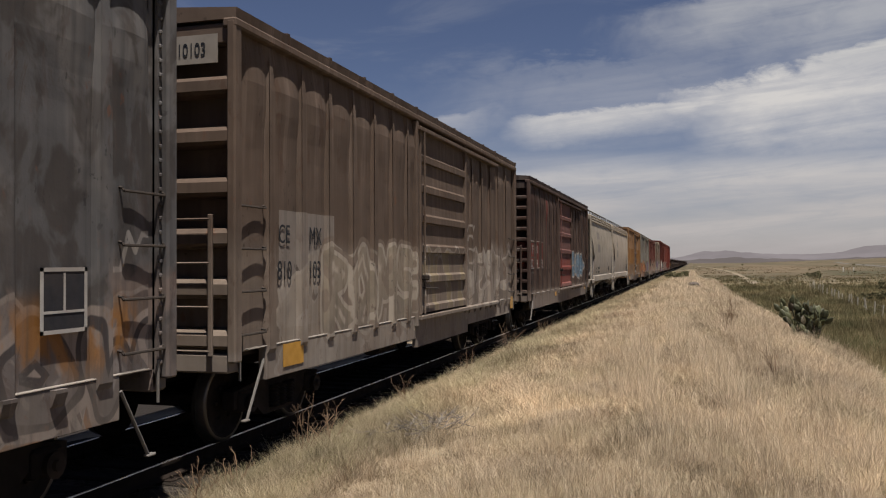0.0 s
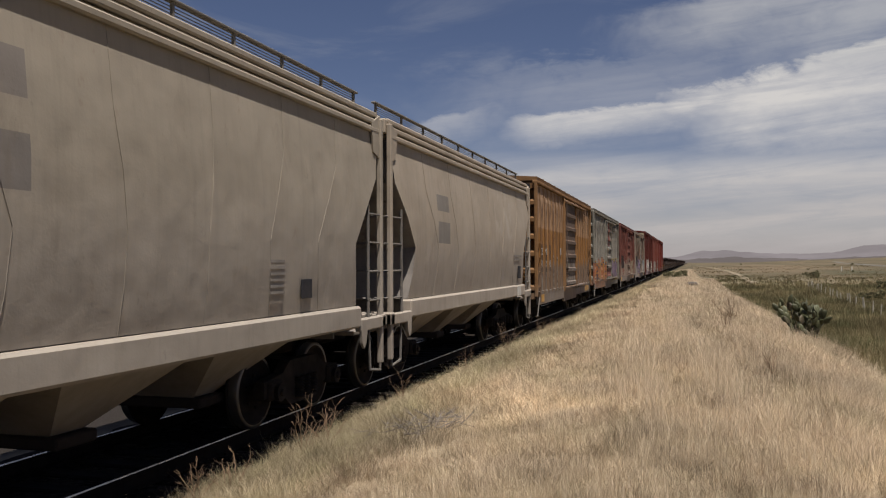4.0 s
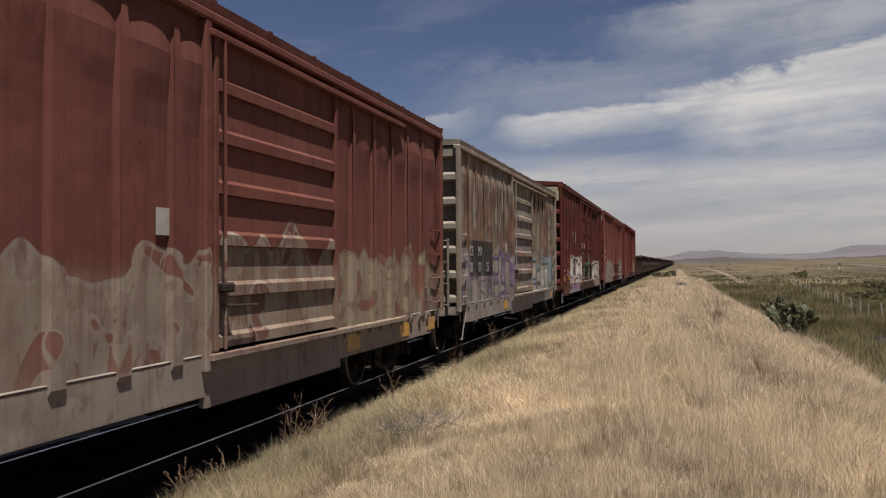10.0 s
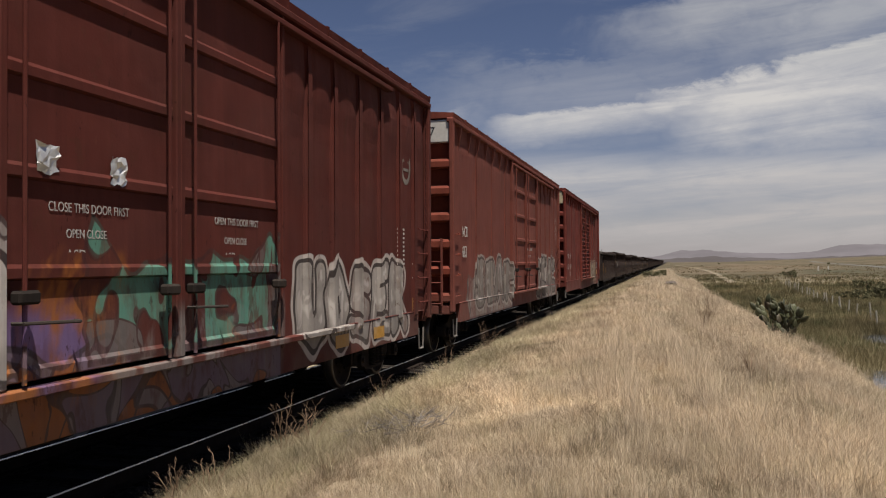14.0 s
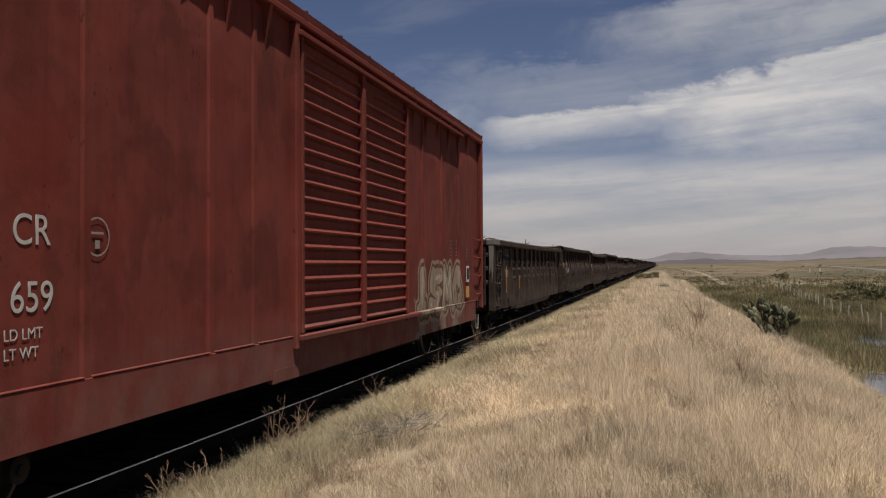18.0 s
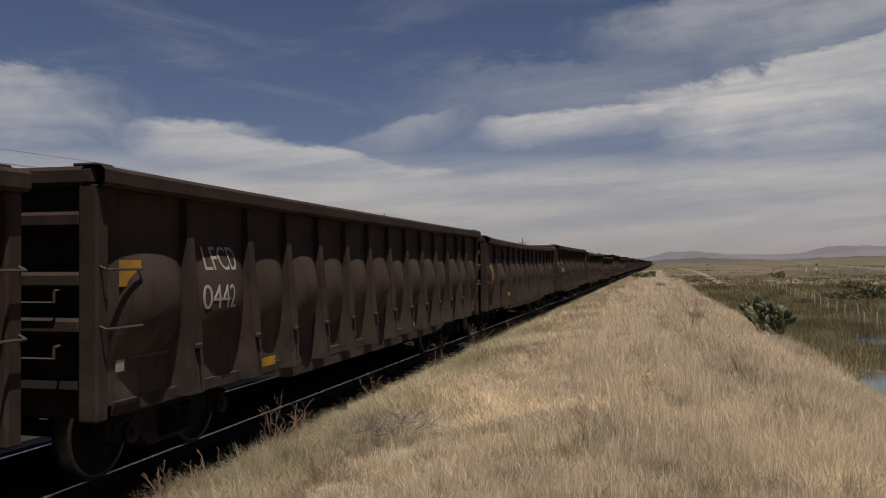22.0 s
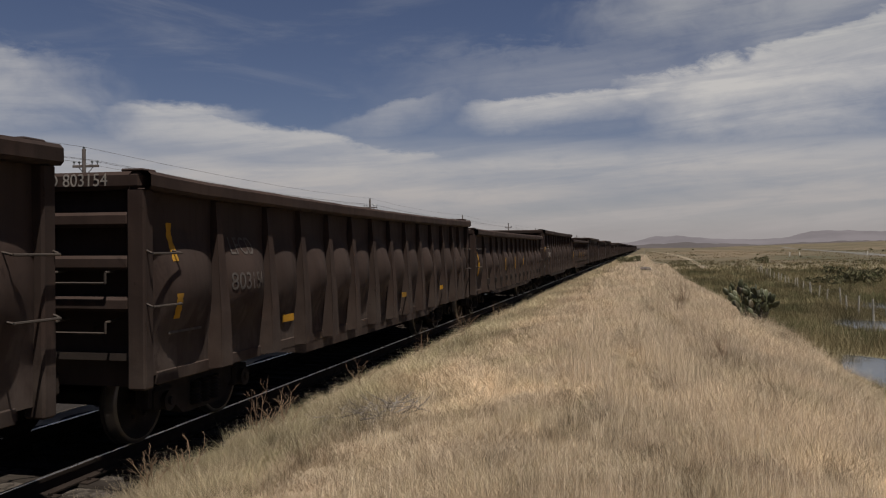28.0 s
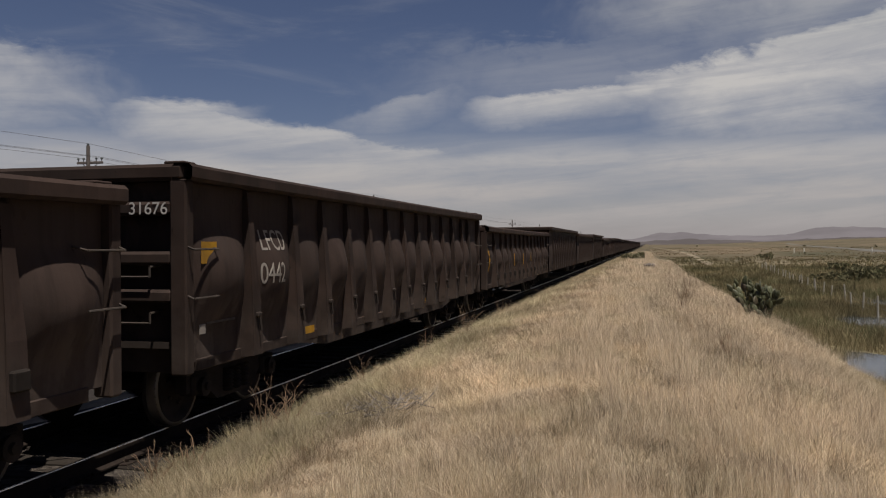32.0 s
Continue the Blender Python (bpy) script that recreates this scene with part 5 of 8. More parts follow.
for k in range(9):
    # one plain curl or bar to each sign of the upright company mark
    b, zc = Solid(), 2.06 + 0.232 * k
    if k in (1, 4, 7):
        for q in range(9):
            t, u = 6.2832 * q / 9, 6.2832 * (q + 1) / 9
            b.add([(1.492, 3.17 + 0.09 * f * math.cos(e), zc + 0.085 * f * math.sin(e)) for e in (t, u) for f in (0.68, 1.0)], [(0, 1, 3, 2)])
    else:
        b.prism([(3.08, zc - 0.07), (3.27, zc - 0.05), (3.27, zc + 0.06), (3.08, zc + 0.04)], 0, 1.49, 1.494)
    part("company_mark", b, M_seam, car)
flank_box(car, "mark_bar", 3.06, 3.28, 1.84, 1.9, 1.492, M_dusty_white)
flank_box(car, "sill_reflector", 4.9, 5.2, 0.92, 1.06, 1.518, M_yellow)
flank_box(car, "sill_reflector", 13.2, 13.5, 0.92, 1.06, 1.518, M_yellow)
CARS.append((car, 24.5))

P_chalk = paint("chalky_grey_hopper_paint", (0.40, 0.372, 0.318), [("below", 2.5, (0.44, 0.425, 0.40), 0.5, 0.6), ("band", 2.7, 3.9, 3.2, 3.55, (0.22, 0.21, 0.21), 0.8), ("band", 2.7, 3.9, 2.55, 2.95, (0.20, 0.195, 0.2), 0.8),
    ("band", 1.32, 1.42, 1.5, 2.3, (0.36, 0.17, 0.10), 0.6)], rust=0.18, seed=5, streak=0.16, rough=0.5, grime=0.3)
# darker copy of the hopper grey: the ends' shade is put into the colour
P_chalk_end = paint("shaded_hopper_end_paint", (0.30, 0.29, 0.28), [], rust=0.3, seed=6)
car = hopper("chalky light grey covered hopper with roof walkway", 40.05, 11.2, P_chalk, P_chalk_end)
letters("LD LMT", 0.14, on_flank(1.575, 2.05, 1.72), M_ink, car)
letters("LT WT", 0.14, on_flank(1.56, 2.05, 1.52), M_ink, car)
for y, w in ((3.0, 0.6), (3.0, 0.5)):
    flank_box(car, "lettering", y, y + w, 1.74 if w > 0.55 else 1.54, 1.84 if w > 0.55 else 1.63, 1.575, M_ink)
flank_box(car, "data_panel", 8.3, 8.6, 1.62, 1.85, 1.572, M_ink)
for k in range(6):
    flank_box(car, "stencil_line", 7.5, 7.85, 1.7 + 0.07 * k, 1.73 + 0.07 * k, 1.58, P_chalk_end)
CARS.append((car, 40.05))
P_bone = paint("bone_grey_hopper_paint", (0.46, 0.415, 0.35), [("below", 2.3, (0.46, 0.44, 0.41), 0.5, 0.6), ("patch", 7.3, 9.4, 2.6, 3.7, (0.56, 0.53, 0.48), 0.5, 2.2), ("band", 2.6, 3.4, 3.0, 3.3, (0.2, 0.2, 0.2), 0.8), ("band", 2.6, 3.4, 2.4, 2.8, (0.2, 0.2, 0.2), 0.8)],
    rust=0.15, seed=7, streak=0.18, rough=0.5, grime=0.35)
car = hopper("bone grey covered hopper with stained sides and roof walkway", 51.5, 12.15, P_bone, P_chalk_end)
flank_box(car, "data_panel", 10.2, 10.6, 1.62, 1.95, 1.575, M_ink)
for k in range(2):
    for q in range(4):
        flank_box(car, "stencil_line", 9.6 + 0.26 * q, 9.6 + 0.26 * q + (0.2 if (q + k) % 3 else 0.14), 2.1 + 0.1 * k, 2.14 + 0.1 * k, 1.596, P_chalk_end)
flank_box(car, "faded_panel", 10.0, 10.5, 1.16, 1.4, 1.602, M_white)
CARS.append((car, 51.5))

P_ochre = coats("ochre_car_paint", (0.46, 0.315, 0.21), [("below", 3.12, (0.27, 0.135, 0.05), 0.012, 0.88), ("band", 9.5, 15, 1.0, 5.0, (0.33, 0.18, 0.07), 0.6), ("patch", 0.2, 6.0, 2.0, 4.5, (0.14, 0.075, 0.045), 0.6, 2.6), ("patch", 9.5, 14.8, 3.2, 4.6, (0.10, 0.07, 0.05), 0.55, 1.3), ("below", 1.9, (0.19, 0.132, 0.10), 0.3, 0.75),
    ("piece", 1.0, 6.0, 0.75, 1.95, (0.21, 0.19, 0.175), (0.11, 0.088, 0.072), (0.30, 0.31, 0.30), (0.07, 0.06, 0.055), 0.92, 1.3, 4.0), ("tag", 3.3, 6.0, 1.15, 2.2, (0.27, 0.25, 0.22), (0.085, 0.066, 0.055), (0.34, 0.33, 0.30), "CRU", 4.0), ("piece", 9.5, 14.7, 0.6, 2.15, (0.25, 0.24, 0.25), (0.21, 0.20, 0.225), (0.30, 0.28, 0.275), (0.17, 0.15, 0.15), 0.92, 1.2, 6.5), ("patch", 9.4, 14.7, 0.8, 1.9, (0.12, 0.09, 0.075), 0.8, 2.6),
    ("below", 1.12, (0.30, 0.27, 0.245), 0.03, 0.7), ("band", 0.95, 3.3, 1.74, 2.62, (0.03, 0.031, 0.035), 0.93)], rust=0.95, rust_color=(0.10, 0.045, 0.02), seed=8, door=(6.1, 9.3))
P_dun = paint("dun_brown_door_paint", (0.155, 0.115, 0.095), [("piece", 6.2, 9.4, 0.5, 2.1, (0.13, 0.11, 0.105), (0.24, 0.215, 0.20), (0.17, 0.19, 0.15), (0.36, 0.34, 0.32), 0.8, 1.2, 9.0)], rust=0.5, seed=9)
P_amber = paint("amber_end_paint", (0.29, 0.168, 0.08), [], rust=0.6, seed=10)


def chalk_word(c, y, word, x0, z, wide, tall, material):
    """Loose hand-drawn writing on a car's end."""
    r = random.Random(len(word) * 3 + int(z * 10))
    for q, sign in enumerate(word):
        b, lift = Solid(), r.uniform(-0.03, 0.03)
        for g0, h0, g1, h1 in STROKES[sign]:
            bow = r.uniform(-0.025, 0.025)
            pts = [(x0 + wide * (q + 0.86 * (g0 + (g1 - g0) * t)) + bow * math.sin(3.1416 * t), y, z + lift + tall * (h0 + (h1 - h0) * t) + bow * math.sin(3.1416 * t)) for t in (0, 0.25, 0.5, 0.75, 1)]
            b.pipe(pts, 0.012, 4)
        part("chalk_letter", b, material, c)


def numbered_boxcar(label, y0, L, coat, door_coat, end_coat, digits, end_digits, eave=4.55, header=None, shift=0.0, base=(2.17, 1.68), plates=(0.82, 13.36), **more):
    c = boxcar(label, y0, L, eave, coat, ([v + shift for v in (0.66, 1.47, 2.28, 3.09, 3.9, 4.71)] + [5.5], [10.02, 10.88, 11.74, 12.6, 13.48]), (6.1, 9.3), 6, 0.74, door_coat=door_coat, end_coat=end_coat, sill_drop=(6.0, 9.5, 0.62), **more)
    for y, w in ((0.95, "CE"), (1.78, "MX")):
        letters(w, 0.325, on_flank(1.494, y + shift, base[0]), M_dusty_white, c, narrow=0.92)
    for y, w in zip((0.98, 1.82, 2.64), digits):
        letters(w, 0.325, on_flank(1.494, y + shift - (0.06 if len(w) > 2 else 0), base[1]), M_dusty_white, c, narrow=0.92 if len(w) < 3 else 0.8)
    if header:
        part("number_board", Solid().box(0.1, 1.34, 0.03, 0.04, eave - 0.42, eave - 0.1), header, c)
    letters(end_digits, 0.2, on_end(0.78, 0.022, eave - 0.33), M_dusty_white, c, narrow=0.72)
    for y in plates:
        flank_box(c, "sill_reflector", y, y + 0.52, 0.80, 1.03, 1.518, M_yellow)
    flank_box(c, "data_panel", L - 1.29, L - 0.92, 1.26, 1.6, 1.484, M_dusty_white)
    for a, b, d, e in ((0.02, 0.175, 0.11, 0.32), (0.195, 0.35, 0.11, 0.32), (0.02, 0.35, 0.02, 0.09)):
        flank_box(c, "data_panel_field", L - 1.29 + a, L - 1.29 + b, 1.26 + d, 1.26 + e, 1.488, M_ink)
    flank_box(c, "routing_board", 5.2, 5.42, 2.3, 2.55, 1.50, M_dusty_white)
    return c


P_amber_post = paint("amber_post_paint", (0.42, 0.275, 0.165), [("below", 3.12, (0.29, 0.15, 0.05), 0.03, 0.9), ("below", 1.95, (0.19, 0.145, 0.115), 0.15, 0.85)], rust=0.7, seed=27)
car = numbered_boxcar("ochre and brown boxcar with faded paint and sprayed figures", 64.9, 14.8, P_ochre, P_dun, P_amber, ("81", "01", "45"), "810145", header=M_plate, trim=P_amber, grip=P_amber, post_coat=P_amber_post, shift=0.12, base=(2.28, 1.89), plates=(0.97, 12.6, 13.36))
CARS.append((car, 64.9))
P_sage = coats("sage_grey_car_paint", (0.255, 0.258, 0.23), [("stain", 0.2, 5.3, 2.45, 3.95, (0.085, 0.05, 0.036), 0.93, 0.81, 1.65), ("runs", (0.15, 0.105, 0.08), 0.6, 2.2, 3.6), ("patch", 9.6, 14.6, 2.2, 4.3, (0.13, 0.085, 0.06), 0.6, 1.5), ("patch", 9.6, 14.6, 2.0, 3.4, (0.06, 0.05, 0.042), 0.6, 3.8), ("band", 1.05, 3.42, 1.74, 2.82, (0.03, 0.031, 0.035), 0.93), ("piece", -0.3, 6.3, 0.4, 2.0, (0.42, 0.16, 0.065), (0.36, 0.125, 0.06), (0.07, 0.065, 0.10), (0.16, 0.065, 0.055), 0.93, 0.95, 10.0), ("band", 5.7, 9.5, 0.4, 1.12, (0.2, 0.17, 0.15), 0.9),
    ("tag", 0.3, 6.1, 0.7, 2.1, (0.44, 0.165, 0.065), (0.07, 0.065, 0.10), (0.36, 0.20, 0.05), "SNAK", 10.0), ("piece", 9.5, 14.3, 0.95, 2.15, (0.16, 0.15, 0.13), (0.21, 0.205, 0.18), (0.30, 0.235, 0.06), (0.30, 0.235, 0.06), 0.85, 1.3, 11.0), ("tag", 9.5, 14.2, 0.95, 2.2, (0.225, 0.175, 0.275), (0.075, 0.07, 0.075), (0.33, 0.26, 0.07), "AWEN", 11.0)], rust=0.8, seed=11, door=(6.1, 9.3))
P_sage_door = paint("sage_and_red_door_paint", (0.28, 0.285, 0.265), [("band", 7.2, 8.6, 2.95, 4.6, (0.24, 0.07, 0.055), 0.9), ("band", 6.1, 9.4, 1.25, 1.7, (0.25, 0.06, 0.05), 0.8), ("patch", 6.1, 9.3, 1.6, 2.8, (0.19, 0.15, 0.13), 0.6, 1.3)], rust=0.6, seed=12)
P_sage_post = paint("worn_sage_post_paint", (0.33, 0.33, 0.305), [("piece", -0.3, 6.3, 0.4, 2.0, (0.44, 0.19, 0.09), (0.38, 0.15, 0.075), (0.07, 0.065, 0.10), (0.16, 0.065, 0.055), 0.85, 0.95, 10.0), ("piece", 9.5, 14.3, 0.95, 2.15, (0.21, 0.20, 0.18), (0.25, 0.20, 0.27), (0.32, 0.25, 0.08), (0.30, 0.235, 0.06), 0.8, 1.3, 11.0), ("tag", 0.3, 6.1, 0.7, 2.1, (0.44, 0.18, 0.075), (0.07, 0.065, 0.10), (0.36, 0.20, 0.05), "SNAK", 10.0), ("tag", 9.5, 14.2, 0.95, 2.2, (0.24, 0.19, 0.285), (0.075, 0.07, 0.075), (0.33, 0.26, 0.07), "AWEN", 11.0), ("runs", (0.15, 0.105, 0.08), 0.5, 2.2, 3.6)], rust=0.8, seed=31)
P_sage_end = paint("sage_end_paint", (0.33, 0.34, 0.315), [], rust=0.35, seed=13)
car = numbered_boxcar("sage grey boxcar with orange, violet and yellow sprayed figures", 81.15, 14.8, P_sage, P_sage_door, P_sage_end, ("810", "146"), "10146", header=M_plate, grip=P_sage_end, shift=0.25, base=(2.40, 2.01), plates=(), post_coat=P_sage_post)
CARS.append((car, 81.15))
P_brick = coats("brick_red_car_paint", (0.195, 0.074, 0.061), [("below", 1.95, (0.33, 0.27, 0.225), 0.22, 0.55), ("piece", 0.3, 6.0, 0.75, 2.15, (0.31, 0.265, 0.225), (0.35, 0.31, 0.26), (0.26, 0.13, 0.105), (0.38, 0.35, 0.31), 0.85, 1.3, 12.0), ("piece", 6.2, 9.4, 0.6, 2.3, (0.32, 0.28, 0.225), (0.24, 0.19, 0.155), (0.17, 0.09, 0.075), (0.36, 0.33, 0.29), 0.85, 1.1, 12.6), ("piece", 9.4, 14.3, 0.75, 2.2, (0.36, 0.33, 0.245), (0.34, 0.305, 0.235), (0.27, 0.13, 0.10), (0.24, 0.19, 0.15), 0.92, 1.3, 13.0), ("below", 1.12, (0.37, 0.34, 0.31), 0.03, 0.7), ("band", 0.78, 3.2, 1.63, 2.5, (0.03, 0.031, 0.035), 0.93)],
    rust=0.4, seed=14, door=(6.1, 9.3))
car = numbered_boxcar("brick red boxcar with pale sprayed figures along its lower side", 97.5, 14.75, P_brick, None, P_brick[0], ("81", "01", "51"), "10151", header=M_plate, grip=P_brick[0], plates=(0.82, 9.75, 12.1, 13.7))
CARS.append((car, 97.5))
P_bare = coats("peeling_grey_car_paint", (0.33, 0.295, 0.25), [("runs", (0.21, 0.10, 0.06), 0.8, 2.0, 3.2), ("patch", 0.4, 14.5, 2.2, 4.5, (0.23, 0.105, 0.066), 0.7, 1.1), ("patch", 0.4, 14.5, 1.8, 4.0, (0.085, 0.062, 0.05), 0.6, 3.2), ("piece", 0.3, 6.2, 0.6, 2.3, (0.23, 0.165, 0.33), (0.31, 0.28, 0.33), (0.36, 0.345, 0.345), (0.20, 0.16, 0.26), 0.85, 1.1, 15.0), ("piece", 0.6, 5.9, 0.6, 1.7, (0.36, 0.345, 0.345), (0.30, 0.285, 0.29), (0.10, 0.17, 0.13), (0.09, 0.08, 0.095), 0.9, 1.4, 15.5), ("tag", 3.2, 5.9, 1.0, 2.3, (0.38, 0.365, 0.365), (0.10, 0.09, 0.11), (0.23, 0.165, 0.33), "CIR", 15.0),
    ("piece", 9.4, 14.5, 0.7, 2.2, (0.22, 0.34, 0.42), (0.30, 0.36, 0.40), (0.38, 0.37, 0.37), (0.22, 0.34, 0.42), 0.85, 1.0, 16.0), ("tag", 9.4, 14.4, 0.72, 2.15, (0.46, 0.445, 0.44), (0.07, 0.065, 0.07), (0.24, 0.36, 0.44), "OSAI", 16.0), ("below", 1.12, (0.41, 0.38, 0.37), 0.03, 0.6), ("band", 0.98, 3.36, 1.72, 2.55, (0.03, 0.031, 0.035), 0.93)], rust=0.9, seed=15, door=(6.1, 9.3))
P_bare_door = paint("ivory_door_paint", (0.37, 0.34, 0.29), [("patch", 6.1, 9.3, 2.6, 4.4, (0.12, 0.09, 0.075), 0.7, 2.4), ("below", 3.0, (0.26, 0.225, 0.19), 0.1, 0.7), ("piece", 6.0, 9.4, 0.5, 2.75, (0.27, 0.23, 0.20), (0.20, 0.16, 0.15), (0.33, 0.24, 0.10), (0.12, 0.12, 0.19), 0.85, 1.5, 17.0), ("piece", 6.0, 9.4, 1.75, 2.55, (0.16, 0.19, 0.30), (0.34, 0.33, 0.33), (0.33, 0.20, 0.18), (0.10, 0.10, 0.16), 0.8, 2.2, 17.7), ("tag", 6.3, 9.2, 1.2, 2.3, (0.33, 0.30, 0.30), (0.20, 0.10, 0.10), (0.36, 0.29, 0.13), "OSC", 17.0)], rust=0.7, seed=16)
P_bare_end = paint("pale_end_paint", (0.38, 0.365, 0.325), [], rust=0.6, seed=17)
car = numbered_boxcar("peeling grey and rust boxcar with large white sprayed letters", 113.6, 14.8, P_bare, P_bare_door, P_bare_end, ("81", "01", "35"), "10135", grip=P_bare_end, shift=0.2, base=(2.2, 1.83), plates=(4.9, 13.36))
CARS.append((car, 113.6))

P_oxide = coats("deep_oxide_red_paint", (0.122, 0.03, 0.023), [("patch", 2.6, 8.0, 0.75, 1.7, (0.22, 0.16, 0.36), 0.9, 0.9), ("patch", 2.4, 8.6, 0.7, 2.1, (0.40, 0.15, 0.035), 0.9, 1.2), ("piece", 2.5, 7.1, 0.6, 1.75, (0.30, 0.23, 0.48), (0.42, 0.38, 0.48), (0.06, 0.05, 0.055), (0.06, 0.05, 0.055), 0.95, 1.4, 21.0), ("piece", 3.3, 7.1, 1.05, 2.25, (0.72, 0.71, 0.69), (0.50, 0.49, 0.485), (0.42, 0.16, 0.035), (0.05, 0.045, 0.05), 0.95, 1.15, 21.5), ("tag", 3.3, 7.1, 1.15, 2.3, (0.80, 0.79, 0.77), (0.05, 0.045, 0.05), (0.55, 0.54, 0.53), "UWM", 21.0), ("patch", 8.0, 11.4, 0.7, 1.6, (0.26, 0.25, 0.25), 0.85, 1.6), ("piece", 6.9, 11.5, 0.6, 1.45, (0.26, 0.24, 0.25), (0.20, 0.16, 0.22), (0.38, 0.14, 0.04), (0.06, 0.05, 0.05), 0.9, 1.6, 22.0), ("piece", 7.9, 11.4, 1.2, 2.2, (0.11, 0.036, 0.03), (0.13, 0.36, 0.29), (0.16, 0.15, 0.15), (0.07, 0.03, 0.03), 0.9, 1.3, 22.5),
    ("tag", 12.0, 16.6, 0.72, 2.15, (0.50, 0.485, 0.465), (0.05, 0.042, 0.042), (0.66, 0.64, 0.62), "UOSER", 23.0)], rust=0.15, seed=18, streak=0.2, dusty=0.2, door=(6.9, 11.45))
P_oxide_plain = paint("plain_oxide_red_paint", (0.155, 0.036, 0.028), [], rust=0.15, seed=19, streak=0.2, dusty=0.2)
P_cream = paint("cream_header_paint", (0.62, 0.56, 0.40), [], rust=0.2, seed=20, streak=0.2)
car = boxcar("tall oxide red boxcar with plug doors and bright sprayed figures", 130.05, 18.05, 5.12, P_oxide, ([0.75, 1.7, 2.68, 3.66, 4.6, 5.6, 6.45], [12.3, 13.2, 14.2, 15.2, 16.2, 17.1]), (6.9, 11.45), 5, 0.72, end_coat=P_oxide_plain, roof_coat=P_oxide_plain, grip=P_oxide_plain, double="plug", top_panel=P_cream, cap=0.66, dash=False, bulge=0.012)
number_bars(car, [(1.09, 2.59), (1.37, 2.59), (2.04, 2.6), (2.31, 2.6)], 0.23, 0.30, 1.479, M_stencil)
for y, w in ((1.03, "761"), (2.0, "327")):
    letters(w, 0.43, on_flank(1.481, y, 2.04), M_stencil, car, narrow=0.8)
for y, z, w in ((1.25, 1.62, "LD LMT"), (1.25, 1.43, "LT  WT"), (2.06, 1.66, "205400"), (2.13, 1.48, "80600")):
    letters(w, 0.13, on_flank(1.479, y, z), M_white, car, narrow=0.76)
# chalked scribbles: one by the ladder, one under the number
for sy, sz, w, h, seed in ((0.42, 2.14, 0.2, 0.26, 3), (1.05, 1.72, 0.5, 0.24, 5), (1.2, 1.24, 0.42, 0.12, 8)):
    r = random.Random(seed)
    pts = [(1.479, sy + w * (0.5 + 0.5 * math.sin(k * 1.9 + seed) * r.uniform(0.5, 1.0)), sz + h * (0.5 + 0.5 * math.cos(k * 1.3) * r.uniform(0.4, 1.0))) for k in range(15)]
    part("chalk_scribble", Solid().pipe(pts, 0.004, 4), M_stencil, car, "thin chalk scribble")
letters("761327", 0.24, on_end(0.42, 0.036, 4.78), M_ink, car)
flank_box(car, "sill_reflector", 1.0, 1.45, 1.26, 1.44, 1.494, M_yellow)
for y in (14.8, 13.2):
    flank_box(car, "sill_reflector", y, y + 0.5, 0.84, 1.02, 1.518, M_yellow)
flank_box(car, "sill_reflector", 17.0, 17.3, 1.15, 1.4, 1.494, M_yellow)
ring = Solid()
for k in range(44):
    # a spray stroke, thick at the top, that runs out before it closes
    a, b = radians(112 - 7.6 * k), radians(112 - 7.6 * (k + 1))
    ring.add([(1.486, 4.78 + (0.62 - u * (0.13 + 0.09 * math.cos(q - 1.0))) * math.cos(q), 3.2 + (0.36 - u * (0.05 + 0.035 * math.cos(q - 1.0))) * math.sin(q)) for q in (a, b) for u in (0.0, 1.0)], [(0, 1, 3, 2)])
part("sprayed_ring", ring, plain("pale_green_spray", (0.24, 0.37, 0.31), 0.8, 0, 0.5, 7, (0.12, 0.08, 0.06), 0.5), car, "pale green sprayed ring")
for y, z, t in ((7.45, 2.44, "CLOSE THIS DOOR FIRST"), (9.9, 2.44, "OPEN THIS DOOR FIRST")):
    letters(t, 0.105, on_flank(1.517, y, z), M_dusty_white, car, narrow=0.85)
    letters("OPEN CLOSE", 0.10, on_flank(1.517, y + 0.2, z - 0.2), M_dusty_white, car, narrow=0.85)
    letters("ASD", 0.13, on_flank(1.517, y + 0.2, z - 0.38), M_dusty_white, car)
for k, z in enumerate((2.0, 1.75)):
    flank_box(car, "data_panel_line", 17.0, 17.32, z, z + 0.02, 1.494, M_white)
for k in range(9):
    flank_box(car, "stencil_line", 16.1, 16.2, 2.0 + 0.075 * k, 2.035 + 0.075 * k, 1.494, M_white)
    flank_box(car, "stencil_line", 16.4, 16.5, 2.0 + 0.075 * k, 2.035 + 0.075 * k, 1.494, M_white)
mark = Solid()
for k in range(24):
    a, b = 6.2832 * k / 24, 6.2832 * (k + 1) / 24
    mark.add([(1.486, 16.65 + 0.27 * q * math.cos(e), 3.75 + 0.33 * q * math.sin(e)) for e in (a, b) for q in (0.72, 1.0)], [(0, 1, 3, 2)])
for z in (3.66, 3.82):
    mark.box(1.484, 1.488, 16.5, 16.8, z, z + 0.05)
part("company_mark", mark, M_seam, car, "pale round company mark")
M_chalk = plain("blue_grey_chalk", (0.40, 0.42, 0.46), 0.9)
for word, z in (("NOSS", 4.16), ("THE", 3.60), ("BOSS", 3.05)):
    chalk_word(car, 0.185, word, 0.22 if len(word) > 3 else 0.42, z, 0.27, 0.3, M_chalk)
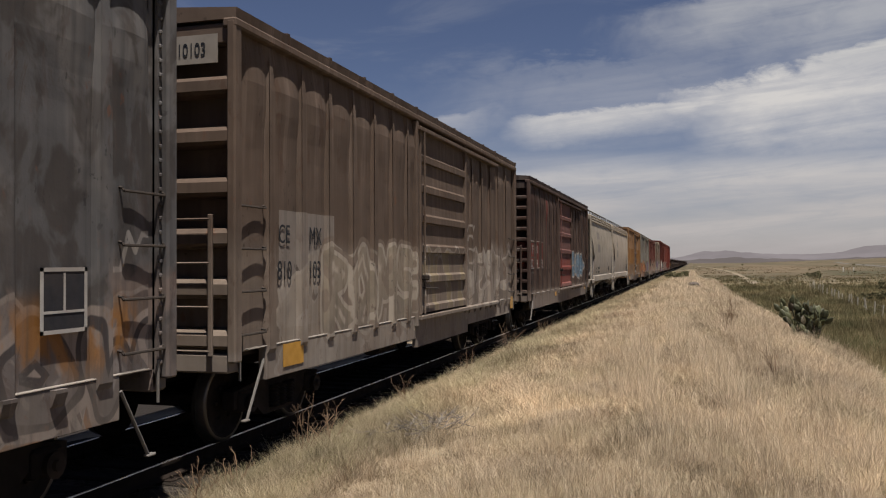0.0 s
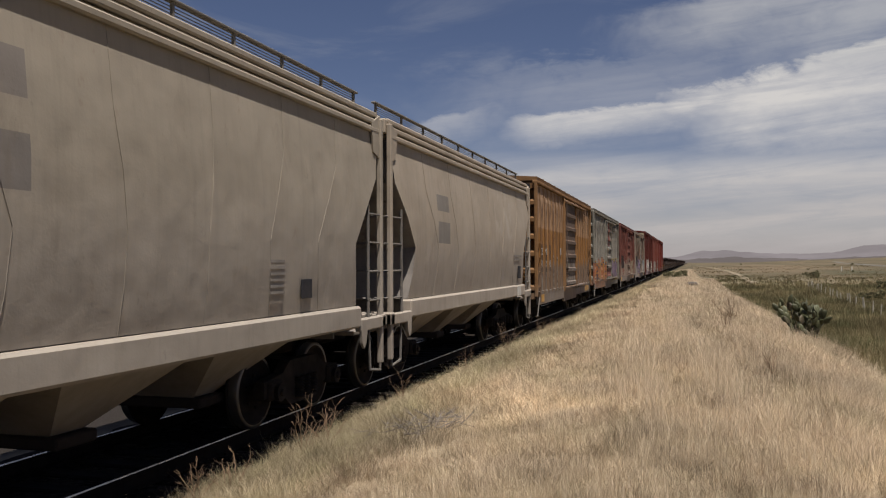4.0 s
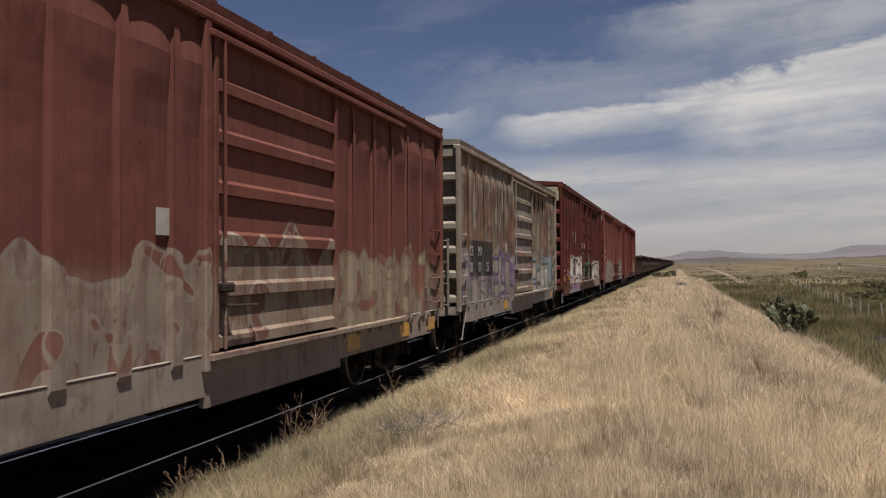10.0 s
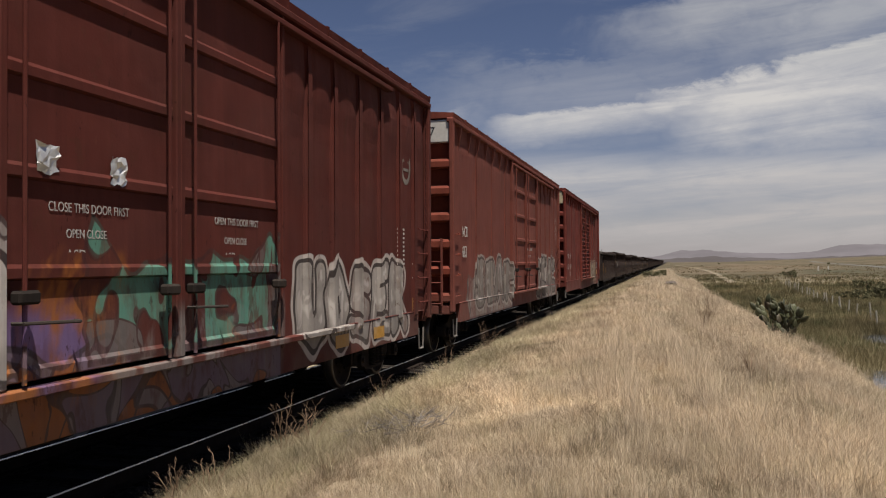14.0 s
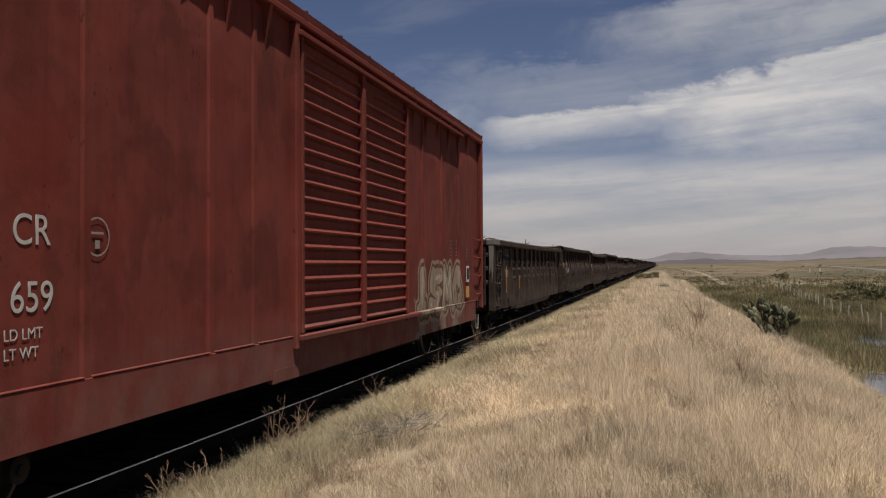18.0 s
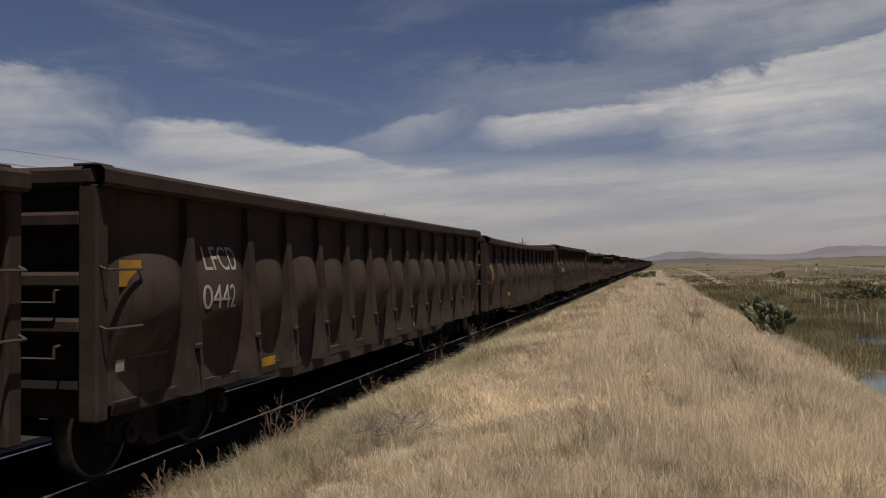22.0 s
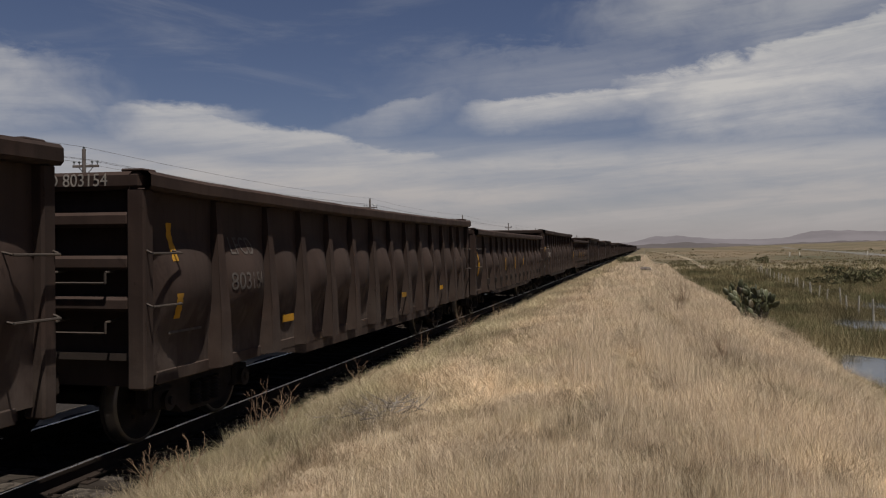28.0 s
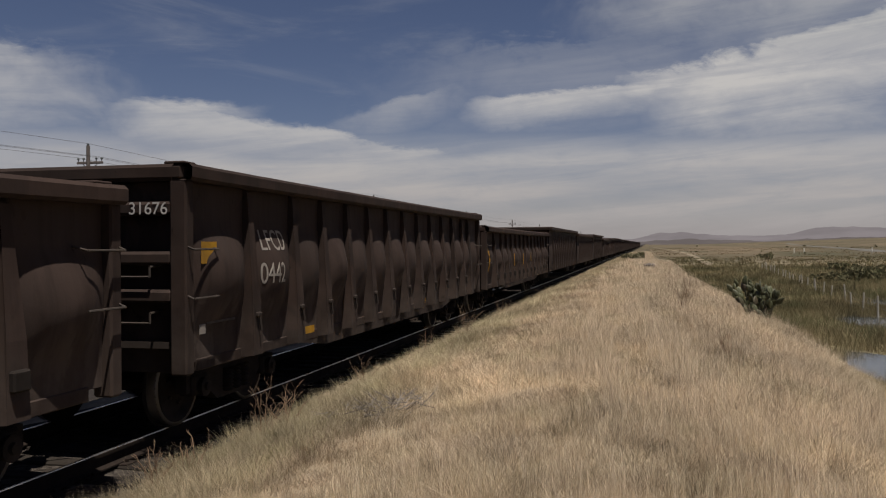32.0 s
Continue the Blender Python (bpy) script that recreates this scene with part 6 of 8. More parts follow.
for y, z in ((7.3, 2.72), (8.15, 2.70)):
    r = random.Random(int(y * 10))
    rows = [[(1.535 + 0.03 * r.random(), y + 0.22 * u / 5 + 0.02 * r.uniform(-1, 1), z + 0.22 * v / 5 + 0.02 * r.uniform(-1, 1)) for u in range(6)] for v in range(6)]
    part("torn_sheet", Solid().grid(rows), M_foil, car, "crumpled silvery sheet")
part("end_reflector", Solid().box(1.02, 1.22, -0.008, -0.002, 1.36, 1.46), M_yellow, car)
for x, z, t, h in ((0.36, 1.42, "TO CAR BODY", 0.052), (0.36, 1.34, "WELDING", 0.052)):
    letters(t, h, on_end(x, -0.006, z), M_dusty_white, car)
CARS.append((car, 130.05))

P_rust = coats("sun_faded_red_paint", (0.225, 0.071, 0.055), [("piece", 1.6, 7.5, 0.7, 1.7, (0.29, 0.275, 0.26), (0.34, 0.325, 0.31), (0.20, 0.17, 0.165), (0.14, 0.12, 0.12), 0.9, 1.2, 24.0), ("tag", 2.4, 7.4, 0.85, 2.25, (0.34, 0.32, 0.30), (0.10, 0.085, 0.08), (0.42, 0.40, 0.38), "SEAR", 24.0), ("piece", 12.1, 17.4, 0.6, 1.5, (0.27, 0.255, 0.24), (0.24, 0.225, 0.215), (0.28, 0.265, 0.25), (0.16, 0.14, 0.135), 0.9, 1.0, 25.0), ("tag", 12.05, 17.2, 0.7, 2.35, (0.285, 0.265, 0.25), (0.065, 0.055, 0.055), (0.44, 0.42, 0.41), "SENC", 25.0), ("scrawl", 17.55, 18.0, 3.6, 3.85, (0.44, 0.42, 0.4), 0.75, 3), ("scrawl", 17.55, 18.05, 3.3, 3.52, (0.44, 0.42, 0.4), 0.75, 4), ("scrawl", 17.6, 18.0, 2.95, 3.2, (0.44, 0.42, 0.4), 0.75, 7)], rust=0.2, seed=21, streak=0.25, dusty=0.2, door=(7.4, 12.05))
P_rust_plain = paint("faded_red_end_paint", (0.25, 0.064, 0.042), [], rust=0.2, seed=22)
car = boxcar("tall sun-faded red boxcar with grey sprayed letters", 149.9, 18.45, 5.15, P_rust, ([2.6, 4.5, 6.4], [13.4, 14.6, 15.85, 17.2]), (7.4, 12.05), 5, 0.72, end_coat=P_rust_plain, roof_coat=P_rust_plain, grip=P_rust_plain, double="plug", top_panel=M_white, cap=0.55, dash=False, bulge=0.004, post_depth=0.035, gussets=[0.8 + 0.95 * k for k in range(7)] + [12.4 + 0.93 * k for k in range(7)])
letters("66387", 0.26, on_end(0.5, 0.036, 4.78), M_ink, car)
letters("663", 0.38, on_flank(1.492, 1.1, 2.15), M_white, car, narrow=0.75)
letters("NCR", 0.34, on_flank(1.492, 1.1, 2.62), M_white, car, narrow=0.75)
letters("OPEN THIS DOOR FIRST", 0.11, on_flank(1.517, 10.0, 2.42), M_dusty_white, car)
letters("OPEN CLOSE", 0.10, on_flank(1.517, 10.3, 2.2), M_dusty_white, car)
letters("ASD", 0.13, on_flank(1.517, 10.3, 2.0), M_dusty_white, car)
for k in range(7):
    for y in (16.25, 16.62):
        flank_box(car, "stencil_line", y, y + 0.05, 2.15 + 0.075 * k, 2.172 + 0.075 * k, 1.482, M_seam)
CARS.append((car, 149.9))

P_scarlet = paint("scarlet_car_paint", (0.172, 0.033, 0.0245), [("patch", 0, 18, 1.5, 5, (0.11, 0.027, 0.021), 0.75, 0.7), ("patch", 0, 18, 1.2, 5, (0.21, 0.052, 0.04), 0.5, 1.6), ("piece", 12.9, 17.0, 0.6, 1.55, (0.31, 0.27, 0.21), (0.27, 0.225, 0.175), (0.16, 0.06, 0.045), (0.12, 0.07, 0.05), 0.8, 1.4, 26.0), ("tag", 12.9, 16.9, 0.85, 2.1, (0.38, 0.335, 0.26), (0.10, 0.055, 0.045), (0.33, 0.28, 0.215), "ISMO", 26.0)], rust=0.2, seed=23, streak=0.22, dusty=0.2)
P_scarlet_plain = paint("scarlet_door_paint", (0.19, 0.042, 0.032), [], rust=0.2, seed=24)
car = boxcar("tall scarlet boxcar with ribbed double doors", 170.5, 18.9, 5.22, P_scarlet, ([1.0, 3.2, 5.2, 6.2], [13.4, 14.9, 16.5]), (7.35, 12.15), 18, 0.68, door_coat=P_scarlet_plain, end_coat=P_scarlet_plain, roof_coat=P_scarlet_plain, grip=P_scarlet_plain, double="louvre", top_panel=P_cream, cap=0.6, dash=False, bulge=0.003, sill_drop=(6.6, 13.0, 0.62), post_depth=0.03, gussets=[0.9 + 0.93 * k for k in range(7)] + [12.7 + 0.92 * k for k in range(6)])
letters("NKCR 65659", 0.19, on_end(0.42, 0.036, 4.88), M_ink, car, narrow=0.72)
for y, z, w in ((1.53, 2.2, "NK"), (2.38, 2.2, "CR"), (1.53, 1.7, "65"), (2.36, 1.7, "659")):
    letters(w, 0.33, on_flank(1.477, y, z), M_dusty_white, car, narrow=0.95)
letters("LD LMT", 0.12, on_flank(1.477, 2.3, 1.5), M_dusty_white, car)
letters("LT WT", 0.12, on_flank(1.477, 2.3, 1.36), M_dusty_white, car)
disc = Solid()
for k in range(20):
    a, b = 6.2832 * k / 20, 6.2832 * (k + 1) / 20
    disc.add([(1.482, 3.35 + q * math.cos(e), 2.28 + q * math.sin(e)) for e in (a, b) for q in (0.15, 0.165)], [(0, 1, 3, 2)])
disc.box(1.480, 1.483, 3.27, 3.43, 2.30, 2.32).box(1.480, 1.483, 3.32, 3.38, 2.18, 2.25)
part("round_mark", disc, M_seam, car, "round stencilled mark")
flank_box(car, "data_panel", 17.2, 17.5, 1.62, 2.0, 1.494, M_white)
flank_box(car, "data_panel", 17.23, 17.47, 1.68, 1.95, 1.498, M_ink)
flank_box(car, "sill_reflector", 17.15, 17.5, 1.25, 1.52, 1.494, M_yellow)
for k in range(6):
    for y in (15.7, 16.2, 17.3):
        flank_box(car, "stencil_line", y, y + 0.05, 2.15 + 0.08 * k, 2.17 + 0.08 * k, 1.482, M_seam)
CARS.append((car, 170.5))

P_soot = paint("sooty_brown_gondola_paint", (0.033, 0.0218, 0.0182), [("patch", 0, 16, 0.8, 2.8, (0.075, 0.05, 0.042), 0.5, 1.7), ("patch", 0, 16, 0.9, 2.4, (0.052, 0.039, 0.035), 0.6, 0.8)], rust=0.3, rust_color=(0.035, 0.02, 0.016), dusty=0.12, seed=25, streak=0.35)
P_soot_two = paint("coal_brown_gondola_paint", (0.044, 0.029, 0.0245), [("patch", 0, 16, 0.8, 2.8, (0.07, 0.048, 0.04), 0.5, 1.4), ("patch", 0, 16, 0.9, 2.0, (0.05, 0.038, 0.034), 0.6, 1.1)], rust=0.3, rust_color=(0.035, 0.02, 0.016), dusty=0.12, seed=26, streak=0.35)
P_soot_panel = paint("dark_gondola_panel_paint", (0.046, 0.032, 0.0275), [("patch", 0, 16, 0.8, 2.8, (0.058, 0.042, 0.037), 0.6, 1.5), ("patch", 0, 16, 0.8, 1.5, (0.105, 0.085, 0.078), 0.6, 2.2)], rust=0.3, rust_color=(0.035, 0.02, 0.016), dusty=0.15, seed=28, streak=0.4)
G_FIRST = 191.31


def yellow_stripes(c, top, spots, j=0, a=0.1, b=1.5):
    """Brushed stripes that follow the bulge of a panel."""
    for y, z0, z1 in spots:
        rows = []
        for i in range(11):
            z = z0 + (z1 - z0) * i / 10
            w = 0.045 + 0.008 * math.sin(i * 2.1 + y)
            rows.append([(panel_out(top, j, (q - a) / (b - a), z) + 0.008, q, z) for q in (y - w, y, y + w)])
        part("yellow_stripe", Solid().grid(rows), M_old_yellow, c)


def stake_stripes(c, spots):
    for y, z0, z1 in spots:
        part("yellow_stripe", Solid().prism([(y - 0.04, z0), (y + 0.04, z0), (y + 0.03, z1), (y - 0.03, z1)], 0, 1.56, 1.566), M_old_yellow, c)


def pressed_letters(c, text, size, y, z, top, narrow, material):
    """Writing that follows the bulge of the second panel."""
    ob = letters(text, size, on_flank(0, y, z), material, c, narrow=narrow)
    for v in ob.data.vertices:
        q, h = y + v.co.x * narrow, z + v.co.y
        v.co.z = v.co.z + panel_out(top, 1, (q - 1.5) / 1.31, h) + 0.004
    return ob


def gondola_marks(c, digits, top, ink, size):
    pressed_letters(c, "LFCD", size, 1.78, 1.98, top, 0.84, ink)
    pressed_letters(c, digits, size, 1.72, 1.58, top, 0.80, ink)
    for k in range(2):
        part("stencil_line", Solid().box(1.445, 1.449, 0.5, 1.15, 1.2 + 0.08 * k, 1.225 + 0.08 * k), M_faded, c)


low_gondola = gondola("low sooty brown gondola with pressed lips in its side panels", G_FIRST, 15.95, 2.74, P_soot, slots=True, bulge=0.03, panel_coat=P_soot_panel)
stake_stripes(low_gondola, [(1.5, 1.2, 2.0), (3.87, 1.25, 1.65)])
flank_box(low_gondola, "data_panel", 1.84, 2.66, 1.0, 2.5, 1.438, P_soot_panel)
letters("9020", 0.3, on_flank(1.446, 1.9, 1.66), M_seam, low_gondola, narrow=0.85)
part("worn_corner", Solid().soft(1.24, 1.576, -0.006, 0.45, 2.565, 2.745, 0.03), M_worn, low_gondola, "scraped bare metal corner")
part("worn_streak", Solid().prism([(1.33, 2.56), (1.47, 2.56), (1.46, 1.9), (1.42, 1.5), (1.40, 2.0), (1.35, 1.75)], 1, -0.008, -0.002), M_worn, low_gondola, "bare metal rubbed on the corner post")
for x in (0.62, 1.22):
    part("ladder_stile", Solid().soft(x - 0.025, x + 0.025, -0.06, -0.01, 0.9, 2.5, 0.01), P_soot, low_gondola)
for k in range(5):
    part("ladder_rung", Solid().rod((0.62, -0.04, 0.93 + 0.38 * k), (1.22, -0.04, 0.93 + 0.38 * k), 0.014), M_rung, low_gondola)
for y, w in ((3.2, 0.35), (4.35, 0.5), (6.5, 0.4)):
    part("data_plate", Solid().soft(1.40, 1.46, y, y + w, 0.98, 1.25, 0.01), P_soot, low_gondola)
for y in (0.28, 0.82):
    part("ladder_stile", Solid().soft(1.50, 1.54, y - 0.025, y + 0.025, 0.95, 2.55, 0.01), P_soot, low_gondola)
for k in range(5):
    part("ladder_rung", Solid().rod((1.53, 0.28, 1.05 + 0.34 * k), (1.53, 0.82, 1.05 + 0.34 * k), 0.013), M_grab, low_gondola)
number_bars(low_gondola, [(1.9 + 0.18 * k, 2.1) for k in range(4)], 0.13, 0.22, 1.446, M_faded)
CARS.append((low_gondola, G_FIRST))
tall = gondola("sooty brown gondola with bulging side panels", 208.12, 15.6, 2.87, P_soot, panel_coat=P_soot_panel)
gondola_marks(tall, "0442", 2.87, M_seam, 0.36)
flank_box(tall, "yellow_label", 0.3, 0.62, 1.85, 2.08, 1.5, M_old_yellow)
flank_box(tall, "yellow_label", 3.12, 3.46, 0.83, 0.93, 1.475, M_old_yellow)
flank_box(tall, "yellow_label", 5.9, 6.24, 0.83, 0.93, 1.475, M_old_yellow)
flank_box(tall, "yellow_label", 9.3, 9.65, 0.83, 0.93, 1.475, M_old_yellow)
for k in range(12):
    y = 1.5 + 1.06 * k + (0.25 if k else 0.0)
    part("stake_hook", Solid().soft(1.55, 1.6, y - 0.05, y + 0.05, 1.2, 1.26, 0.015).rod((1.585, y, 1.22), (1.60, y + 0.015, 1.05), 0.016), M_black, tall)
flank_box(tall, "pale_patch", 0.24, 0.36, 1.12, 1.22, 1.505, M_seam)
CARS.append((tall, 208.12))
mid = gondola("coal brown gondola with worn yellow stripes", 224.87, 15.5, 2.77, P_soot_two, panel_coat=P_soot_panel, sag=0.085)
gondola_marks(mid, "10334", 2.77, M_faded, 0.28)
yellow_stripes(mid, 2.76, [(0.63, 1.32, 2.3)])
flank_box(mid, "yellow_label", 3.22, 3.6, 1.05, 1.15, 1.52, M_old_yellow)
CARS.append((mid, 224.87))


def again(model, label, y0, digits=""):
    c = copy_thing(model, pose(TRACK_X, y0, 0))
    c["label"] = label
    if digits:
        letters(digits, 0.18, on_end(0.55, -0.005, 2.64) if model is mid else on_end(0.84, 0.012, 2.36), M_faded if model is mid else M_dusty_white, c)
    CARS.append((c, y0))
    return c


again(tall, "sooty brown gondola with bulging side panels", 241.6, "577")
stripe = gondola("coal brown gondola with broken yellow stripes", 258.43, 15.25, 2.77, P_soot_two, panel_coat=P_soot_panel, sag=0.06)
gondola_marks(stripe, "803154", 2.77, M_faded, 0.28)
yellow_stripes(stripe, 2.76, [(0.57, 1.35, 1.6), (0.57, 1.92, 2.3)])
flank_box(stripe, "yellow_label", 3.1, 3.44, 1.1, 1.19, 1.52, M_old_yellow)
flank_box(stripe, "yellow_label", 8.75, 9.1, 1.1, 1.19, 1.5, M_old_yellow)
flank_box(stripe, "yellow_label", 11.9, 12.2, 1.1, 1.19, 1.5, M_old_yellow)
for a, b, c, d in ((13.35, 13.62, 1.45, 1.465), (13.35, 13.62, 1.735, 1.75), (13.35, 13.365, 1.45, 1.75), (13.605, 13.62, 1.45, 1.75)):
    flank_box(stripe, "data_panel_line", a, b, c, d, 1.51, M_seam)
letters("FCD 803154", 0.17, on_end(0.28, -0.005, 2.635), M_seam, stripe, narrow=0.95)
CARS.append((stripe, 258.43))
flat = gondola("low coal brown gondola with stake pockets and yellow stripes", 274.66, 15.6, 2.57, P_soot_two, stake_boxes=True, panel_coat=P_soot_panel)
stake_stripes(flat, [(4.93, 1.3, 1.72), (7.05, 1.3, 1.72), (9.17, 1.4, 1.72)])
yellow_stripes(flat, 2.57, [(0.47, 1.25, 2.15)])
letters("FCD 6350", 0.19, on_end(0.5, 0.012, 2.06), M_white, flat, narrow=0.95)
CARS.append((flat, 274.66))
letters("803350", 0.17, on_end(0.62, -0.005, 2.64), M_faded, mid)
again(tall, "sooty brown gondola with bulging side panels", 291.35, "31676")
again(flat, "low coal brown gondola with stake pockets and yellow stripes", 308.0)


def far_gondola(top, coat):
    """The gondolas far down the line, which the camera never comes near."""
    L, xs, low = 15.8, 1.40, 0.72
    car = thing("gondola", "sooty brown gondola far down the train", "gondola", "gondolas in the train", pose(TRACK_X, 324.9, 0))
    ys = [1.5 + 1.06 * k for k in range(13)]
    stake = Solid().prism([(xs, low), (xs + 0.17, low + 0.04), (xs + 0.15, 1.35), (xs + 0.05, top - 0.2)], 1, -0.08, 0.08).mesh("side_stake")
    for side in (1, -1):
        edge = [0.1] + ys + [L - 0.1]
        cols = [(a + (b - a) * u / 3, u) for a, b in zip(edge, edge[1:]) for u in range(3)] + [(L - 0.1, 0)]
        rows = [[(side * (xs + (0.07 if 0 < i < 3 and u else 0)), y, low + (top - 0.1 - low) * i / 4) for y, u in cols] for i in range(5)]
        part("side_wall", Solid().grid(rows), coat, car)
        for y in ys:
            part("side_stake", stake, coat, car, place=pose(0, y, 0) if side > 0 else pose(0, y, 0, 0, 0, 180))
        part("top_chord", Solid().soft(min(side * (xs - 0.06), side * (xs + 0.17)), max(side * (xs - 0.06), side * (xs + 0.17)), 0.0, L, top - 0.17, top, 0.035), coat, car)
    for y, w in ((0.0, 1), (L, -1)):
        part("end_plate", Solid().box(-1.4, 1.4, y + w * 0.22 - 0.02, y + w * 0.22 + 0.02, low, top - 0.05), coat, car)
        part("end_chord", Solid().soft(-1.46, 1.46, y + min(0, w) * 0.22, y + max(0, w) * 0.22, top - 0.17, top, 0.035), coat, car)
        part("truck", Solid().soft(-1.05, 1.05, y + w * 1.85 - 1.1, y + w * 1.85 + 1.1, 0.3, 0.75, 0.1), M_truck, car)
    part("underframe", Solid().box(-1.3, 1.3, 0.1, L - 0.1, 0.75, 0.95), M_black, car)
    part("load", Solid().box(-1.35, 1.35, 0.3, L - 0.3, 1.0, top - 0.45), M_black, car)
    return car


FAR = [far_gondola(2.87, P_soot), far_gondola(2.74, P_soot_two), far_gondola(2.57, P_soot_two)]
y = 324.9
for k in range(30):
    model = FAR[(0, 1, 0, 2, 1, 0, 0, 1)[k % 8]]
    if model not in [c for c, q in CARS]:
        model.matrix_basis = pose(TRACK_X, y, 0)
        CARS.append((model, y))
    else:
        CARS.append((copy_thing(model, pose(TRACK_X, y, 0)), y))
    y += 16.75


# ---- land ----
BED = np.array([(-3000, -1.2), (-40, -1.2), (-14, -1.25), (-9.8, -0.75), (-8.1, -0.26), (-4.75, -0.26), (-4.4, -0.24), (-3.6, 0.0), (-2.0, 0.2), (0, 0.30),
                (1.5, 0.28), (2.3, 0.14), (3.4, -0.42), (5.0, -1.45), (6.2, -1.66), (30, -1.68), (70, -1.2), (160, -0.9), (3000, -0.4)])


def waves(x, y, scale, seed):
    """Cheap smooth unevenness from a few crossed waves."""
    r = np.random.RandomState(seed)
    out = np.zeros_like(x, dtype=float)
    for k in range(7):
        a, p = r.uniform(0, 6.283), r.uniform(0, 6.283)
        f = r.uniform(0.6, 1.9) / scale
        out += np.sin((x * math.cos(a) + y * math.sin(a)) * f * 6.283 + p)
    return out / 7


def land_z(x, y):
    x, y = np.asarray(x, float), np.asarray(y, float)
    z = np.interp(x + (0.3 * waves(x, y, 9.0, 3) + np.interp(y, (0, 25, 43, 65, 92, 220), (-0.1, 0.0, 0.35, 1.3, 2.4, 3.2))) * np.clip((x + 0.5) / 1.5, 0, 1), BED[:, 0], BED[:, 1])
    bank = np.clip((x + 4.4) / 1.0, 0, 1)
    near = np.exp(-np.abs(x) / 60)
    return z + bank * near * (0.05 * waves(x, y, 3.0, 1) + 0.05 * waves(x, y, 11.0, 2)) + (np.abs(x) > 60) * 0.25 * waves(x, y, 160.0, 5) + 0.033 * np.clip(x - 200, 0, None)


def ground_material():
    m, n = new_material("dry_ground")
    p = n.object_place()
    x, y, z = n.split(p)
    a, b = n.noise(p, 0.9, 5), n.noise(p, 0.06, 4, 0.6)
    soil = n.mix(n.ramp(a, 0.3, 0.7), (0.15, 0.118, 0.08), (0.30, 0.245, 0.17))
    # dry pasture far out, in patches of straw, olive and bare earth
    far = n.mix(n.ramp(n.noise(n.stretch(p, 0.012, 0.004, 1), 1.0, 5, 0.6), 0.38, 0.62), (0.115, 0.088, 0.058), (0.062, 0.055, 0.034))
    far = n.mix(n.ramp(n.noise(n.stretch(p, 0.05, 0.011, 1, 4), 1.0, 4, 0.6), 0.55, 0.68, 0, 0.8), far, (0.05, 0.05, 0.03))
    c = n.mix(n.ramp(x, 30.0, 90.0), soil, far)
    c = n.mix(n.ramp(x, -12.0, -40.0), c, far)
    c = n.mix(n.ramp(y, 110.0, 230.0), c, far)
    # near-black band beyond the track: shade seen under the cars, put into the colour
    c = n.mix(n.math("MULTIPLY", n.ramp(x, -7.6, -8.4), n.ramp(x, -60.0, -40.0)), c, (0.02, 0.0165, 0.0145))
    wet = n.math("MULTIPLY", n.ramp(z, -1.25, -1.55), n.ramp(y, 190.0, 120.0))
    c = n.mix(n.math("MULTIPLY", wet, n.ramp(x, 90.0, 40.0)), c, (0.12, 0.105, 0.06))
    n.surface(c, 0.95, 0, n.noise(p, 7.0, 4), 0.05, 0.1)
    return m


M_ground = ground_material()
gx = np.unique(np.concatenate([np.linspace(-12, 12, 97), np.linspace(12, 60, 33), -np.linspace(12, 60, 17), np.geomspace(60, 3000, 26), -np.geomspace(60, 3000, 26)]))
gy = np.unique(np.concatenate([np.linspace(-12, 60, 145), np.linspace(60, 200, 71), np.geomspace(200, 4600, 40), -np.geomspace(12, 900, 18)]))
GX, GY = np.meshgrid(gx, gy)
GZ = land_z(GX, GY)
cols = len(gx)
gv = np.stack([GX, GY, GZ], -1).reshape(-1, 3)
ri, ci = np.meshgrid(np.arange(len(gy) - 1), np.arange(cols - 1), indexing="ij")
k0 = (ri * cols + ci).ravel()
gf = np.stack([k0, k0 + 1, k0 + cols + 1, k0 + cols], -1)
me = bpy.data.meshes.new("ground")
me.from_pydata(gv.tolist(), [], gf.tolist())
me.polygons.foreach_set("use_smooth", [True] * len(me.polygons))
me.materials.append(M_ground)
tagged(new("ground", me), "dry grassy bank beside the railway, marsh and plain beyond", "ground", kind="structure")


# ---- track ----
def ballast_material():
    m, n = new_material("shade_dark_ballast")
    p = n.object_place()
    v = n.put("ShaderNodeTexVoronoi")
    n.feed(v.inputs["Vector"], p)
    v.inputs["Scale"].default_value = 17.0
    # stones coloured very dark, with the train's shade painted in
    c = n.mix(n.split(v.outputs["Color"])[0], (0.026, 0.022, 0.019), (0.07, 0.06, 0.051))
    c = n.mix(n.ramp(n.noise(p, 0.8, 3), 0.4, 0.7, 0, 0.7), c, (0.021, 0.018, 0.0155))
    n.surface(c, 0.95, 0, v.outputs["Distance"], 0.05, 0.0)
    return m


M_ballast = ballast_material()
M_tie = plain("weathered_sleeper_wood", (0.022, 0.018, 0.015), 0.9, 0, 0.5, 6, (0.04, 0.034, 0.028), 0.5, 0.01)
bal = Solid()
by = [-40 + 0.5 * k for k in range(400)] + [160 + 20 * k for k in range(60)]
rng = random.Random(4)
rows = []
for yy in by:
    rows.append([(TRACK_X + dx, yy, dz + rng.uniform(-0.02, 0.02)) for dx, dz in ((-2.5, -0.62), (-1.75, -0.26), (-1.2, -0.20), (-0.5, -0.21), (0, -0.2), (0.5, -0.21), (1.1, -0.2), (1.45, -0.24), (1.9, -0.42))])
bal.grid(rows)
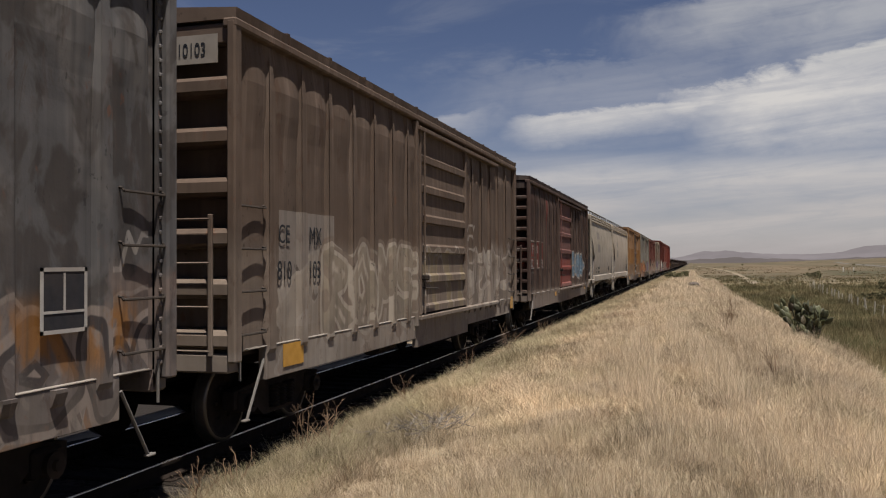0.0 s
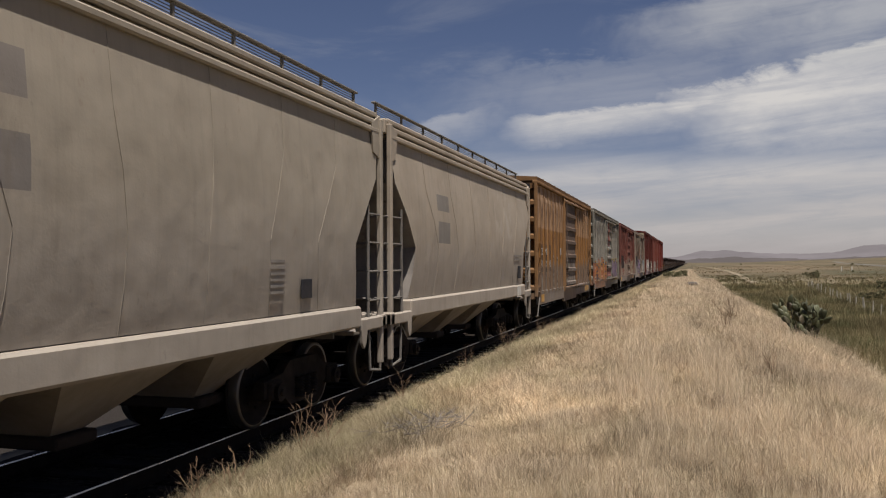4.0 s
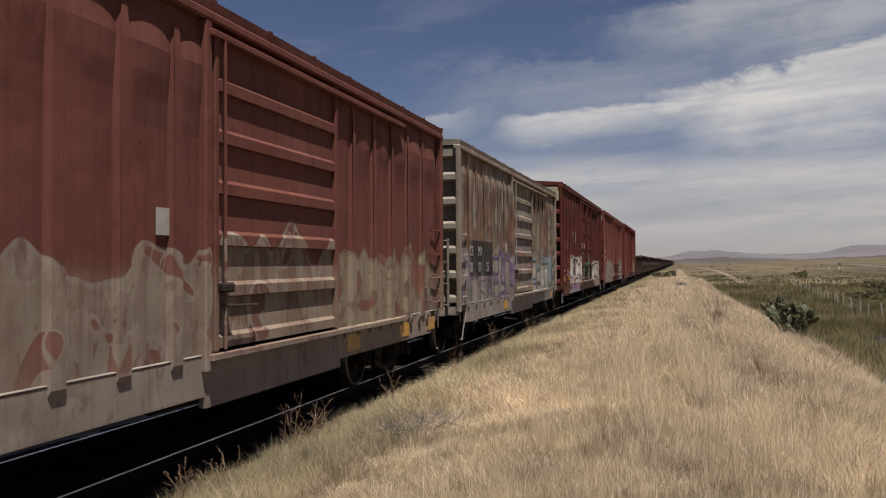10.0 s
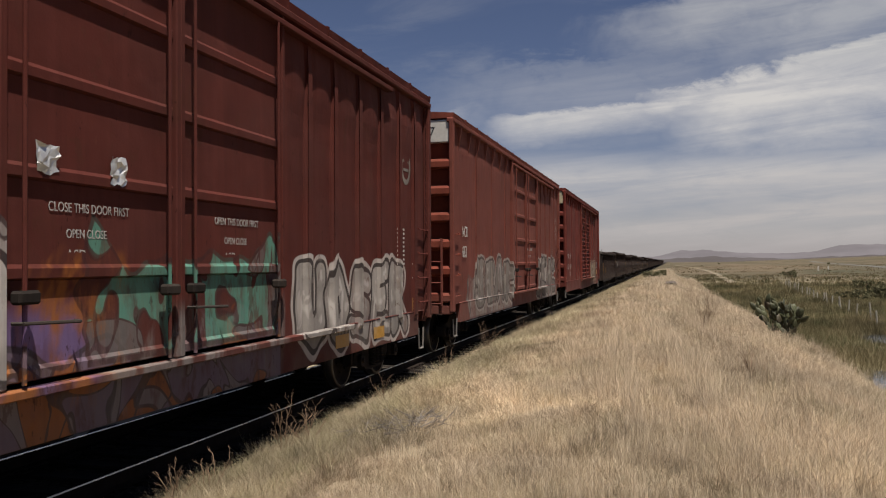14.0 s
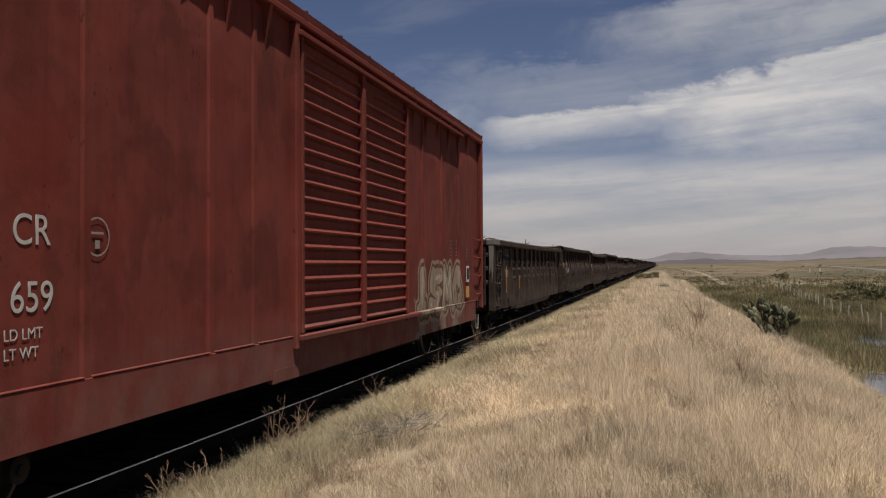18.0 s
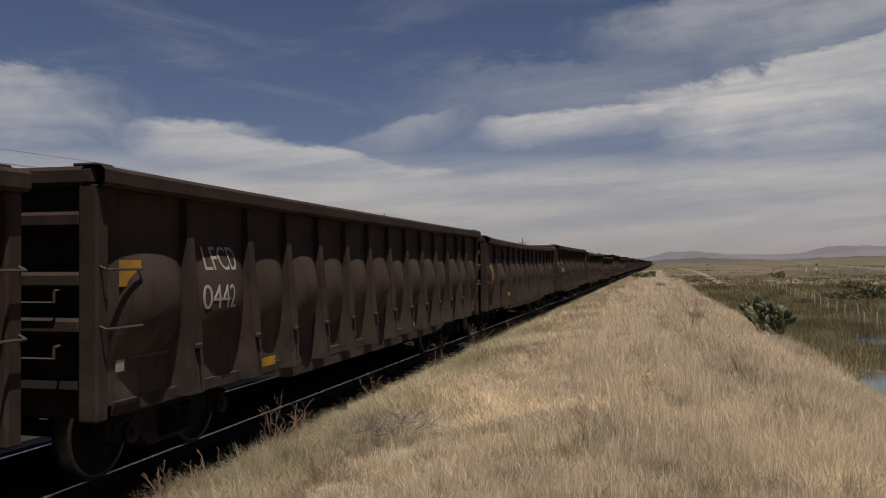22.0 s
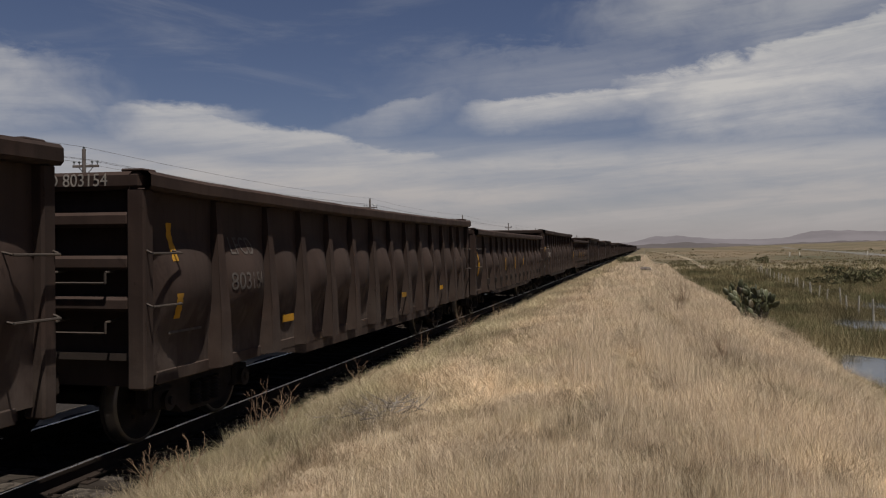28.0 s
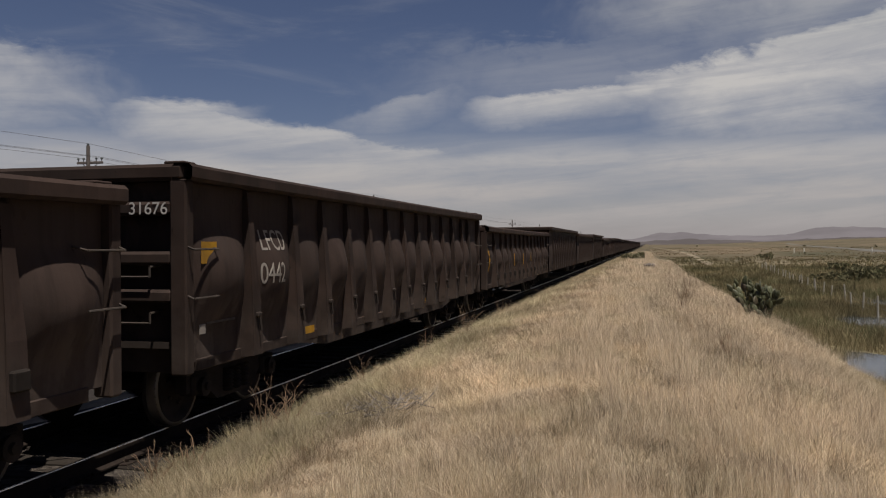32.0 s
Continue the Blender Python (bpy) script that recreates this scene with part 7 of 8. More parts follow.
tagged(part("ballast", bal, M_ballast, None), "stone ballast under the track, coloured dark for the shade of the cars", "ballast", kind="structure")
ME_TIE = Solid().soft(-1.3, 1.3, -0.11, 0.11, -0.36, -0.175, 0.02).mesh("sleeper")
road_bed = thing("track", "two-rail railway track on wooden sleepers", "railway track")
road_bed["kind"] = "structure"
for k in range(150):
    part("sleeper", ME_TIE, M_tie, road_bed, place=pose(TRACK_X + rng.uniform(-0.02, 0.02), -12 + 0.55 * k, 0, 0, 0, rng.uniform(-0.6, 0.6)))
ME_PLATE = Solid().soft(-0.16, 0.16, -0.09, 0.09, -0.178, -0.16, 0.004).box(-0.11, -0.08, -0.03, 0.0, -0.16, -0.13).box(0.08, 0.11, 0.0, 0.03, -0.16, -0.13).mesh("tie_plate")
for sx in (-0.7525, 0.7525):
    o = [(-0.07, -0.165), (0.07, -0.165), (0.07, -0.15), (0.012, -0.13), (0.012, -0.045), (0.034, -0.035), (0.034, -0.006), (-0.034, -0.006), (-0.034, -0.035), (-0.012, -0.045), (-0.012, -0.13), (-0.07, -0.15)]
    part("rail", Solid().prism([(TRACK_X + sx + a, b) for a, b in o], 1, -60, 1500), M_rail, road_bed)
    part("rail_head", Solid().prism([(TRACK_X + sx + a, b) for a, b in ((-0.013, -0.006), (0.013, -0.006), (0.011, 0.001), (-0.011, 0.001))], 1, -60, 1500), M_shine, road_bed, "wheel-polished rail head")
    for k in range(60):
        part("tie_plate", ME_PLATE, M_rail, road_bed, place=pose(TRACK_X + sx, -1 + 0.55 * k, 0))


# ---- grass ----
def blade_mesh(name, pos, height, width, lean, seed):
    r = np.random.RandomState(seed)
    n = len(pos)
    a = r.uniform(0, 6.283, n)
    side = np.stack([np.cos(a), np.sin(a), np.zeros(n)], -1)
    b = r.uniform(0, 6.283, n)
    tip = np.stack([np.cos(b) * lean, np.sin(b) * lean, np.ones(n)], -1) * height[:, None]
    midp = np.stack([np.cos(b) * lean * 0.3, np.sin(b) * lean * 0.3, np.full(n, 0.55)], -1) * height[:, None]
    w = width[:, None] * 0.5
    v = np.empty((n, 5, 3), np.float32)
    v[:, 0], v[:, 1] = pos - side * w, pos + side * w
    v[:, 2], v[:, 3] = pos + midp + side * w * 0.8, pos + midp - side * w * 0.8
    v[:, 4] = pos + tip
    base = (np.arange(n) * 5)[:, None]
    loops = (base + np.array([0, 1, 2, 3, 3, 2, 4])[None]).astype(np.int32)
    starts = ((np.arange(n) * 7)[:, None] + np.array([0, 4])[None]).astype(np.int32)
    me = bpy.data.meshes.new(name)
    me.vertices.add(n * 5)
    me.vertices.foreach_set("co", v.ravel())
    me.loops.add(n * 7)
    me.loops.foreach_set("vertex_index", loops.ravel())
    me.polygons.add(n * 2)
    me.polygons.foreach_set("loop_start", starts.ravel())
    me.update(calc_edges=True)
    return me


def blade_material(name, pale, mid, dark, olive, patch=0.5, scale=0.35):
    m, n = new_material(name)
    p = n.object_place()
    g = n.put("ShaderNodeNewGeometry")
    rnd = g.outputs["Random Per Island"]
    c = n.mix(n.ramp(rnd, 0.0, 0.5), dark, mid)
    c = n.mix(n.ramp(rnd, 0.5, 1.0), c, pale)
    f = n.ramp(n.noise(n.stretch(p, 1, 0.6, 0.2), scale, 3, 0.6), 0.5, 0.66, 0, patch)
    c = n.mix(n.math("MULTIPLY", f, n.ramp(rnd, 0.95, 0.25)), c, olive)
    f2 = n.ramp(n.noise(n.stretch(p, 1, 0.5, 0.2, 5, 9), scale * 0.8, 3, 0.6), 0.52, 0.7, 0, 0.6)
    c = n.mix(f2, c, dark)
    d = n.put("ShaderNodeBsdfDiffuse")
    n.feed(d.inputs[0], c)
    t = n.put("ShaderNodeBsdfTranslucent")
    n.feed(t.inputs[0], c)
    mixn = n.put("ShaderNodeMixShader")
    mixn.inputs[0].default_value = 0.3
    n.tree.links.new(d.outputs[0], mixn.inputs[1])
    n.tree.links.new(t.outputs[0], mixn.inputs[2])
    n.tree.links.new(mixn.outputs[0], n.put("ShaderNodeOutputMaterial").inputs[0])
    return m


def thatch_material(name, tones, scale=0.55):
    """Dry grass in patches: pale straw, grey-tan, olive, russet and dark clumps run into each other."""
    m, n = new_material(name)
    p = n.object_place()
    rnd = n.put("ShaderNodeNewGeometry").outputs["Random Per Island"]
    straw, grey, olive, russet, dark = tones
    jit = n.math("MULTIPLY", n.math("SUBTRACT", rnd, 0.5), 0.22)
    a = n.math("ADD", n.noise(n.stretch(p, 1, 0.75, 0.2), scale, 4, 0.62, 0.4), jit)
    b = n.math("ADD", n.noise(n.stretch(p, 1, 0.7, 0.2, 9, 4), scale * 1.7, 4, 0.62, 0.4), jit)
    d = n.math("ADD", n.noise(n.stretch(p, 1, 0.6, 0.2, 3, 17), scale * 0.8, 4, 0.62, 0.4), jit)
    e = n.math("ADD", n.noise(n.stretch(p, 1, 0.8, 0.2, 21, 2), scale * 4.2, 3, 0.6), jit)
    c = n.mix(n.ramp(a, 0.43, 0.57), straw, grey)
    c = n.mix(n.ramp(b, 0.50, 0.62, 0, 0.9), c, olive)
    c = n.mix(n.ramp(d, 0.54, 0.68, 0, 0.65), c, russet)
    c = n.mix(n.ramp(e, 0.52, 0.66, 0, 0.8), c, dark)
    lum = n.math("MULTIPLY", n.math("ADD", 0.68, n.math("MULTIPLY", rnd, 0.62)), n.ramp(n.noise(n.stretch(p, 1, 0.55, 0.2, 13, 7), 0.32, 4, 0.6, 0.5), 0.34, 0.64, 0.66, 1.22))
    c = n.mix(1.0, c, n.join(lum, lum, lum), "MULTIPLY")
    f = n.put("ShaderNodeBsdfDiffuse")
    n.feed(f.inputs[0], c)
    t = n.put("ShaderNodeBsdfTranslucent")
    n.feed(t.inputs[0], c)
    x = n.put("ShaderNodeMixShader")
    x.inputs[0].default_value = 0.25
    n.tree.links.new(f.outputs[0], x.inputs[1])
    n.tree.links.new(t.outputs[0], x.inputs[2])
    n.tree.links.new(x.outputs[0], n.put("ShaderNodeOutputMaterial").inputs[0])
    return m


def spike_mesh(name, pos, height, width, lean, seed):
    """One thin pointed blade to each place."""
    r = np.random.RandomState(seed)
    n = len(pos)
    a, b = r.uniform(0, 6.283, n), r.uniform(0, 6.283, n)
    side = np.stack([np.cos(a), np.sin(a), np.zeros(n)], -1) * width[:, None] * 0.5
    tip = np.stack([np.cos(b) * lean, np.sin(b) * lean, np.ones(n)], -1) * height[:, None]
    v = np.empty((n, 3, 3), np.float32)
    v[:, 0], v[:, 1], v[:, 2] = pos - side, pos + side, pos + tip
    me = bpy.data.meshes.new(name)
    me.vertices.add(n * 3)
    me.vertices.foreach_set("co", v.ravel())
    me.loops.add(n * 3)
    me.loops.foreach_set("vertex_index", np.arange(n * 3, dtype=np.int32))
    me.polygons.add(n)
    me.polygons.foreach_set("loop_start", np.arange(0, n * 3, 3, dtype=np.int32))
    me.update(calc_edges=True)
    return me


M_straw = thatch_material("dry_thatch", ((0.64, 0.51, 0.355), (0.34, 0.275, 0.205), (0.27, 0.228, 0.145), (0.37, 0.255, 0.172), (0.115, 0.088, 0.062)))
M_stalk = blade_material("pale_grass_stalk", (0.80, 0.68, 0.51), (0.68, 0.555, 0.41), (0.45, 0.36, 0.26), (0.37, 0.335, 0.215), 0.7, 0.4)
M_verge = thatch_material("greyish_verge_grass", ((0.50, 0.42, 0.285), (0.40, 0.34, 0.225), (0.315, 0.285, 0.165), (0.38, 0.285, 0.19), (0.17, 0.14, 0.095)), 0.8)
M_reed = thatch_material("marsh_reed", ((0.235, 0.19, 0.11), (0.135, 0.122, 0.068), (0.086, 0.092, 0.046), (0.20, 0.14, 0.085), (0.062, 0.06, 0.034)), 0.09)
M_tussock = thatch_material("plain_tussock", ((0.20, 0.155, 0.10), (0.15, 0.12, 0.075), (0.105, 0.095, 0.055), (0.165, 0.115, 0.072), (0.09, 0.075, 0.048)), 0.02)


def tufts(n, x0, x1, y0, y1, per, spread, seed, keep=None):
    r = np.random.RandomState(seed)
    cx, cy = r.uniform(x0, x1, n), r.uniform(y0, y1, n)
    if keep is not None:
        ok = keep(cx, cy)
        cx, cy = cx[ok], cy[ok]
    x = np.repeat(cx, per) + r.normal(0, spread, len(cx) * per)
    y = np.repeat(cy, per) + r.normal(0, spread, len(cy) * per)
    return np.stack([x, y, land_z(x, y) - 0.015], -1), np.repeat(r.uniform(0.75, 1.25, len(cx)), per), r


ZONES = [(-3, 3.2, 2000, 24, 0.09, 0.008), (3.2, 9, 6600, 34, 0.085, 0.0042), (9, 16, 6400, 32, 0.095, 0.006), (16, 28, 6000, 28, 0.12, 0.009), (28, 50, 5000, 26, 0.16, 0.016), (50, 95, 4200, 20, 0.22, 0.042), (95, 190, 2600, 16, 0.4, 0.085)]
for j, (ya, yb, n, per, spread, wide) in enumerate(ZONES):
    pos, s, r = tufts(n, -3.7, 4.7, ya, yb, per, spread, 40 + j, lambda x, y: (x < 3.6) | (np.random.RandomState(1).uniform(0, 1, len(x)) < 0.7))
    field = 0.85 + 0.55 * waves(pos[:, 0], pos[:, 1], 0.9, 8) + 0.5 * waves(pos[:, 0], pos[:, 1], 3.0, 9) + np.interp(pos[:, 0], (-3, 0, 1.5), (-0.15, 0.0, 0.2))
    h = np.clip(0.15 * s * field * r.uniform(0.35, 1.5, len(pos)), 0.04, 0.4)
    me = spike_mesh("dry_grass", pos, h, wide * r.uniform(0.5, 1.4, len(pos)), r.uniform(0.0, 1.0, len(pos)) ** 1.5 * 2.2 + 0.1, 60 + j)
    me.materials.append(M_straw)
    tagged(new("dry_grass", me), "matted dry grass in straw, olive and russet patches", "grass", kind="stuff")
    # upright clumps of taller stalks stand over the mat, denser on the crown of the bank
    pos, s, r = tufts(int(n * 1.1), -3.3, 4.5, ya, yb, 7, spread * 0.5, 240 + j, lambda x, y: waves(x, y, 1.3, 15) + 0.8 * waves(x, y, 4.0, 16) + np.interp(x, (-3.3, -1.6, 0.5), (-0.6, 0.1, 0.4)) > -0.05)
    field = np.clip(0.95 + 0.8 * waves(pos[:, 0], pos[:, 1], 1.8, 14), 0.4, 1.7) * np.interp(pos[:, 0], (-3.3, -1.0), (0.55, 1.0))
    me = blade_mesh("tall_grass", pos, np.clip(0.27 * s * field * r.uniform(0.55, 1.45, len(pos)), 0.1, 0.62), wide * 0.5 * r.uniform(0.5, 1.3, len(pos)), r.uniform(0.02, 0.6, len(pos)), 260 + j)
    me.materials.append(M_stalk)
    tagged(new("tall_grass", me), "upright pale stalks of dry grass", "grass", kind="stuff")
    pos, s, r = tufts(int(n * 0.34), -4.62, -2.9, ya, yb, per, spread * 0.9, 80 + j, lambda x, y: np.random.RandomState(3).uniform(0, 1, len(x)) < np.interp(x, (-3.9, -2.9), (1.0, 0.1)))
    h = 0.15 * s * (1 + 0.6 * waves(pos[:, 0], pos[:, 1], 1.0, 11)) * r.uniform(0.4, 1.6, len(pos))
    me = spike_mesh("verge_grass", pos, np.clip(h, 0.05, 0.45), wide * r.uniform(0.6, 1.3, len(pos)), r.uniform(0.1, 1.3, len(pos)), 90 + j)
    me.materials.append(M_verge)
    tagged(new("verge_grass", me), "short grey-green grass along the ballast", "grass", kind="stuff")

PONDS = [(7.6, 27.0, 2.3, 4.6, 0.2), (10.8, 43.5, 2.6, 3.0, 0.1), (14.5, 56.0, 2.2, 4.0, 0.4), (12.5, 33.0, 2.5, 3.0, 0.0)]


def in_pond(x, y, grow=1.0):
    hit = np.zeros(len(x), bool)
    for px, py, a, b, q in PONDS:
        hit |= ((x - px) / (a * grow)) ** 2 + ((y - py) / (b * grow)) ** 2 < 1
    return hit


for j, (ya, yb, n, per, wide, hh) in enumerate([(14, 30, 2600, 18, 0.011, 0.30), (30, 55, 6200, 16, 0.018, 0.38), (55, 90, 6800, 14, 0.032, 0.42), (90, 140, 5200, 12, 0.055, 0.40), (140, 240, 3600, 9, 0.10, 0.34)]):
    xa, xb = 4.4, (13, 22, 34, 55, 80)[j]
    pos, s, r = tufts(n, xa, xb, ya, yb, per, 0.24, 120 + j, lambda x, y: ~in_pond(x, y, 0.92 + 0.25 * waves(x, y, 2.0, 21)) & (waves(x, y, 30.0, 23) > np.interp(y, (90, 240), (-1.0, 0.3))))
    field = 0.7 + 1.0 * np.clip(waves(pos[:, 0], pos[:, 1], 9.0, 12) + 0.3, 0, 1.2)
    h = np.clip(hh * s * field * r.uniform(0.35, 1.35, len(pos)), 0.1, 1.4) * np.interp(pos[:, 0], (4.4, 6.5), (0.5, 1.0))
    me = spike_mesh("marsh_reeds", pos, h, wide * r.uniform(0.6, 1.4, len(pos)), r.uniform(0.05, 0.9, len(pos)), 130 + j)
    me.materials.append(M_reed)
    tagged(new("marsh_reeds", me), "dark olive reeds standing in the marsh", "reeds", kind="stuff")
# low dry tussocks roughen the plain
for j, (ya, yb, n, wide, hh) in enumerate([(110, 260, 1200, 0.14, 0.24), (260, 700, 900, 0.35, 0.3)]):
    pos, s, r = tufts(n, 3.0, (70, 190)[j], ya, yb, 12, 0.7 + 0.6 * j, 520 + j, lambda x, y: waves(x, y, 45.0, 27) > -0.15)
    me = spike_mesh("dry_tussocks", pos, hh * s * r.uniform(0.3, 1.3, len(pos)), wide * r.uniform(0.6, 1.4, len(pos)), r.uniform(0.2, 1.6, len(pos)), 530 + j)
    me.materials.append(M_tussock)
    tagged(new("dry_tussocks", me), "brown and olive tussocks scattered over the plain", "grass", kind="stuff")


def water_material():
    m, n = new_material("marsh_water")
    p = n.object_place()
    n.surface((0.035, 0.04, 0.045), 0.08, 0, n.noise(n.stretch(p, 1, 0.4, 1), 6.0, 3), 0.02, 0.6)
    return m


M_water = water_material()
for k, (px, py, a, b, q) in enumerate(PONDS):
    v = [(px, py, -1.615)]
    for i in range(40):
        t = 6.2832 * i / 40
        f = 1 + 0.16 * math.sin(3 * t + k) + 0.09 * math.sin(7 * t + 2 * k)
        v.append((px + a * f * math.cos(t), py + b * f * math.sin(t), -1.615))
    me = bpy.data.meshes.new("water")
    me.from_pydata(v, [], [(0, 1 + i, 1 + (i + 1) % 40) for i in range(40)])
    me.materials.append(M_water)
    tagged(new("water", me), "still shallow marsh water between reeds", "water", kind="structure")


# ---- cactus ----
def pad_mesh(seed):
    r = random.Random(seed)
    rows, n = [], 12
    for i in range(9):
        t = i / 8
        w = (max(0.0, math.sin(3.1416 * t ** 0.8)) ** 0.7) * 0.5 + 0.02
        th = 0.10 * max(0.0, math.sin(3.1416 * t)) ** 0.5 + 0.02
        rows.append([(w * math.cos(6.2832 * k / n) * 0.86, th * math.sin(6.2832 * k / n), t + 0.02 * r.uniform(-1, 1)) for k in range(n + 1)])
    return Solid().grid(rows).mesh("pad", True)


def cactus_material():
    m, n = new_material("cactus_skin")
    p = n.object_place()
    o = n.put("ShaderNodeObjectInfo").outputs["Random"]
    c = n.mix(o, (0.018, 0.02, 0.011), (0.066, 0.07, 0.03))
    c = n.mix(n.ramp(o, 0.0, 0.25, 0.8, 0.0), c, (0.055, 0.038, 0.022))
    c = n.mix(n.ramp(n.noise(p, 3.0, 3), 0.5, 0.75, 0, 0.4), c, (0.15, 0.14, 0.065))
    v = n.put("ShaderNodeTexVoronoi")
    n.feed(v.inputs["Vector"], p)
    v.inputs["Scale"].default_value = 11.0
    c = n.mix(n.ramp(v.outputs["Distance"], 0.16, 0.08), c, (0.3, 0.27, 0.17))
    n.surface(c, 0.55, 0, n.noise(p, 5, 3), 0.02, 0.4)
    return m


M_cactus = cactus_material()
PADS = [pad_mesh(k) for k in range(3)]
CX, CY = 2.72, 23.5
cactus = thing("prickly_pear", "green prickly pear cactus with many flat pads on the bank's edge", "cactus", place=pose(CX, CY, float(land_z(CX, CY)) - 0.22))
rng = random.Random(12)


def grow(at, lean, turn, size, level):
    m = Matrix.Translation(at) @ Euler((radians(rng.uniform(-30, 30)), radians(lean), radians(turn))).to_matrix().to_4x4()
    part("pad", PADS[rng.randrange(3)], M_cactus, cactus, place=m @ Matrix.Diagonal((size * rng.uniform(0.62, 0.85), size * 0.8, size * 1.05, 1)))
    if level < 5:
        for k in range((2, 2, 2, 1, 1)[level] if rng.random() < 0.75 else 1):
            s = rng.uniform(-0.8, 0.8)
            tip = m @ Vector((s * size * 0.36, 0, size * (0.95 - 0.35 * abs(s))))
            grow(tip, max(-48, min(48, lean * 0.6 + s * 40 + rng.uniform(-15, 15))), turn + rng.uniform(-70, 70), rng.uniform(0.17, 0.255), level + 1)


for k in range(6):
    q = k / 5 * 2 - 1
    grow(Vector((0.16 * q, rng.uniform(-0.25, 0.25), 0.14 - 0.16 * q)), 14 * q - 6 + rng.uniform(-12, 12), rng.uniform(-40, 40), rng.uniform(0.22, 0.3), 0)

# ---- fence, poles, markers ----
M_post = plain("grey_weathered_wood", (0.36, 0.335, 0.29), 0.85, 0, 0.4, 8, (0.16, 0.13, 0.1), 0.5, 0.01)
M_wire = plain("dull_wire", (0.12, 0.11, 0.10), 0.6, 0.5, 0.2, 6)
M_pole = plain("tarred_pole_wood", (0.13, 0.11, 0.10), 0.85, 0, 0.4, 5, (0.22, 0.19, 0.16), 0.5, 0.01)
M_glass = plain("dark_insulator", (0.06, 0.07, 0.07), 0.3, 0, 0.2, 8)
fence = thing("wire_fence", "old wire fence of grey wooden posts standing in the marsh", "fence")
rng = random.Random(9)
last = []
fy = 30.0
for k in range(26):
    fx = 10.3 + (fy - 36) * 0.058 + rng.uniform(-0.2, 0.2)
    z, h = float(land_z(fx, fy)), rng.uniform(0.8, 1.22)
    tilt = rng.uniform(-0.12, 0.12)
    s = Solid().rod((fx, fy, z - 0.2), (fx + tilt, fy, z + h), rng.uniform(0.042, 0.062), 8, 0.042)
    part("post", s, M_post, fence)
    last.append((fx + tilt * 0.7, fy, z))
    fy += rng.uniform(3.4, 4.4)
for hgt in (0.35, 0.6, 0.88):
    part("wire", Solid().pipe([(x - 0.06, y, z + hgt) for x, y, z in last], 0.006, 4), M_wire, fence)

POLES = [-8.2 + 45.9 * k for k in range(11)]
PX = -27.0


def utility_pole(y):
    g = float(land_z(PX, y))
    p = thing("utility_pole", "bare wooden utility pole with one crossarm", "utility pole", "poles beyond the track", pose(PX, y, g))
    top = 7.05 - g
    part("mast", Solid().rod((0, 0, -0.5), (0, 0, top), 0.13, 10, 0.09), M_pole, p)
    part("crossarm", Solid().soft(-0.72, 0.72, 0.08, 0.2, top - 0.9, top - 0.78, 0.01), M_pole, p)
    for x in (-0.66, -0.36, 0.36, 0.66):
        part("insulator", Solid().rod((x, 0.14, top - 0.78), (x, 0.14, top - 0.66), 0.02, 6).lathe([(0.0, 0.0), (0.0, 0.055), (0.06, 0.06), (0.1, 0.03), (0.12, 0.0)], (x, 0.14, top - 0.68), 2, 8), M_glass, p)
    part("insulator", Solid().lathe([(0.0, 0.0), (0.0, 0.05), (0.08, 0.06), (0.13, 0.0)], (0, 0, top), 2, 8), M_glass, p)
    part("brace", Solid().rod((0.0, 0.15, top - 1.3), (0.45, 0.15, top - 0.85), 0.02).rod((0.0, 0.15, top - 1.3), (-0.45, 0.15, top - 0.85), 0.02), M_pole, p)
    return p


for y in POLES:
    utility_pole(y)
for x, dz in ((0.0, 0.1), (-0.66, -0.58), (0.66, -0.58), (0.36, -0.58)):
    pts = []
    for a, b in zip(POLES, POLES[1:]):
        for q in range(6):
            t = q / 6
            pts.append((PX + x, a + (b - a) * t, 7.05 + dz - 2.2 * t * (1 - t) * 0.55))
    tagged(part("power_line", Solid().pipe(pts, 0.009, 4), M_wire, None), "sagging overhead wire between the utility poles", "wire", "overhead wires")

M_marker = plain("white_marker_paint", (0.55, 0.53, 0.50), 0.7, 0, 0.2, 5)
for x, y, h in ((52.0, 316.5, 1.6), (49.0, 317.6, 1.6), (71, 306, 1.6)):
    z = float(land_z(x, y))
    tagged(part("marker_post", Solid().soft(x - 0.14, x + 0.14, y - 0.12, y + 0.12, z - 0.3, z + h, 0.06), M_marker, None), "white roadside marker post", "marker post", "markers along the highway")

# ---- paved road, dirt track ----
M_asphalt = plain("grey_asphalt", (0.11, 0.105, 0.10), 0.9, 0, 0.2, 0.5, (0.18, 0.16, 0.13), 0.4)
M_dust = plain("pale_dust", (0.205, 0.172, 0.128), 0.95, 0, 0.2, 0.3, (0.17, 0.14, 0.10), 0.7)


def ribbon(name, line, width, lift, material, label):
    v = []
    for x, y in line:
        for s in (-width / 2, width / 2):
            v.append((x + s, y, float(land_z(x + s, y)) + lift))
    me = bpy.data.meshes.new(name)
    me.from_pydata(v, [], [(2 * i, 2 * i + 1, 2 * i + 3, 2 * i + 2) for i in range(len(line) - 1)])
    me.materials.append(material)
    tagged(new(name, me), label, "road", kind="structure")


ribbon("road", [(30 + 0.125 * (y - 60) + 18, y) for y in [60 + 12 * k for k in range(150)]], 9.0, 0.12, M_asphalt, "grey highway across the plain")
ribbon("dirt_track", [(9.5 + 4.5 * math.sin((y - 120) / 170), y) for y in [150 + 6 * k for k in range(120)]], 1.5, 0.09, M_dust, "pale dusty track beside the railway")

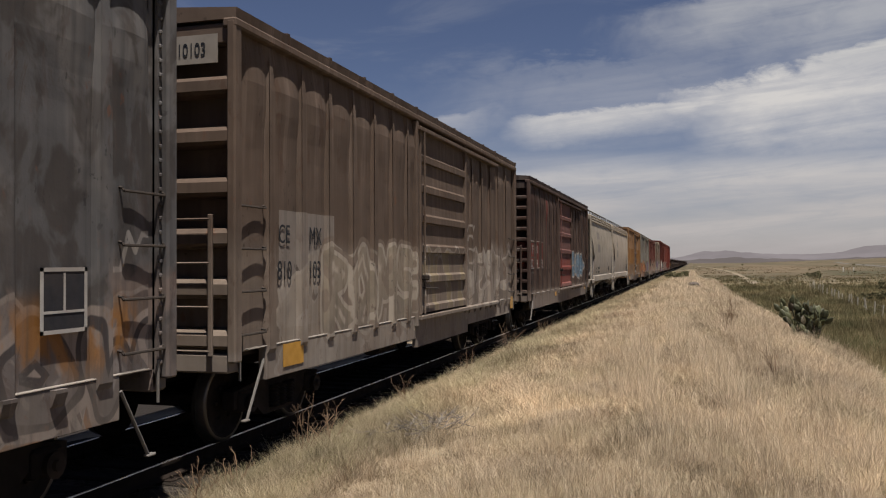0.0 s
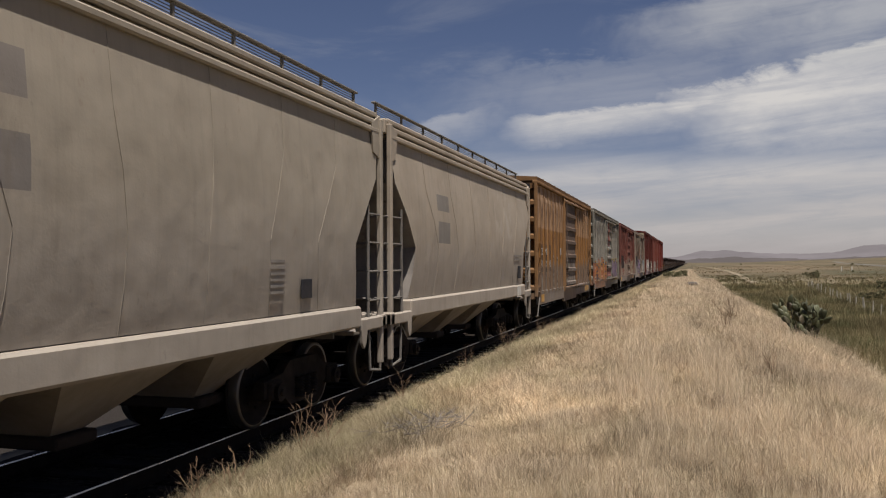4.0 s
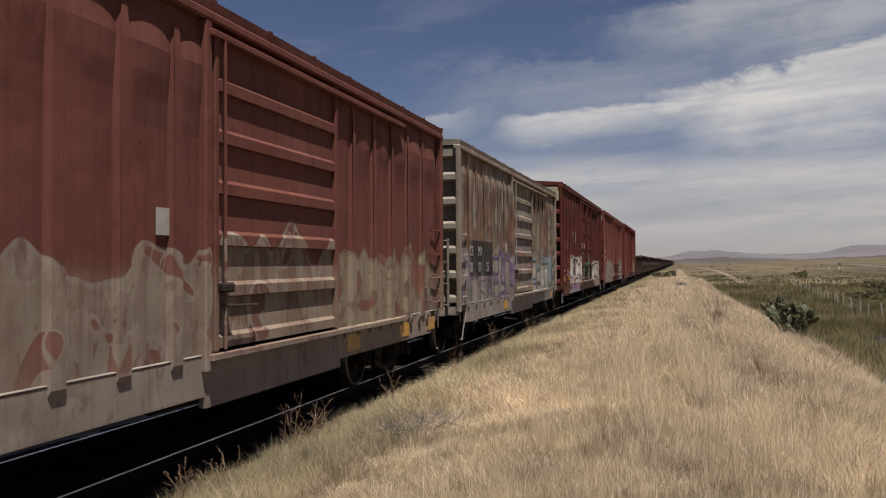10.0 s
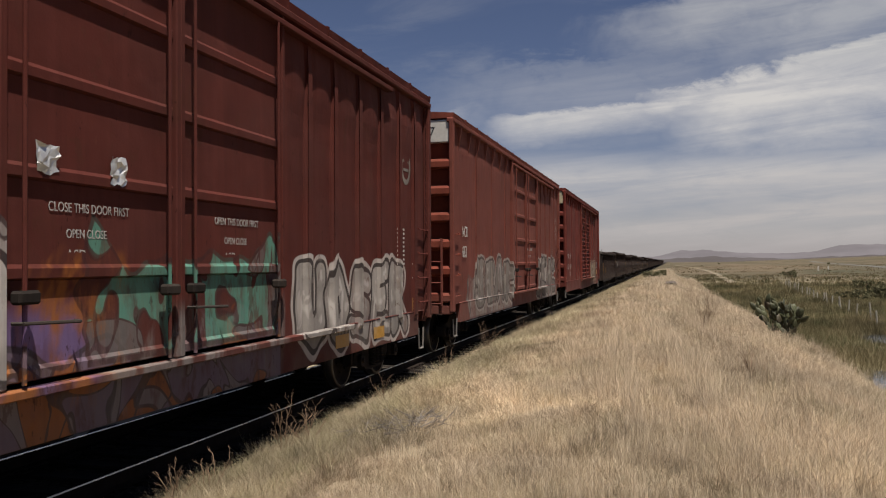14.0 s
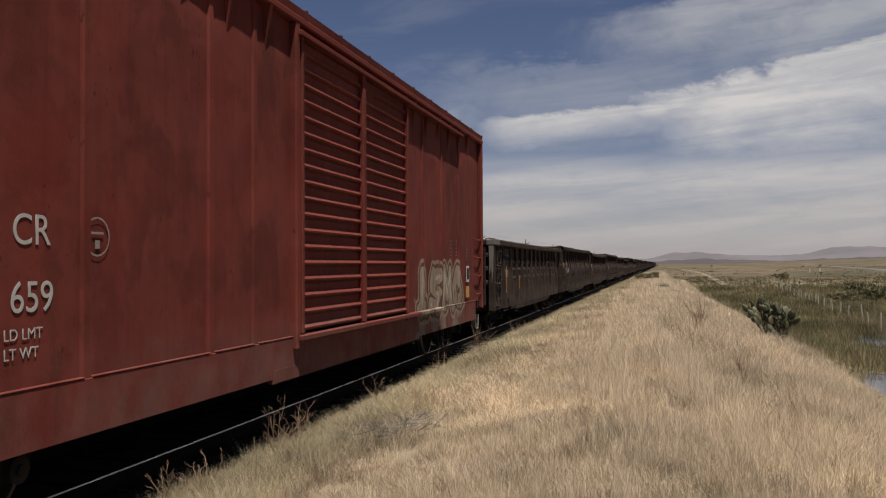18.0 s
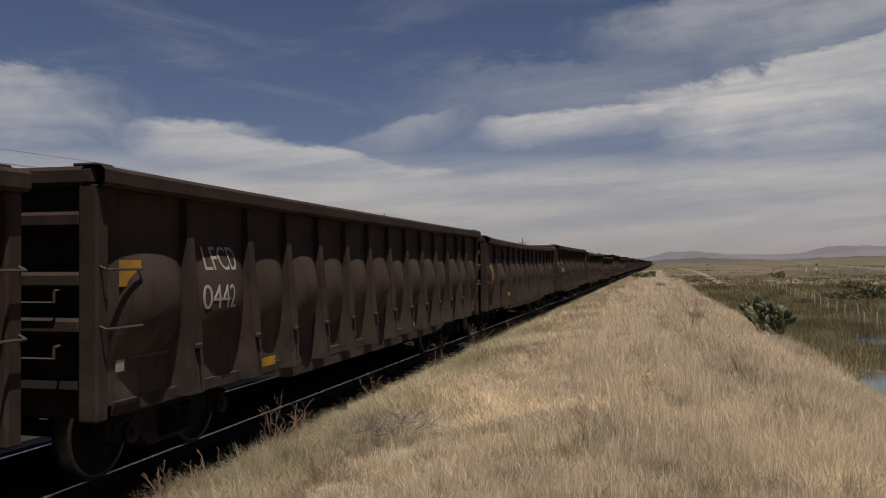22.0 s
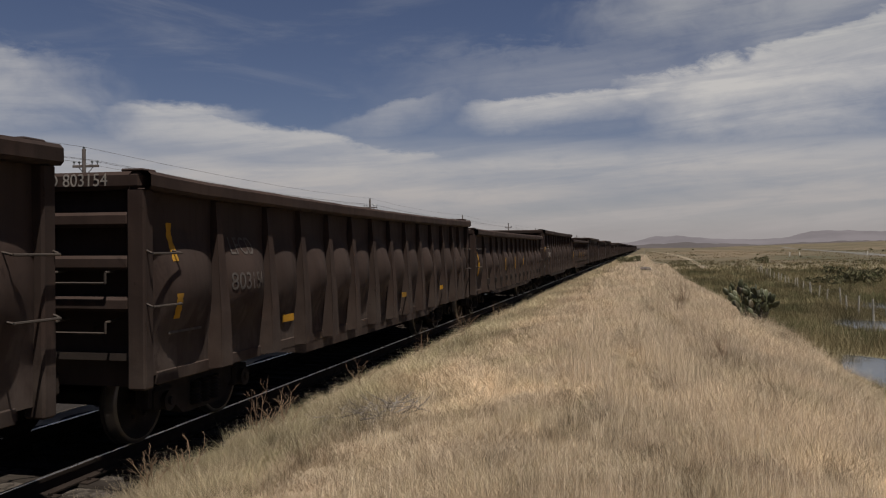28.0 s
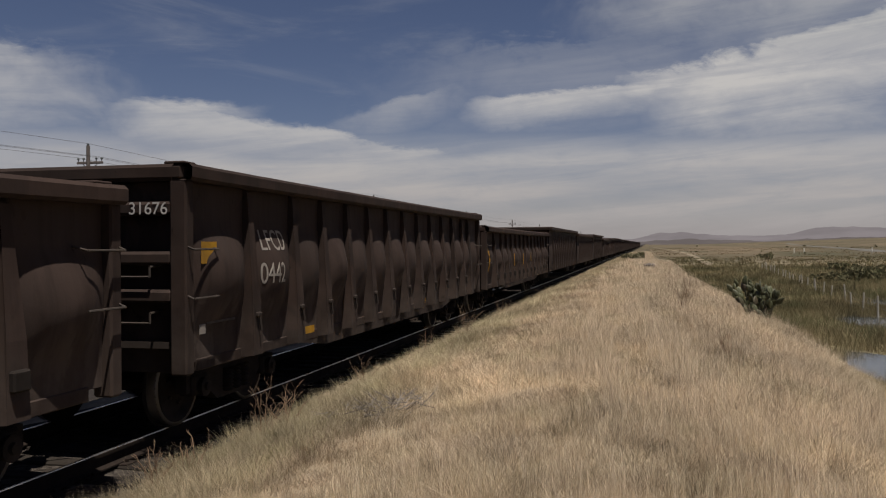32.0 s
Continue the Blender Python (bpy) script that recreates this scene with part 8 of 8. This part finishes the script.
# ---- shrubs, stalks, stones ----
M_twig = plain("dry_twig", (0.22, 0.15, 0.10), 0.9, 0, 0.4, 8)
M_bush = blade_material("dusty_shrub_leaf", (0.14, 0.125, 0.075), (0.10, 0.095, 0.055), (0.065, 0.062, 0.038), (0.08, 0.088, 0.042), 0.5, 1.0)


def weed(x, y, h, seed, n=7):
    r = random.Random(seed)
    z = float(land_z(x, y))
    w = thing("dry_weed", "brittle brown weed with bare branching stalks", "weed", "weeds along the track", pose(x, y, z - 0.03))
    for k in range(n):
        a, l = r.uniform(0, 6.283), h * r.uniform(0.5, 1.15)
        out = r.uniform(0.05, 0.55)
        p, line, twigs = Vector((0, 0, 0)), [(0, 0, 0)], []
        d = Vector((math.cos(a) * out, math.sin(a) * out, 1)).normalized()
        for j in range(4):
            # each joint bends a little and sends twigs off at a wide angle
            p = p + d * l * 0.27
            line.append(tuple(p))
            for i in range(1 + (j > 0)):
                t = (d + Vector((r.uniform(-1, 1), r.uniform(-1, 1), r.uniform(-0.3, 0.3)))).normalized()
                m = p + t * l * r.uniform(0.12, 0.26)
                u = (t + Vector((r.uniform(-1, 1), r.uniform(-1, 1), r.uniform(-0.2, 0.6)))).normalized()
                f = p.lerp(m, 0.6)
                twigs.append(Solid().pipe([tuple(p), tuple(m), tuple(m + u * l * 0.09)], 0.002, 4).rod(f, f + (u + d) * l * 0.06, 0.0018, 4, 0.001))
            d = (d + Vector((r.uniform(-0.3, 0.3), r.uniform(-0.3, 0.3), 0))).normalized()
        stalk = part("stalk", Solid().pipe(line, 0.0042, 4), M_twig, w)
        for twig in twigs:
            part("twig", twig, M_twig, stalk)


for k, (x, y, h) in enumerate([(-4.28, 9.1, 0.55), (-4.2, 9.6, 0.5), (-4.35, 7.0, 0.42), (-4.3, 7.5, 0.4), (-4.3, 12.8, 0.42), (-4.25, 20.5, 0.6), (0.75, 21.5, 0.85), (0.95, 23.0, 0.8), (1.15, 13.5, 0.4), (-4.3, 16.5, 0.5), (-4.35, 26.0, 0.55)]):
    weed(x, y, h, 200 + k)


def shrub(x, y, w, h, seed, label="dusty dark green shrub on the plain"):
    r = np.random.RandomState(seed)
    n = 420
    u = r.normal(0, 1, (n, 3))
    u /= np.linalg.norm(u, axis=1)[:, None]
    rad = r.uniform(0.35, 1.0, n) ** 0.5
    pos = u * rad[:, None] * np.array([w, w, h * 0.5]) * (0.8 + 0.35 * np.sin(u[:, :1] * 5 + seed)) + np.array([0, 0, h * 0.5])
    pos[:, 2] = np.maximum(pos[:, 2], 0.03)
    b = thing("shrub", label, "shrub", "shrubs on the plain", pose(x, y, float(land_z(x, y)) - 0.05))
    me = blade_mesh("crown", pos, np.full(n, 0.16 * h) * r.uniform(0.6, 1.4, n), np.full(n, 0.14 * w) * r.uniform(0.5, 1.2, n), r.uniform(0.2, 1.5, n), seed)
    part("crown", me, M_bush, b)
    s = Solid()
    for k in range(5):
        a = k * 1.257
        s.rod((0, 0, 0), (math.cos(a) * w * 0.5, math.sin(a) * w * 0.5, h * 0.6), 0.04 * h, 5, 0.01)
    part("stem", s, M_twig, b)


shrub(-1.3, 98, 1.6, 0.9, 301, "low olive shrub on the bank")
shrub(27.2, 214, 2.2, 1.5, 302)
rng = random.Random(77)
for k in range(24):
    d = rng.uniform(220, 1100)
    a = radians(rng.uniform(0.8, 17))
    s = rng.uniform(0.5, 1.2)
    shrub(d * math.sin(a) + 6, d * math.cos(a), s * 1.3, s, 310 + k)
for k in range(7):
    a, d = radians(rng.uniform(11, 16)), rng.uniform(85, 125)
    shrub(d * math.sin(a), d * math.cos(a), rng.uniform(1.2, 2.2), rng.uniform(1.0, 1.6), 400 + k, "leafy green marsh bush among the reeds")
M_stone = plain("dark_stone", (0.10, 0.085, 0.075), 0.9, 0, 0.4, 4, (0.2, 0.17, 0.14), 0.4, 0.02)
M_pale = plain("pale_gravel_stone", (0.17, 0.15, 0.135), 0.9, 0, 0.4, 9, (0.2, 0.17, 0.14), 0.4, 0.02)


def stone(x, y, w, h, seed, material, label):
    r = random.Random(seed)
    rows = []
    for i in range(6):
        t = 3.1416 * i / 5
        rows.append([(w * math.sin(t) * math.cos(6.2832 * k / 8) * r.uniform(0.8, 1.1), w * 0.7 * math.sin(t) * math.sin(6.2832 * k / 8) * r.uniform(0.8, 1.1), h * 0.5 - h * 0.5 * math.cos(t)) for k in range(8)])
        rows[-1].append(rows[-1][0])
    tagged(part("stone", Solid().grid(rows), material, None, place=pose(x, y, float(land_z(x, y)) - 0.02, 0, 0, r.uniform(0, 180))), label, "stone", "stones in the grass")


stone(0.1, 62.5, 0.55, 0.42, 1, M_stone, "dark stone lying in the dry grass")
rng = random.Random(31)
M_dead = plain("grey_dead_twig", (0.20, 0.175, 0.155), 0.9, 0, 0.4, 9)
heap = thing("twig_heap", "low heap of bleached grey dead twigs in the grass", "twigs", place=pose(-2.95, 9.45, float(land_z(-2.95, 9.45))))
for k in range(70):
    x, y, a, l = rng.gauss(0, 0.26), rng.gauss(0, 0.3), rng.uniform(0, 6.283), rng.uniform(0.1, 0.32)
    z = float(land_z(-2.95 + x, 9.45 + y) - land_z(-2.95, 9.45)) + rng.uniform(0.02, 0.16)
    e = (x + l * math.cos(a), y + l * math.sin(a), z + rng.uniform(-0.05, 0.14))
    b = Solid().rod((x, y, z), e, 0.006, 4, 0.003)
    b.rod((x + 0.5 * (e[0] - x), y + 0.5 * (e[1] - y), z + 0.5 * (e[2] - z)), (e[0] + 0.06 * math.sin(a), e[1] + 0.06 * math.cos(a), e[2] + 0.05), 0.004, 4, 0.002)
    part("twig", b, M_dead, heap)
for k in range(30):
    stone(-3.6 + rng.gauss(0, 0.3), rng.uniform(6.5, 16), rng.uniform(0.02, 0.05), rng.uniform(0.04, 0.08), 90 + k, M_pale, "small grey stone from the ballast")

# ---- distance ----
RIDGE = [(-75, 0.5), (-60, 0.7), (-45, 0.45), (-30, 0.35), (-18, 0.3), (-9, 0.22), (-5, 0.42), (-3.2, 0.46), (-1.6, 0.34), (-0.6, 0.42), (0.66, 0.74), (1.9, 0.81), (3.1, 0.68), (4.3, 0.58), (6.7, 0.51), (8.5, 0.64), (10.1, 0.96), (12.06, 1.06), (14.0, 0.91), (17, 0.9), (25, 1.1), (40, 0.8), (60, 0.9)]


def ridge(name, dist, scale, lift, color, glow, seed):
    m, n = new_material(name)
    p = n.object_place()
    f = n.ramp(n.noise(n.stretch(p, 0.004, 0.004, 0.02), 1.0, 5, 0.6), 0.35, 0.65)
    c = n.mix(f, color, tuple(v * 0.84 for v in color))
    # the hills glow evenly instead of taking sunlight; distance haze is in their colour
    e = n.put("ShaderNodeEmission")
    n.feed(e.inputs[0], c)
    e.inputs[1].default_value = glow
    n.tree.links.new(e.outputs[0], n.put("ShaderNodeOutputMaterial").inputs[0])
    az_ = np.linspace(-75, 60, 541)
    h = np.interp(az_, [a for a, b in RIDGE], [b for a, b in RIDGE]) * scale
    r = np.random.RandomState(seed)
    h = h + lift + np.convolve(r.uniform(-1, 1, 541), np.ones(7) / 7, "same") * 0.12 + np.convolve(r.uniform(-1, 1, 541), np.ones(3) / 3, "same") * 0.06
    rows = []
    for k, fr in enumerate((0.0, 0.5, 1.0, 0.6)):
        d = dist + (0, 150, 260, 420)[k]
        rows.append([(d * math.sin(radians(a)), d * math.cos(radians(a)), -2 + (EYE_Z + 2 + d * math.tan(radians(max(0.02, b)))) * fr) for a, b in zip(az_, h)])
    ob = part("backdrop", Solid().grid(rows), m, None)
    tagged(ob, "hazy blue-grey hills on the horizon", "hills", kind="structure")


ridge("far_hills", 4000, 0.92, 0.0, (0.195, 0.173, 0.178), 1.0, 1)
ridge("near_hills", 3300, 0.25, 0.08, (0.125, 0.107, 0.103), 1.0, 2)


# ---- what moves ----
def gone(t):
    ts, ss = [a for a, b in TRAVEL], [b for a, b in TRAVEL]
    return float(np.interp(t, ts, ss))


def motions():
    for c, y0 in CARS:
        walk(c, [(t, pose(TRACK_X, y0 - s, 0)) for t, s in TRAVEL])
    steps = [k / 15 for k in range(481)]
    turns = [-gone(t) / WHEEL_R for t in steps]
    for c, y0 in CARS[:19]:
        for tr in c.children:
            for w in tr.children:
                if "rolls" in w:
                    walk(w, [(t, Matrix.Translation((0, w["rolls"], WHEEL_R)) @ Matrix.Rotation(a, 4, "X")) for t, a in zip(steps, turns)])


motions()
